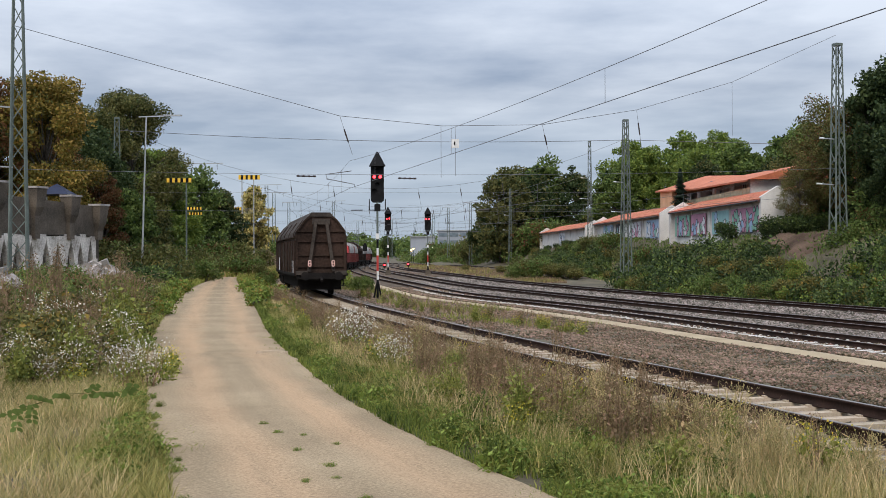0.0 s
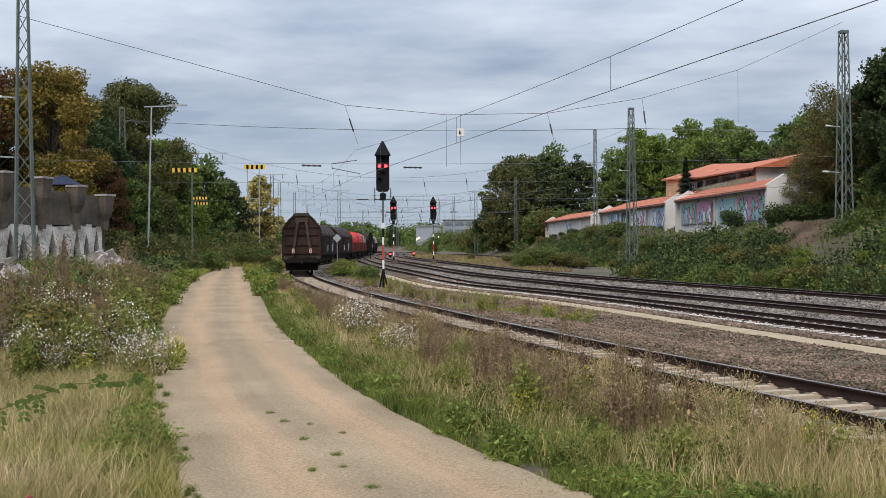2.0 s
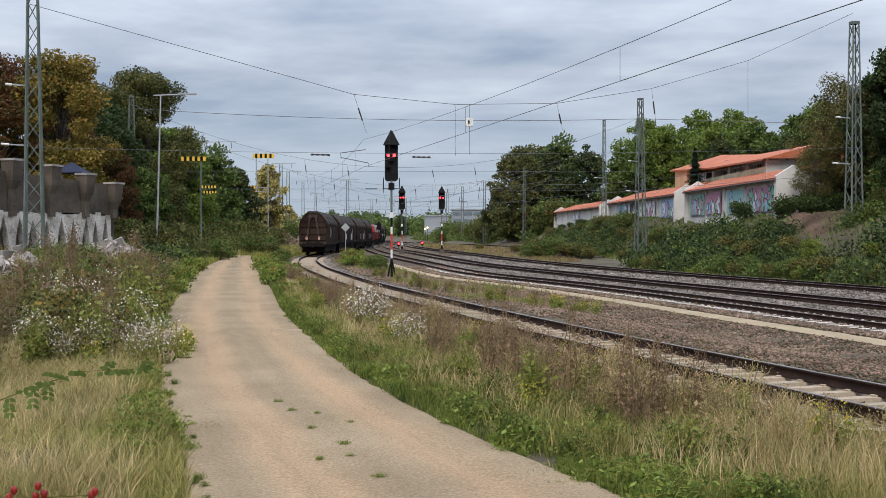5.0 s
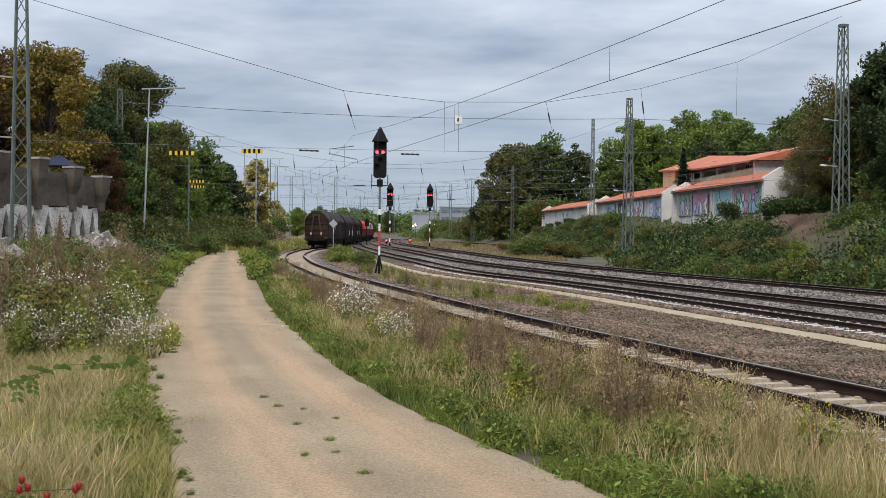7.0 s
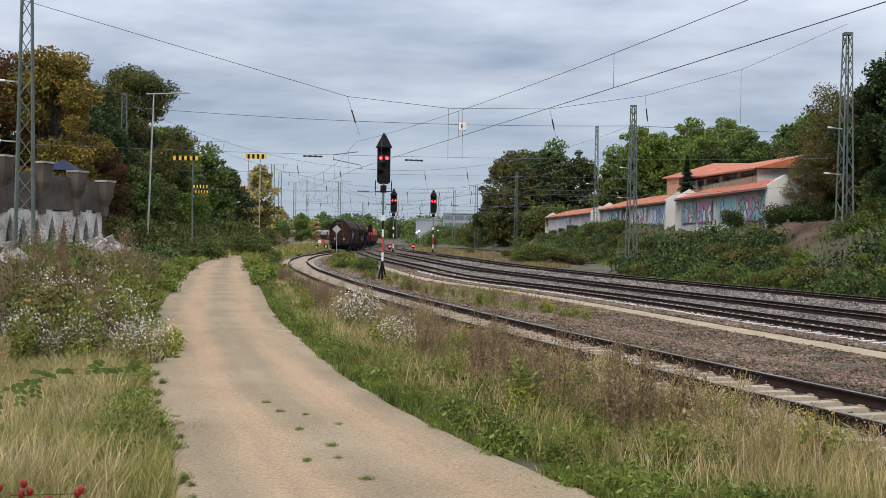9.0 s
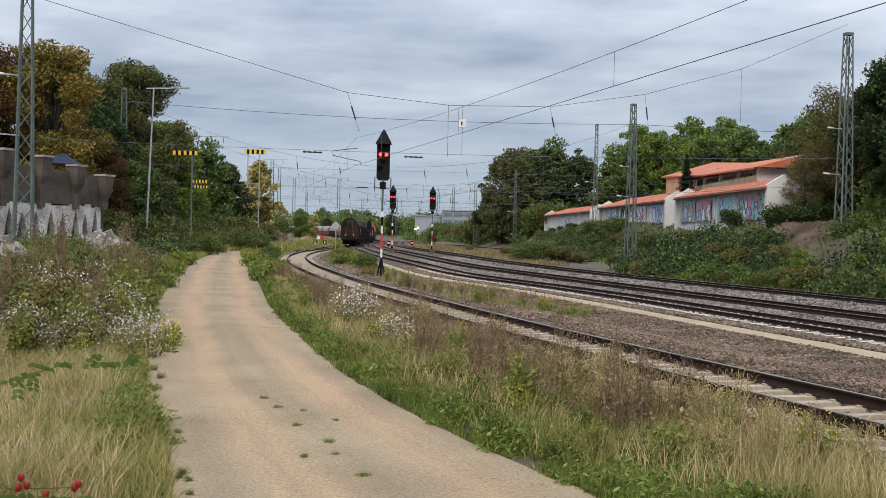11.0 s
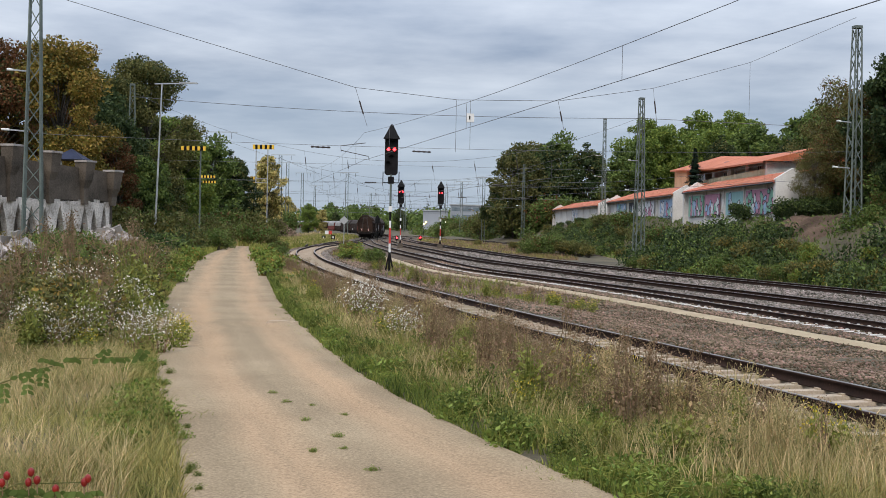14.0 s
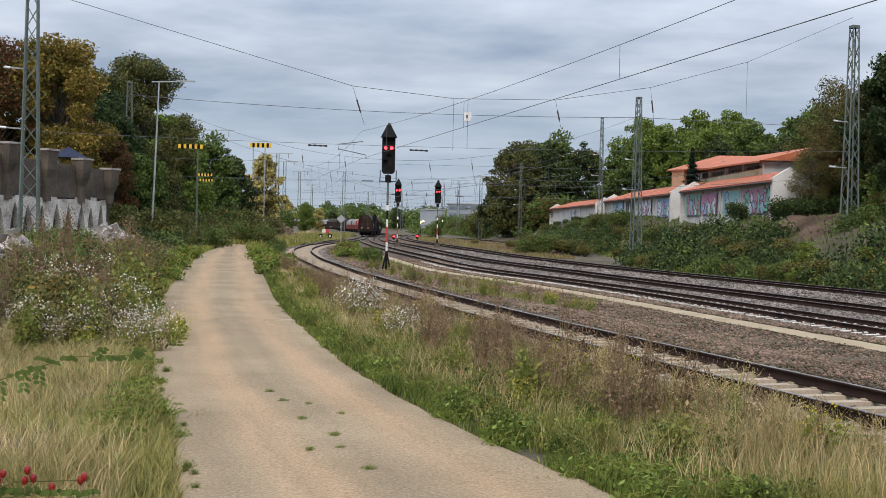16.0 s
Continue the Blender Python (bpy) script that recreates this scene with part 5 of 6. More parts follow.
def spruce():
    rng = np.random.default_rng(4)
    th = thing("spruce", "small dark conical spruce before the house", "tree")
    part("trunk", MB().beam((0, 0, -0.5), (0, 0, 6.2), 0.22, n=7, w2=0.04), "bark", th)
    vs = []
    n = 5200
    h = rng.random(n) ** 1.3
    r = (1 - h) * 2.1 * (0.35 + 0.65 * np.abs(np.sin(h * 40))) * rng.random(n) ** 0.5
    a = rng.random(n) * 6.283
    c = np.stack([np.cos(a) * r, np.sin(a) * r, 0.5 + h * 5.9 - r * 0.25], 1)
    o = np.stack([np.cos(a), np.sin(a), -0.35 + 0 * a], 1) * 0.2
    s = np.stack([-np.sin(a), np.cos(a), 0 * a], 1) * 0.06
    v = np.stack([c - o, c + s, c + o, c - s], 1).reshape(-1, 3)
    part("crown", fast_mesh("crown", v, np.arange(n * 4).reshape(-1, 4), M["needle"]), "needle", th)
    return th


place(spruce(), 25.6, 126.5, 0, 1.12)

# ---- train ----
TRAIN = []


def build_train():
    a = sliding_wall_wagon(21.5, True, 3)
    b = sliding_wall_wagon(20.0, True, 5)
    b["label"] = "dark brown sliding-wall wagon with pale worn patches"
    c = open_wagon(13.2)
    d = open_wagon(13.2, "hoodgrey", "wagonred", label="dull red freight wagon with a grey rounded cover")
    e = open_wagon(13.2, "hoodgrey", "wagon", label="dark freight wagon with a grey rounded cover")
    order = [(a, 21.5), (b, 20.0), (b, 20.0), (b, 20.0), (c, 13.2), (c, 13.2), (d, 13.2), (d, 13.2), (b, 20.0), (b, 20.0), (e, 13.2)] + [(d, 13.2), (e, 13.2), (d, 13.2)] * 4 + [(d, 13.2)] * 4
    used = set()
    s = 0.0
    for w, n in order:
        ob = w if w.name not in used else copy_thing(w, Matrix())
        used.add(w.name)
        TRAIN.append((ob, s + n / 2, n))
        s += n + 1.1


build_train()


def motions():
    y, x = SIDING
    arc = np.concatenate([[0], np.cumsum(np.hypot(np.diff(y), np.diff(x)))])
    tail = float(np.interp(64.2, y, arc))
    for ob, mid, n in TRAIN:
        rows = []
        for k in range(33):
            t = k * 0.5
            s = tail + 11.45 * t + mid
            p = [Vector((float(np.interp(s + e, arc, x)), float(np.interp(s + e, arc, y)), RAIL_TOP)) for e in (-n * 0.35, n * 0.35)]
            d = p[1] - p[0]
            c = (p[0] + p[1]) / 2
            rows.append((t, pose(c.x, c.y, c.z, 0, 0, -math.degrees(math.atan2(d.x, d.y)))))
        walk(ob, rows)

# ---- loose stones of the track beds ----
def stones(name, label, seed, material, lo, hi, y0, y1, n, size, zfun, near=1.7):
    rng = np.random.default_rng(seed)
    y = y0 + (y1 - y0) * rng.random(n) ** near
    x = lo(y) + (hi(y) - lo(y)) * rng.random(n)
    z = zfun(x, y)
    base = np.array([(1, 0, 0), (-1, 0, 0), (0, 1, 0), (0, -1, 0), (0, 0, 0.7), (0, 0, -0.7)])
    s = size * (0.45 + 1.1 * rng.random((n, 1, 1)) ** 2) * (1 + np.maximum(y - 18, 0) * 0.010)[:, None, None]
    v = base[None] * s * (0.75 + 0.5 * rng.random((n, 6, 1)))
    # each stone lies turned any way
    q = rng.normal(size=(n, 4)); q /= np.linalg.norm(q, axis=1)[:, None]
    w, u = q[:, None, :1], q[:, None, 1:]
    v = v + 2 * np.cross(u, np.cross(u, v) + w * v)
    v = v * np.array([1, 1, 0.75]) + np.stack([x, y, z], -1)[:, None]
    f = np.array([(0, 2, 4), (2, 1, 4), (1, 3, 4), (3, 0, 4), (2, 0, 5), (1, 2, 5), (3, 1, 5), (0, 3, 5)])
    t = (np.arange(n)[:, None, None] * 6 + f[None]).reshape(-1, 3)
    tagged(new(name, fast_mesh(name, v.reshape(-1, 3), None, M[material], t)), label, "ballast", kind="stuff")


def on(line, d=0.0):
    return lambda y: at_line(line, y) + d


BED = RAIL_TOP - 0.20
bedz = lambda x, y: np.where(np.abs(x - at_line(SIDING, y)) < 2.0, BED - 0.05, BED - 0.15)
stones("siding_ballast", "grey angular ballast stones along the siding", 11, "stone", on(SIDING, -2.5), on(SIDING, 2.5), 9, 105, 42000, 0.04, bedz)
stones("old_ballast", "brown old ballast between the lines", 12, "brownstone", on(SIDING, 2.2), on(LINE_A, -3.3), 13, 90, 60000, 0.036, lambda x, y: ground_z(x, y) + 0.01)
stones("gauge_ballast", "dark rusty ballast between the rails", 16, "brownstone", on(LINE_A, -1.05), on(LINE_A, 1.05), 22, 100, 9000, 0.045, lambda x, y: main_top(y) - 0.18)
stones("shoulder_ballast", "brown ballast on the shoulder of the main line", 17, "brownstone", on(LINE_A, -2.4), on(LINE_A, -1.25), 20, 100, 10000, 0.045, lambda x, y: main_top(y) - 0.21)
stones("main_ballast", "grey ballast stones between the main lines", 13, "stone", on(LINE_A, 1.1), on(LINE_B, -1.1), 24, 120, 24000, 0.05, lambda x, y: main_top(y) - 0.2)
stones("outer_ballast", "grey ballast stones between the outer lines", 14, "stone", on(LINE_B, 1.1), on(LINE_C, -1.1), 32, 130, 24000, 0.055, lambda x, y: main_top(y) - 0.19)
stones("path_gravel", "scattered pebbles on the cart track", 15, "sand", on(PATH_L, 0.1), on(PATH_R, -0.1), 7, 40, 900, 0.006, lambda x, y: ground_z(x, y) + 0.012)

# ---- trees ----
T = {
    "gold": tree("maple", "tall tree with yellowing olive leaves", 21, 15.5, 4.6, "leaf_gold", 40000, 0.125, low=0.1, mix="leaf_olive"),
    "rust": tree("copper_tree", "tree with dark rust-brown leaves", 22, 14.5, 3.6, "leaf_rust", 26000, 0.11, mix="leaf_dark"),
    "dark": tree("dark_tree", "dense dark green broadleaf tree", 23, 15.0, 4.6, "leaf_dark", 26000, 0.16, low=0.06),
    "olive": tree("birch", "large drooping tree with dull olive leaves", 24, 17.5, 5.3, "leaf_olive", 52000, 0.115, low=0.05, mix="leaf_dark"),
    "green": tree("ash_tree", "mid green broadleaf tree", 25, 14.0, 4.6, "leaf_green", 12000, 0.24, low=0.15, mix="leaf_dark"),
    "farg": tree("far_tree", "distant mid green tree", 27, 14.0, 4.8, "leaf_green", 13000, 0.23, low=0.1, mix="leaf_dark"),
    "fard": tree("far_dark_tree", "distant dark green tree", 28, 14.5, 4.6, "leaf_dark", 13000, 0.23, low=0.08, mix="leaf_olive"),
    "faro": tree("far_olive_tree", "distant dull olive tree", 29, 16.5, 5.0, "leaf_olive", 11000, 0.24, low=0.08, mix="leaf_dark"),
    "farp": tree("far_yellow_tree", "distant broadleaf tree with pale yellow leaves", 30, 15.0, 4.2, "leaf_pale", 9000, 0.26, low=0.1, mix="leaf_olive"),
    "thin": tree("thin_tree", "airy brownish tree with bare twigs showing", 38, 12.0, 3.6, "leaf_olive", 12000, 0.09, trunk=0.24, low=0.2, lumps=22, mix="leaf_rust"),
    "light": tree("robinia", "light green broadleaf tree", 26, 15.0, 5.0, "leaf_light", 20000, 0.18, low=0.08, mix="leaf_green"),
}
TREES = [("gold", -27.5, 86, 0, 0.93), ("rust", -31.5, 84, 40, 1.0), ("dark", -32.0, 98, 10, 0.98), ("olive", -28.3, 113, 0, 0.96), ("olive", -30.5, 109, 130, 0.86), ("dark", -33.0, 128, 20, 1.0), ("dark", -31.0, 134, 130, 0.92), ("green", -29.5, 150, 60, 0.85), ("dark", -27.8, 158, 10, 0.72), ("dark", -26.0, 99, 77, 0.42), ("dark", -29.0, 90, 150, 0.6), ("light", -28.6, 127, 30, 0.84), ("dark", -33.5, 120, 80, 0.85),
         ("rust", -25.0, 92, 200, 0.55), ("green", -24.2, 97, 140, 0.5),
         ("green", -37.0, 178, 10, 0.90), ("dark", -33.5, 184, 60, 0.86), ("green", -41.0, 172, 100, 0.9), ("dark", -38.0, 150, 0, 0.66), ("gold", -29.0, 196, 50, 0.84), ("green", -31.0, 140, 20, 0.6),
         ("gold", -31.0, 240, 0, 0.52), ("green", -34.5, 236, 30, 0.60), ("light", -29.0, 255, 70, 0.50), ("dark", -37.5, 246, 70, 0.66), ("green", -40.0, 228, 200, 0.62), ("gold", -27.0, 262, 120, 0.42),
         ("green", -54.0, 565, 0, 1.0), ("green", -45.0, 570, 90, 0.9), ("farg", -33, 560, 10, 0.9), ("dark", -18.0, 470, 0, 0.8), ("green", -5.0, 480, 20, 0.5), ("dark", -44.0, 480, 90, 0.7), ("green", -1.0, 490, 50, 0.45),
         ("olive", 12.3, 228, 0, 0.92), ("olive", 20.0, 284, 90, 1.22), ("olive", 15.2, 224, 200, 0.7), ("dark", -31.0, 106, 70, 0.95), ("dark", 10.4, 248, 50, 0.98), ("green", 21.0, 238, 40, 1.36), ("dark", 27.0, 232, 0, 1.3), ("dark", 18.5, 228, 130, 1.25), ("olive", 17.9, 276, 130, 1.0), ("light", 30.5, 186, 20, 1.1), ("light", 33.5, 190, 200, 1.06), ("green", 27.0, 182, 80, 0.85),
         ("light", 38.0, 184, 60, 1.14), ("light", 43.0, 182, 10, 1.1), ("dark", 46.5, 178, 0, 0.98), ("light", 36.5, 168, 120, 0.9), ("green", 41.0, 165, 150, 0.92), ("green", 47.5, 162, 90, 1.0), ("light", 51.5, 166, 30, 1.0), ("green", 44.5, 146, 200, 0.86), ("dark", 39.0, 140, 60, 0.8), ("green", 48.5, 138, 250, 0.85), ("dark", 34.0, 152, 60, 0.82),
         ("thin", 29.2, 92, 20, 0.86), ("thin", 26.6, 88.5, 60, 0.52), ("thin", 28.2, 90, 160, 0.72), ("thin", 30.0, 88, 250, 0.9), ("dark", 35.5, 92, 40, 0.95), ("dark", 31.5, 83, 60, 0.4), ("dark", 40.0, 110, 60, 0.6), ("green", 36.5, 100, 60, 0.5), ("dark", 32.0, 87, 0, 0.82), ("dark", 33.8, 84, 100, 0.96), ("dark", 31.6, 76, 50, 0.72), ("dark", 31.0, 80, 210, 0.5), ("dark", 38.5, 96, 20, 0.9), ("green", 5.2, 280, 0, 0.34), ("olive", 9.1, 292, 60, 0.36), ("gold", 7.2, 312, 10, 0.36), ("green", 3.3, 338, 20, 0.36), ("dark", -28.4, 100, 15, 0.8), ("rust", -29.5, 93, 80, 0.85)]
seen = set()
for k, x, y, turn, s in TREES:
    k = {"dark": "fard", "green": "farg", "olive": "faro", "gold": "farp"}.get(k, k) if y > 135 else k
    s *= 1.14 if x > 8.5 and 140 < y < 240 else 1.0
    (put if k in seen else place)(T[k], x, y, turn, s)
    seen.add(k)

# ---- bushes ----
B = [bush("bramble", "dense dark green bramble thicket", 31, 2.6, 1.9, "leaf_green", 2000, 0.10, "leaf_olive"),
     bush("elder_bush", "leafy dull green bush with pale shoots", 32, 3.0, 2.6, "leaf_olive", 2400, 0.115, "leaf_green"),
     bush("buddleia", "loose olive green bush with dry tips", 33, 2.4, 2.0, "leaf_olive", 1700, 0.10, "leaf_gold"),
     bush("thicket", "tangled dark thicket with rusty leaves", 34, 3.4, 2.8, "leaf_green", 2800, 0.12, "leaf_rust"),
     bush("goldenrod", "low yellow-green flowering clump", 35, 1.5, 0.8, "leaf_light", 800, 0.075, "leaf_gold")]
for i, b in enumerate(B):
    place(b, (-23.5, -24.5, 31.5, 34.0, -13.2)[i], (92, 108, 102, 98, 62)[i])
rng = random.Random(8)
for i in range(120):
    y = 54 + 150 * rng.random() ** 1.4
    c = 4.2 + 11.0 * rng.random() ** 1.3
    x = float(bank_foot(y)) - 3.4 + c
    if (x > wall_x(y) - 1.8 and 86 < y < 206) or (24.5 < x < 29 and 78 < y < 90):
        continue
    k = rng.choice([0, 0, 1, 2, 2, 3]) if c > 6 else rng.choice([0, 2, 2, 4])
    put(B[k], x, y, rng.uniform(0, 360), rng.uniform(0.55, 1.0) * (0.7 if c < 6 else 0.75 if c < 9 else 0.42))
for i in range(46):
    y = rng.uniform(82, 160)
    x = float(at_line(PATH_L, min(y, 112))) - (y - 112) * (0.12 if y > 112 else 0) - rng.uniform(1.6, 9.0)
    put(B[rng.choice([0, 1, 1, 2, 3])], x, y, rng.uniform(0, 360), rng.uniform(0.6, 1.15))
for i in range(34):
    y = rng.uniform(126, 240)
    put(B[rng.choice([0, 1, 3, 4])], -24.0 - (y - 126) * 0.06 - rng.uniform(-2.0, 7), y, rng.uniform(0, 360), rng.uniform(0.9, 1.6))
for x, y, k, s in ((-7.4, 92, 4, 1.1), (-8.2, 100, 2, 0.45), (-6.8, 99, 4, 1.0), (-9.0, 112, 4, 1.2), (-8.0, 106, 2, 0.4), (-4.9, 84, 0, 0.55), (-5.4, 88, 1, 0.38), (-10.0, 122, 2, 0.5), (-10.4, 128, 4, 1.1), (-8.9, 117, 4, 1.2), (-6.4, 94, 4, 0.9), (-18.6, 100, 1, 0.7), (-17.4, 92, 0, 0.8),
                   (-20.0, 118, 1, 0.9), (-18.4, 124, 0, 0.9), (-18.0, 112, 3, 0.7)):
    put(B[k], x, y, rng.uniform(0, 360), s)
for i in range(26):
    y = rng.uniform(38, 78)
    put(B[4], float(at_line(PATH_L, y)) - rng.uniform(0.0, 0.9) if i % 2 else float(at_line(PATH_R, y)) + rng.uniform(0.3, 1.2), y, rng.uniform(0, 360), rng.uniform(0.35, 0.7))
for i in range(80):
    y = 21 + 11 * rng.random() if i % 2 else 47 + 12 * rng.random()
    x = float(at_line(PATH_L, y)) - rng.uniform(1.8, 9.5)
    if x > -0.40 * y - 1:
        put(B[rng.choice([2, 2, 4])], x, y, rng.uniform(0, 360), rng.uniform(0.3, 0.55))

# ---- weeds: one of each kind, then copies ----
W = [weed("aster", "white-flowering aster clump on thin stems", 41, 0.85, 0.36, 14, "grass", "petal_white", 260, 0.014, leaves=160, lsize=0.035),
     weed("ragwort", "small ragwort clump with yellow flowers", 42, 0.65, 0.28, 9, "grass", "petal_yellow", 130, 0.010, stem="grass", leaves=200, lsize=0.04),
     weed("dead_dock", "tall brown dead weed stalks", 43, 0.95, 0.32, 12, "stalk", "stalk", 420, 0.010, leaves=110, lsize=0.03),
     weed("mugwort", "bushy green mugwort with leafy stems", 44, 0.85, 0.34, 12, "grass", None, 0, stem="grass", leaves=900, lsize=0.03),
     weed("dry_grass_clump", "clump of pale dry grass stems with seed heads", 45, 0.75, 0.26, 22, "straw", "straw", 300, 0.008, stem="straw", leaves=60, lsize=0.03),
     weed("low_clover", "low bright green leafy clump", 46, 0.22, 0.30, 10, "leaf_light", None, 0, stem="grass", leaves=420, lsize=0.024),
     weed("nettle", "lush dark green leafy herb at the track's edge", 48, 0.46, 0.30, 12, "lush", None, 0, stem="lush", leaves=620, lsize=0.024),
     weed("twiggy_weed", "tall bare reddish-brown twiggy weed", 49, 1.25, 0.20, 5, "stalk", "stalk", 150, 0.011, leaves=70, lsize=0.03),
     weed("grey_weed", "tangled grey-brown dry weed", 47, 0.9, 0.42, 18, "leaf_olive", "stalk", 260, 0.009, leaves=260, lsize=0.035)]
first = [(-5.6, 19.5), (-0.9, 20.5), (-0.3, 24.0), (0.9, 13.0), (1.8, 12.0), (0.2, 12.4), (0.5, 14.0), (1.4, 13.6), (-6.8, 21.5)]
for w, (x, y) in zip(W, first):
    place(w, x, y)


def between(y, f, a=PATH_R, b=SIDING, da=0.2, db=-2.4):
    lo, hi = float(at_line(a, y)) + da, float(at_line(b, y)) + db
    return lo + (hi - lo) * f


def sow(k, n, y0, y1, f0, f1, s0, s1, near=1.5):
    for _ in range(n):
        y = y0 + (y1 - y0) * rng.random() ** near
        put(W[k], between(y, rng.uniform(f0, f1)), y, rng.uniform(0, 360), rng.uniform(s0, s1))


sow(5, 90, 8.5, 36, -0.05, 0.18, 0.6, 1.2)
sow(3, 40, 8.5, 40, 0.10, 0.6, 0.4, 0.8)
sow(6, 100, 8.0, 40, -0.06, 0.30, 0.3, 0.8, 1.3)
sow(6, 60, 8.5, 34, 0.25, 0.85, 0.4, 0.95)
sow(7, 40, 9.5, 40, 0.2, 0.65, 0.45, 0.85)
sow(4, 60, 8.5, 34, 0.3, 0.75, 0.5, 0.95)
sow(2, 62, 11, 48, 0.22, 0.6, 0.5, 0.95)
sow(8, 36, 12, 55, 0.25, 0.6, 0.4, 0.75)
sow(1, 34, 9, 42, 0.15, 0.9, 0.5, 1.0)
for x, y, s in ((-1.75, 24.2, 1.0), (-1.45, 23.4, 0.95), (-1.6, 25.2, 1.0), (-0.72, 20.0, 0.75), (-0.6, 20.4, 0.7), (1.0, 17.6, 0.4)):
    put(W[0], x, y, rng.uniform(0, 360), s)
for _ in range(24):
    y = rng.uniform(15, 27)
    put(W[0], float(at_line(PATH_L, y)) - 0.25 - 4.6 * rng.random(), y, rng.uniform(0, 360), rng.uniform(0.55, 0.95))
for k, n, y0, y1, a, b, s0, s1 in ((3, 90, 16, 50, 0.3, 8, 0.7, 1.4), (8, 26, 18, 60, 0.8, 8, 0.8, 1.3), (2, 16, 22, 60, 0.8, 8, 0.8, 1.2), (1, 26, 15, 50, 0.2, 6, 0.6, 1.1), (5, 60, 10, 46, -0.1, 0.5, 0.5, 1.1), (4, 30, 11, 40, 0.4, 5, 0.5, 1.0)):
    for _ in range(n):
        y = rng.uniform(y0, y1)
        put(W[k], float(at_line(PATH_L, y)) - rng.uniform(a, b), y, rng.uniform(0, 360), rng.uniform(s0, s1))
for _ in range(40):
    y = rng.uniform(40, 72)
    put(W[rng.choice([1, 8, 8, 3])], float(at_line(SIDING, y)) + rng.uniform(2.4, 5.0), y, rng.uniform(0, 360), rng.uniform(0.4, 0.8))
for _ in range(14):
    y = rng.uniform(43, 49)
    put(W[5] if _ % 2 else W[1], 4.1 - (y - 46) * 0.25 + rng.uniform(-0.8, 0.8), y, rng.uniform(0, 360), rng.uniform(0.6, 1.0))
# tufts on the cart track
for x, y, s in ((-1.95, 13.9, 0.25), (-0.95, 11.1, 0.28), (-0.55, 9.6, 0.26), (-2.35, 10.9, 0.45), (-1.1, 10.4, 0.2), (-0.85, 10.5, 0.2), (-1.7, 13.2, 0.25), (-1.4, 13.0, 0.2), (-1.35, 12.0, 0.25), (-2.3, 9.3, 0.35), (-1.0, 12.4, 0.2)):
    put(W[5], x, y, x * 90, s * 0.95, 0.012)
for i in range(26):
    y = rng.uniform(8.5, 17)
    put(W[6] if i % 3 else W[5], float(at_line(PATH_L, y)) + rng.uniform(-0.15, 0.28), y, rng.uniform(0, 360), rng.uniform(0.16, 0.32))

# ---- grass ----
foot = lambda d: (lambda y: bank_foot(y) - 3.4 + d)
cut = lambda f, k=0.42: (lambda y: np.maximum(f(y), -k * y - 0.8))
L0 = cut(on(PATH_L, -8.0))
grass_field("verge_grass_green", "short green grass along the cart track", 51, "lush", on(PATH_R, -0.15), on(PATH_R, 1.1), 6.5, 62, 46000, 0.17, 0.010, patch=(0.9, 1.0, -0.3))
grass_field("verge_grass_dry", "tall dry straw-coloured grass beside the siding", 52, "straw", on(PATH_R, 0.45), on(SIDING, -3.3), 6.5, 60, 50000, 0.38, 0.006, patch=(0.45, 2.0, 0.0))
grass_field("verge_grass_mixed", "green grass among the dry weeds", 53, "olivegrass", on(PATH_R, 0.2), on(SIDING, -3.2), 6.5, 60, 70000, 0.28, 0.008, lean=0.8, patch=(0.8, 5.0, -0.22))
grass_field("verge_stalks", "thin brown stalks among the grass", 54, "stalk", on(PATH_R, 0.8), on(SIDING, -3.2), 12, 70, 13000, 0.5, 0.006, patch=(0.4, 7.0, -0.05))
grass_field("meadow_grass_dry", "dry straw-coloured grass on the verge", 55, "straw", L0, on(PATH_L, -0.3), 5.5, 60, 50000, 0.31, 0.006, patch=(0.5, 4.0, -0.25), lean=0.8)
grass_field("meadow_grass_green", "green grass on the verge", 56, "olivegrass", L0, on(PATH_L, -0.02), 5.5, 70, 90000, 0.25, 0.007, lean=0.9, patch=(0.7, 6.0, -0.3))
grass_field("edge_grass", "short green grass at the path's edge", 57, "olivegrass", on(PATH_L, -0.7), on(PATH_L, 0.12), 6.5, 70, 34000, 0.15, 0.009, patch=(1.1, 2.0, -0.3), lean=0.8)
grass_field("meadow_stalks", "brown dry stalks among the weeds", 58, "stalk", L0, on(PATH_L, -0.6), 24, 75, 4000, 0.6, 0.006)
grass_field("bank_grass", "rough dry grass at the foot of the bank", 59, "straw", foot(2.7), foot(6.0), 40, 170, 3000, 0.3, 0.007, near=1.2, lean=0.8)
grass_field("bank_green", "rough green growth on the bank", 60, "leaf_green", foot(2.9), foot(16.0), 40, 180, 30000, 0.26, 0.02, near=1.2, lean=0.9)
grass_field("far_verge", "low weeds beside the far track", 61, "grass", on(PATH_L, -6.0), on(SIDING, -2.2), 60, 150, 26000, 0.32, 0.016, keep=lambda x, y: (x < at_line(PATH_L, y)) | (x > at_line(PATH_R, y)))

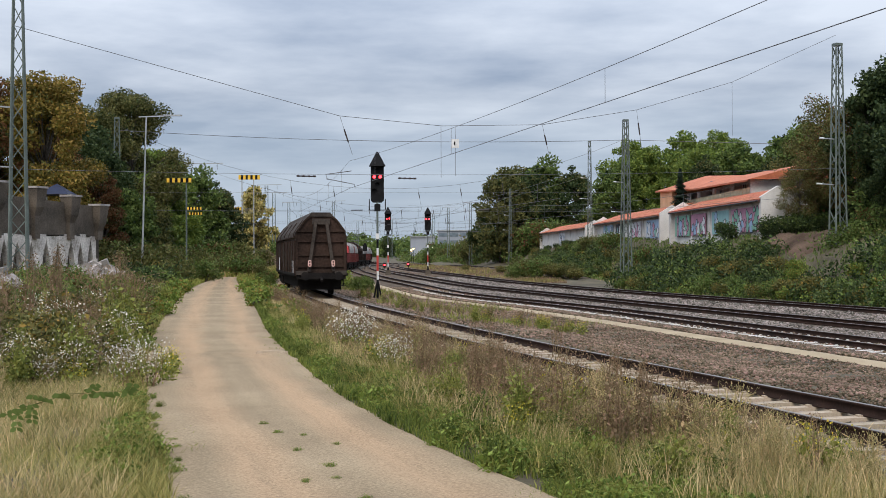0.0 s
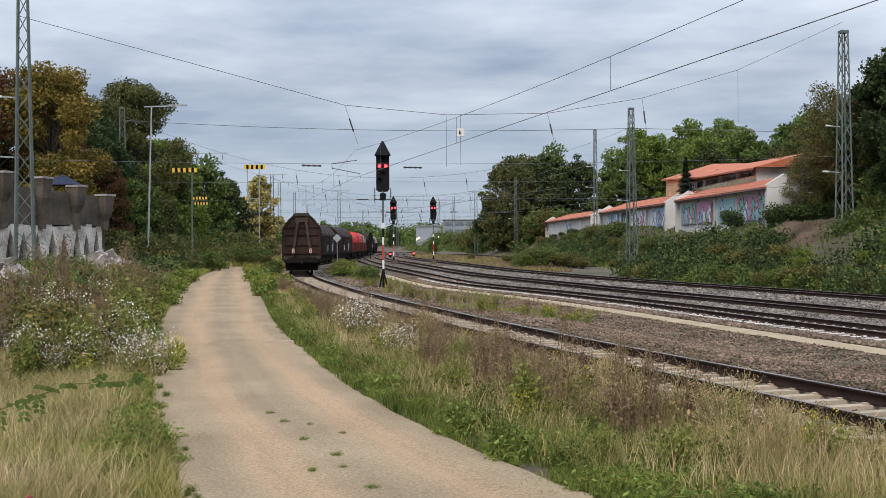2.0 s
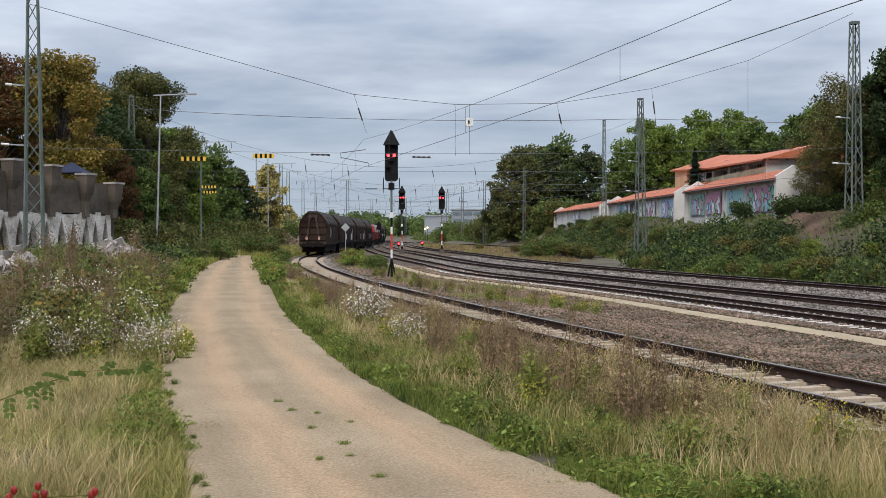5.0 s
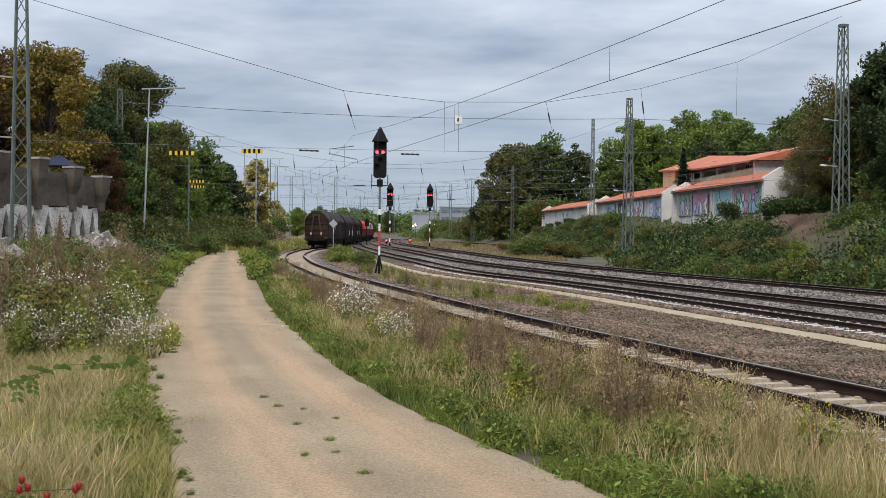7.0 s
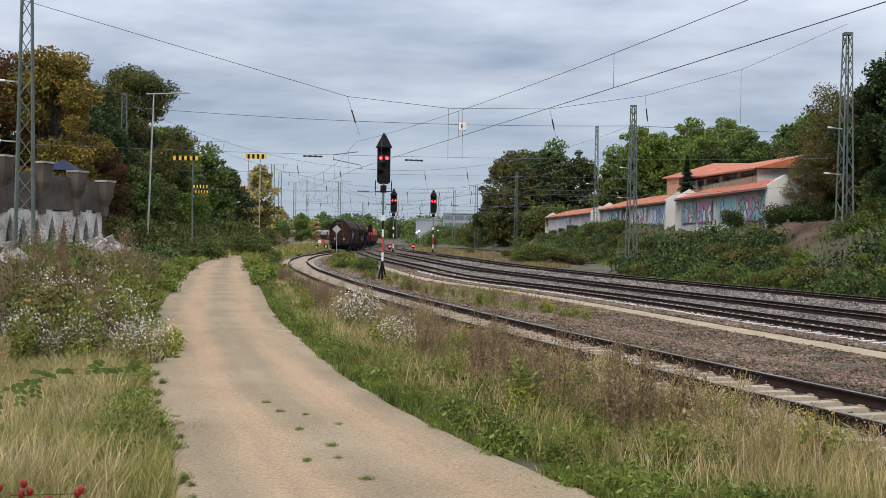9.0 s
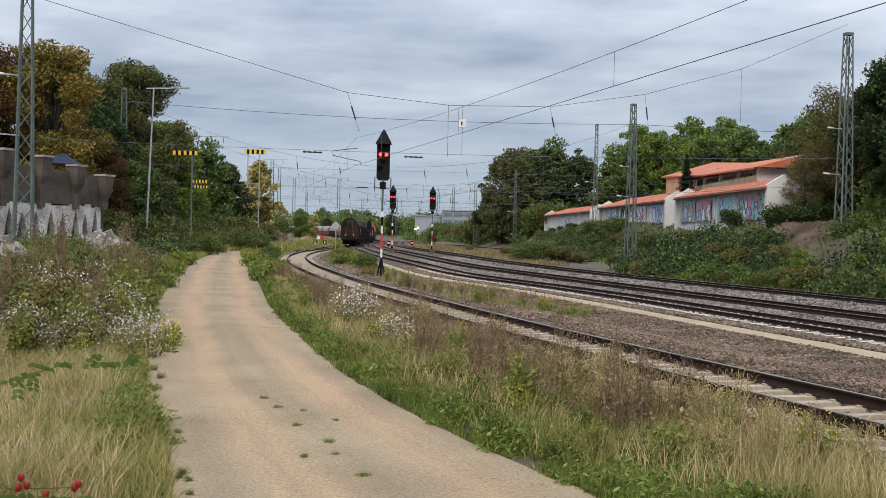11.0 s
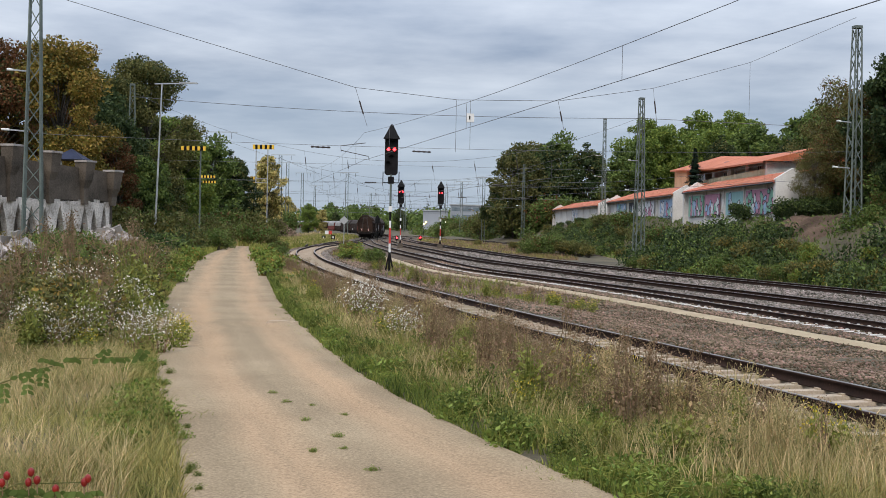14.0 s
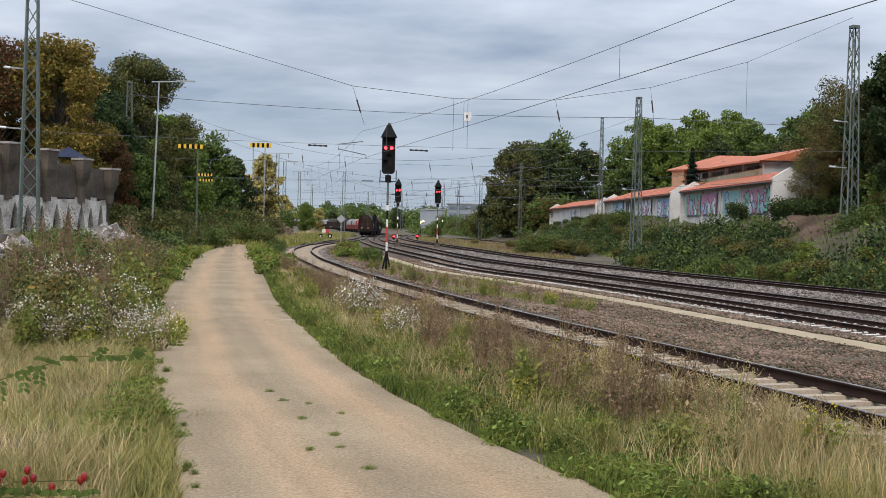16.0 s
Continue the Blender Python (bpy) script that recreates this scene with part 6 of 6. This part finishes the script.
# pale worn slab edge in the sill across the cart track
slab = MB()
ring = [(-0.46, 0.02), (-0.28, -0.10), (0.05, -0.08), (0.34, -0.12), (0.47, 0.0), (0.30, 0.12), (-0.02, 0.09), (-0.30, 0.13)]
slab.add([(x * 0.7, y * 0.5, 0.072 - 0.02 * abs(x)) for x, y in ring] + [(x * 0.8, y * 0.7, -0.02) for x, y in ring], [tuple(range(8))] + [(i, i + 8, (i + 1) % 8 + 8, (i + 1) % 8) for i in range(8)])
thing("sill_stone", "pale worn slab bedded across the cart track", "stone", m=pose(-3.2, 24.05, 0, 0, 0, -6), mesh=slab.mesh("sill_stone", M["sleeper"]))

# ---- rubble heaps ----
def heap(name, label, seed, x, y, w, h, n, size, material):
    rng2 = np.random.default_rng(seed)
    a, r = rng2.random(n) * 6.283, np.sqrt(rng2.random(n))
    px, py = np.cos(a) * r * w, np.sin(a) * r * w
    pz = h * (1 - r) * (0.7 + 0.3 * rng2.random(n))
    mb = MB()
    z0 = float(ground_z(x, y))
    for i in range(n):
        s = size * (0.4 + rng2.random())
        q = Euler(rng2.random(3) * 3).to_matrix()
        mb.box((px[i], py[i], pz[i]), (s, s * (0.5 + rng2.random()), s * 0.6), q)
    k = 24
    mb.add([(math.cos(i * 6.283 / k) * w, math.sin(i * 6.283 / k) * w, -0.2) for i in range(k)] + [(0, 0, h * 0.85)], [(i, (i + 1) % k, k) for i in range(k)])
    tagged(new(name, mb.mesh(name, M[material])), label, "heap", "heaps", "stuff").matrix_basis = pose(x, y, z0)


heap("rubble_heap", "heap of broken concrete and stones among weeds", 71, -13.0, 36.6, 1.9, 1.5, 460, 0.24, "rubble")
heap("brick_heap", "low heap of pale broken stones at the wall", 72, -17.4, 63.0, 3.0, 1.7, 520, 0.36, "rubble")
heap("gravel_heap", "tall smooth heap of grey gravel", 73, -25.2, 178.0, 4.2, 3.3, 900, 0.25, "brownstone")


# ---- dog rose close to the camera ----
def dog_rose():
    rng2 = random.Random(9)
    th = thing("dog_rose", "dog rose branch with toothed leaves and red hips", "rose bush", m=pose(0, 0, 0))
    root = Vector((-1.35, 1.85, float(ground_z(-1.35, 1.85)) - 0.05))
    canes = [[root, Vector((-1.2, 1.95, 1.0)), Vector((-0.84, 2.18, 1.64)), Vector((-0.74, 2.2, 1.678)), Vector((-0.66, 2.2, 1.702)), Vector((-0.545, 2.2, 1.707))],
             [root, Vector((-1.05, 1.95, 0.9)), Vector((-0.80, 2.0, 1.47)), Vector((-0.70, 2.0, 1.515)), Vector((-0.58, 2.0, 1.52))]]
    for c in canes:
        st = MB()
        for i in range(len(c) - 1):
            st.beam(c[i], c[i + 1], max(0.0016, 0.0055 - 0.0011 * i), n=6, w2=max(0.0014, 0.0044 - 0.0011 * i))
        part("cane", st, "leaf_olive", th, smooth=True)

    def spray(p, out, n, size):
        for i in range(n):
            t = i / n
            for s in (-1, 1):
                b = p + out * t * 0.075
                lv = MB()
                o = (out * 0.4 + Vector((s * 0.8, rng2.uniform(-0.4, 0.4), -0.35 + rng2.uniform(-0.3, 0.3)))).normalized() * size
                sd = o.cross(Vector((0.2, 1, 0.3))).normalized() * size * 0.32
                lv.add([b, b + o * 0.35 + sd, b + o * 0.75 + sd * 0.7, b + o, b + o * 0.75 - sd * 0.7, b + o * 0.35 - sd], [(0, 1, 2, 3, 4, 5)])
                part("leaf", lv, "leaf_green", th)

    for x, z in ((-0.79, 1.655), (-0.765, 1.668), (-0.745, 1.677), (-0.72, 1.685), (-0.69, 1.694), (-0.66, 1.701), (-0.62, 1.703), (-0.575, 1.706), (-0.55, 1.707)):
        spray(Vector((x, 2.18, z)), Vector((rng2.uniform(-0.5, 0.7), rng2.uniform(-0.4, 0.4), rng2.uniform(-0.6, 0.5))), 4, 0.014)
    for x in (-0.75, -0.715, -0.69, -0.655, -0.62, -0.59):
        spray(Vector((x, 2.01, 1.498)), Vector((0.35, rng2.uniform(-0.3, 0.3), 0.12)), 3, 0.017)
    spray(Vector((-0.72, 2.0, 1.485)), Vector((0.5, 0, 0.0)), 5, 0.018)
    spray(Vector((-0.63, 2.0, 1.485)), Vector((0.5, 0, 0.0)), 5, 0.018)
    for x, z in ((-0.718, 1.528), (-0.678, 1.535), (-0.668, 1.522), (-0.682, 1.518), (-0.590, 1.520), (-0.584, 1.526), (-0.637, 1.508), (-0.726, 1.516)):
        bm = bmesh.new()
        bmesh.ops.create_uvsphere(bm, u_segments=10, v_segments=7, radius=0.0058)
        for v in bm.verts:
            v.co.z *= 1.35
            if v.co.z > 0.005:
                v.co.x *= 0.7; v.co.y *= 0.7
            v.co += Vector((x, 2.0, z))
        me = bpy.data.meshes.new("rose_hip"); bm.to_mesh(me); bm.free()
        me.materials.append(M["hip"])
        part("rose_hip", me, None, th, "ripe red rose hip")
        part("stalk", MB().beam((x, 2.0, z + 0.006), (x * 0.99 - 0.006, 2.0, z - 0.022), 0.0016, n=4), "stalk", th)


dog_rose()

# ---- distance ----
def far_block(name, label, x0, x1, y, z0, z1, floors):
    th = thing(name, label, "building", "far buildings", pose(0, 0, 0))
    part("wall", MB().box(((x0 + x1) / 2, y + 6, (z0 + z1) / 2), (x1 - x0, 12, z1 - z0)), "far", th)
    for k in range(floors):
        z = z0 + (z1 - z0) * (k + 0.5) / floors
        n = int((x1 - x0) / 3)
        for i in range(n):
            part("window", MB().box((x0 + (x1 - x0) * (i + 0.5) / n, y - 0.05, z), ((x1 - x0) / n * 0.8, 0.1, (z1 - z0) / floors * 0.5)), "glass", th)
    part("parapet", MB().box(((x0 + x1) / 2, y + 6, z1 + 0.15), (x1 - x0 + 0.6, 12.6, 0.3)), "galv", th)


far_block("parking_deck", "far multi-storey deck, paled by haze in its colour", 1.0, 14.0, 372, 0, 9.2, 4)
far_block("far_warehouse", "far grey windowless hall, paled by haze in its colour", -8.3, 0.2, 420, 0, 8.0, 0)
far_block("far_office", "far grey flat building", -22.0, -6.0, 560, 0, 8.0, 3)


def far_woods():
    rng2 = np.random.default_rng(81)
    cs, rs = [], []
    for i in range(420):
        a = rng2.uniform(-0.5, 0.5)
        d = rng2.uniform(500, 640)
        cs.append((math.sin(a) * d, math.cos(a) * d, 3 + 4 * rng2.random())); rs.append(4 + 3.5 * rng2.random())
    v, q = leaf_cloud(rng2, cs, rs, 110000, 0.75)
    tagged(new("far_woods", fast_mesh("far_woods", v, q, M["leaf_green"])), "distant line of green woods", "woods", kind="stuff")


far_woods()
for x, y, z, m in ((-6.3, 330, 3.4, "lamp_warm"), (-5.7, 331, 3.8, "lamp_warm"), (-0.4, 330, 4.0, "lamp_white")):
    th = thing("far_signal_light", "small lit signal lamp on a thin pole", "signal lamp", "far signal lamps", pose(x, y, 0))
    part("pole", MB().beam((0, 0, -0.6), (0, 0, z), 0.12, n=6), "black", th)
    n = 10
    part("lens", MB().add([(0.22 * math.cos(i * 6.283 / n), -0.1, z - 0.2 + 0.22 * math.sin(i * 6.283 / n)) for i in range(n)], [tuple(range(n))]), m, th, "lit lens")
    part("housing", MB().box((0, 0.05, z - 0.2), (0.5, 0.2, 0.6)), "black", th)
for x, y in ((-8.6, 210), (-4.9, 226)):
    th = thing("dwarf_signal", "low black shunting signal with a red light", "dwarf signal", "dwarf signals", pose(x, y, -0.4))
    part("housing", MB().box((0, 0, 0.6), (0.5, 0.3, 0.8)).beam((0, 0, -0.2), (0, 0, 0.4), 0.15), "black", th)
    n = 10
    part("lens", MB().add([(0.16 * math.cos(i * 6.283 / n), -0.17, 0.65 + 0.16 * math.sin(i * 6.283 / n)) for i in range(n)], [tuple(range(n))]), "lamp_red", th, "lit red lens")

# undergrowth below the tall trees and on top of the bank
for i in range(34):
    put(B[rng.choice([0, 1, 1, 2, 3])], rng.uniform(-29.0, -21.0), rng.uniform(86, 104), rng.uniform(0, 360), rng.uniform(0.6, 1.15))
for i in range(30):
    y = rng.uniform(70, 112)
    put(B[rng.choice([0, 1, 3, 3])], rng.uniform(29.5, 46.0) if y > 86 else rng.uniform(30.0, 42.0), y, rng.uniform(0, 360), rng.uniform(0.7, 1.2))

for i in range(34):
    y = rng.uniform(215, 330)
    put(B[rng.choice([0, 1, 2, 3])], float(bank_foot(y)) - 3.4 + rng.uniform(4.5, 16.0), y, rng.uniform(0, 360), rng.uniform(1.1, 2.0))
for i in range(64):
    y = rng.uniform(8.0, 34.0)
    e = PATH_L if i % 2 else PATH_R
    put(W[5], float(at_line(e, y)) + rng.uniform(-0.2, 0.2), y, rng.uniform(0, 360), rng.uniform(0.15, 0.4))
stones("far_gravel", "dull gravel and cinders beside the far track", 18, "brownstone", on(SIDING, -3.4), on(LINE_A, -2.4), 70, 210, 9000, 0.034, lambda x, y: ground_z(x, y) + 0.01)
grass_field("far_weeds", "low weeds and dry grass beside the far track", 62, "grass", on(SIDING, -9.0), on(SIDING, -2.6), 110, 260, 16000, 0.5, 0.012, near=1.2)
grass_field("far_dry_weeds", "dry straw weeds beside the far track", 63, "straw", on(SIDING, -12.0), on(SIDING, -2.6), 110, 260, 9000, 0.5, 0.012, near=1.2)
grass_field("island_weeds", "sparse weeds between siding and main line", 64, "grass", on(SIDING, 2.3), on(LINE_A, -3.4), 44, 125, 12000, 0.30, 0.010, near=1.4, patch=(0.12, 5.0, 0.24))
grass_field("island_dry_weeds", "sparse dry brown weeds between siding and main line", 65, "stalk", on(SIDING, 2.3), on(LINE_A, -3.4), 40, 120, 7000, 0.35, 0.008, near=1.3, patch=(0.15, 9.0, 0.15))

# diamond board, seen from behind, and small signals near the points
th = thing("diamond_board", "grey back of a diamond-shaped board on a post", "sign", m=pose(-9.9, 117.0, -0.45))
part("post", MB().beam((0, 0, -0.3), (0, 0, 2.9), 0.07, n=6), "galv", th)
part("board", MB().add([(0, -0.05, 2.6), (0.42, -0.05, 3.02), (0, -0.05, 3.44), (-0.42, -0.05, 3.02), (0, 0.0, 2.6), (0.42, 0.0, 3.02), (0, 0.0, 3.44), (-0.42, 0.0, 3.02)],
                       [(3, 2, 1, 0), (4, 5, 6, 7), (0, 1, 5, 4), (1, 2, 6, 5), (2, 3, 7, 6), (3, 0, 4, 7)]), "galv", th)
th = thing("shunting_signal", "small unlit black signal on a thin post", "railway signal", m=pose(-11.2, 196.0, -0.4))
part("post", MB().beam((0, 0, -0.3), (0, 0, 3.2), 0.13, n=8), "black", th)
part("signal_head", MB().prism([(-0.35, 3.0), (0.35, 3.0), (0.35, 3.9), (0, 4.4), (-0.35, 3.9)], -0.12, 0.12), "black", th)
for x, y in ((-17.4, 172.0), (-16.9, 181.0)):
    th = thing("points_lantern", "small dark points lantern with a white field", "points lantern", "points lanterns", pose(x, y, -0.4))
    part("housing", MB().box((0, 0, 0.75), (0.5, 0.4, 0.6)).beam((0, 0, -0.2), (0, 0, 0.5), 0.12), "black", th)
    part("white_field", MB().box((0, -0.215, 0.75), (0.22, 0.02, 0.3)), "white", th)
th = thing("buffer_board", "red and white buffer stop board", "buffer stop", m=pose(-20.6, 212.0, -0.3))
for i in range(2):
    part("board_field", MB().box((-0.3 + 0.6 * i, 0, 1.2), (0.6, 0.12, 0.6)), "red" if i % 2 else "white", th)
for x in (-0.5, 0.5):
    part("post", MB().box((x, 0.12, 0.5), (0.14, 0.14, 1.8)), "under", th)

stones("far_ballast", "brown grey ballast of the far lines", 19, "brownstone", on(SIDING, 2.0), on(LINE_C, 2.6), 88, 230, 12000, 0.026, lambda x, y: np.where(x > at_line(LINE_A, y) - 2.4, main_top(y) - 0.22, ground_z(x, y) + 0.01), 1.3)

for i in range(34):
    y = rng.uniform(18, 34)
    x = float(at_line(PATH_L, y)) - rng.uniform(0.9, 6.0)
    put(B[rng.choice([2, 2, 4])], x, y, rng.uniform(0, 360), rng.uniform(0.28, 0.5))

for x, y, k in ((-5.9, 18.0, 0), (-5.4, 18.3, 0), (-6.3, 18.3, 0), (-4.5, 17.4, 0), (-4.25, 18.1, 0), (-4.7, 18.8, 0), (-6.9, 20.5, 0), (-6.2, 20.9, 0), (-4.15, 18.9, 1), (-4.3, 20.0, 1), (-4.5, 20.6, 1), (-7.4, 22.0, 0)):
    put(W[k], x, y, x * 77, 0.8)


def bare_slope():
    """Bare brown earth on the bank, with ridges."""
    xs, ys = np.linspace(23.6, 29.4, 26), np.linspace(80.0, 89.0, 40)
    X, Y = np.meshgrid(xs, ys)
    X = X - 0.10 * (Y - 84.0)
    R = np.array([noise.fractal((a * 0.9, b * 0.5, 4.0), 1.0, 2.0, 4) for a, b in zip(X.ravel(), Y.ravel())]).reshape(X.shape)
    e = np.minimum(np.minimum(X - X.min(1, keepdims=True), X.max(1, keepdims=True) - X), np.minimum(Y - 80.0, 89.0 - Y))
    Z = ground_z(X, Y) + 0.10 + 0.35 * R * np.clip(e, 0, 1) - 0.3 * np.clip(0.6 - e, 0, 1)
    tagged(new("bare_slope", grid_mesh("bare_slope", X, Y, Z, M["bareearth"])), "bare brown eroded earth on the bank", "slope", kind="structure")


bare_slope()


# taller weeds and shrubs before the old wall, and low growth at the foot of the bank
for i in range(60):
    y = rng.uniform(25, 42)
    if i % 5 == 0:
        put(B[2], y * rng.uniform(-0.355, -0.25), y, rng.uniform(0, 360), rng.uniform(0.35, 0.5))
    else:
        put(W[rng.choice([1, 1, 3, 3, 3, 8, 7])], y * rng.uniform(-0.355, -0.245), y, rng.uniform(0, 360), rng.uniform(1.3, 1.9))
for i in range(60):
    y = 50 + 90 * rng.random() ** 1.3
    put(B[rng.choice([0, 2, 2, 4, 4])], float(bank_foot(y)) - 3.4 + rng.uniform(3.1, 5.2), y, rng.uniform(0, 360), rng.uniform(0.35, 0.62))
for i in range(14):
    y = rng.uniform(50, 66)
    put(B[rng.choice([1, 2])], -20.5 - (66 - y) * 0.32 + rng.uniform(0.6, 2.4), y, rng.uniform(0, 360), rng.uniform(0.2, 0.36))
for i in range(22):
    y = rng.uniform(62, 71)
    put(B[rng.choice([0, 1, 2, 3])], 26.0 - 0.25 * (y - 66) + rng.uniform(-3.0, 4.5), y, rng.uniform(0, 360), rng.uniform(0.35, 0.6))
for i in range(9):
    put(B[rng.choice([0, 3])], rng.uniform(29.4, 33.0), rng.uniform(77, 86), rng.uniform(0, 360), rng.uniform(0.6, 0.9))
grass_field("edge_sprigs", "low sprigs creeping onto the cart track", 66, "grass", on(PATH_L, 0.0), on(PATH_L, 0.55), 7, 60, 9000, 0.06, 0.012, patch=(1.6, 3.0, 0.12), lean=0.9)
grass_field("verge_sprigs", "low sprigs creeping onto the sand", 67, "grass", on(PATH_R, -0.5), on(PATH_R, 0.0), 7, 60, 9000, 0.06, 0.012, patch=(1.6, 8.0, 0.12), lean=0.9)

# scrub between the cart track and the old wall
for i in range(40):
    y = rng.uniform(28, 54)
    put(B[rng.choice([0, 1, 3, 2, 2])], float(at_line(PATH_L, y)) - rng.uniform(1.0, 5.0), y, rng.uniform(0, 360), rng.uniform(0.3, 0.55))
for i in range(30):
    y = rng.uniform(15, 30)
    put(W[rng.choice([6, 3, 8, 0])], float(at_line(PATH_L, y)) - rng.uniform(0.3, 5.5), y, rng.uniform(0, 360), rng.uniform(0.9, 1.4))

# tangled growth that covers the bank, the foot of the trees and the ground before the old wall
def undergrowth(name, label, seed, leaf, mix, spots, n, r0, r1, count, size, keep=None, patch=None):
    g = np.random.default_rng(seed)
    x, y = spots(g, n)
    ok = np.ones(n, bool)
    if keep is not None:
        ok &= keep(x, y)
    if patch:
        ok &= patchy(x, y, patch[0], patch[1]) > patch[2]
    x, y = x[ok], y[ok]
    r = r0 + (r1 - r0) * g.random(len(x)) ** 1.5
    cs = np.stack([x, y, ground_z(x, y) + r * 0.35], 1)
    tagged(new(name, foliage_mesh(name, g, cs, r, count, size, 0.95, leaf, mix)), label, "undergrowth", kind="stuff")


def bank_spots(g, n, a=3.2, b=17.0):
    y = 48 + 155 * g.random(n) ** 1.25
    return bank_foot(y) - 3.4 + a + (b - a) * g.random(n), y


def scrub_spots(g, n):
    y = 25 + 34 * g.random(n)
    return np.maximum(at_line(PATH_L, y) - 0.7 - 8.5 * g.random(n) ** 1.2, -0.42 * y), y


def wood_spots(g, n):
    y = 78 + 66 * g.random(n)
    return at_line(PATH_L, np.minimum(y, 126)) - 1.8 - 11 * g.random(n) - np.maximum(y - 126, 0) * 0.08, y


off_house = lambda x, y: ~((x > wall_x(y) - 2.6) & (y > 87) & (y < 216)) & ~((x > 24.0) & (x < 29.4) & (y > 79.5) & (y < 89.5))
undergrowth("bank_thicket", "dark green thicket covering the bank", 91, "leaf_dark", "leaf_green", bank_spots, 2200, 0.5, 1.3, 100000, 0.115, off_house, (0.10, 3.0, -0.3))
undergrowth("bank_bramble", "mid green brambles on the bank", 92, "leaf_green", "leaf_olive", bank_spots, 1700, 0.35, 0.9, 60000, 0.09, off_house, (0.13, 8.0, 0.0))
undergrowth("bank_foot_growth", "yellow-green leafy growth at the foot of the bank", 93, "leaf_light", "leaf_gold", lambda g, n: bank_spots(g, n, 2.9, 6.5), 420, 0.25, 0.7, 22000, 0.085, off_house, (0.2, 5.0, -0.1))
undergrowth("scrub", "olive green scrub and brambles beside the cart track", 94, "leaf_olive", "leaf_green", scrub_spots, 620, 0.15, 0.5, 36000, 0.045, None, (0.22, 1.0, -0.2))
undergrowth("rusty_scrub", "yellowing and rusty scrub beside the cart track", 95, "leaf_gold", "leaf_rust", scrub_spots, 420, 0.15, 0.5, 20000, 0.042, None, (0.3, 6.0, -0.1))
undergrowth("light_scrub", "light green leafy brambles beside the cart track", 96, "leaf_light", "leaf_olive", scrub_spots, 420, 0.15, 0.5, 20000, 0.045, None, (0.25, 9.0, 0.02))
undergrowth("wood_edge", "dark green thicket at the foot of the trees", 97, "leaf_dark", "leaf_green", wood_spots, 700, 0.5, 1.3, 44000, 0.12, None, (0.1, 2.0, -0.25))
undergrowth("wood_edge_bramble", "mid green brambles at the foot of the trees", 98, "leaf_green", "leaf_olive", wood_spots, 500, 0.4, 1.0, 28000, 0.11, None, (0.12, 7.0, -0.1))
for x, y, k, z in ((-12.6, 92, 0, 0.42), (-13.4, 97, 3, 0.4), (-14.4, 104, 0, 0.5), (-16.2, 112, 1, 0.5), (-21.8, 131, 1, 0.6)):
    put(B[k], x, y, x * 50, z)
for x, y in ((-20.6, 126.5), (-19.9, 127.5), (-19.3, 126.8), (-20.2, 128.5)):
    put(B[4], x, y, x * 60, 0.7)
for i in range(20):
    y = rng.uniform(44, 84)
    put(B[4], float(at_line(PATH_R, y)) + rng.uniform(0.1, 1.3), y, rng.uniform(0, 360), rng.uniform(0.5, 0.95))

# flat ground between the outer and the far line, and the hedge behind it
stones("yard_gravel", "brown gravel and cinders between the lines", 20, "brownstone", on(LINE_C, 2.4), on(LINE_D, -2.2), 112, 300, 9000, 0.03, lambda x, y: ground_z(x, y) + 0.02, 1.3)
grass_field("yard_weeds", "sparse dry weeds between the lines", 68, "stalk", on(LINE_C, 2.4), on(LINE_D, -2.0), 112, 300, 9000, 0.3, 0.012, near=1.2, patch=(0.12, 4.0, 0.0))
grass_field("yard_green", "sparse green weeds between the lines", 69, "olivegrass", on(LINE_C, 2.4), on(LINE_D, -2.0), 112, 300, 7000, 0.35, 0.012, near=1.2, patch=(0.15, 9.0, 0.1))


def hedge_spots(g, n):
    y = 215 + 150 * g.random(n)
    return at_line(LINE_D, y) + 4.5 + 26 * g.random(n) ** 1.5, y


undergrowth("far_hedge", "green hedge and bushes along the far line", 99, "leaf_green", "leaf_olive", hedge_spots, 420, 0.9, 2.1, 26000, 0.24)
for i in range(12):
    y = rng.uniform(118, 132)
    put(B[rng.choice([0, 1, 2, 3])], 9.2 + rng.uniform(0, 6.0) + (124 - y) * 0.2, y, rng.uniform(0, 360), rng.uniform(0.5, 0.8))
for x, y, z in ((8.2, 150, 0.5), (4.6, 178, 0.45), (9.5, 165, 0.4)):
    put(B[2], x, y, x * 40, z)

# dark shrubs along the foot of the houses
shrub = bush("dark_shrub", "dense dark green shrub below the house", 36, 2.8, 2.4, "leaf_dark", 2000, 0.11, "leaf_green")
place(shrub, 22.6, 94, 0, 0.6)
for i in range(80):
    y = rng.uniform(86, 200)
    put(shrub, wall_x(y) - rng.uniform(1.0, 6.0), y, rng.uniform(0, 360), rng.uniform(0.35, 0.62))
pale = bush("pale_shrub", "light yellow-green leafy shrub at the foot of the bank", 37, 2.6, 1.9, "leaf_light", 1700, 0.10, "leaf_gold")
place(pale, 24.5, 66.0, 0, 0.7)
for i in range(34):
    y = 52 + 60 * rng.random()
    put(pale, float(bank_foot(y)) - 3.4 + rng.uniform(3.6, 8.0), y, rng.uniform(0, 360), rng.uniform(0.4, 0.8))
for i in range(9):
    put(shrub, 24.2 + 0.7 * i + rng.uniform(-0.3, 0.3), rng.uniform(88.0, 89.4), rng.uniform(0, 360), rng.uniform(0.75, 1.15))
for i in range(10):
    put(shrub, rng.uniform(29.0, 33.0), rng.uniform(80, 92), rng.uniform(0, 360), rng.uniform(0.6, 1.0))

motions()
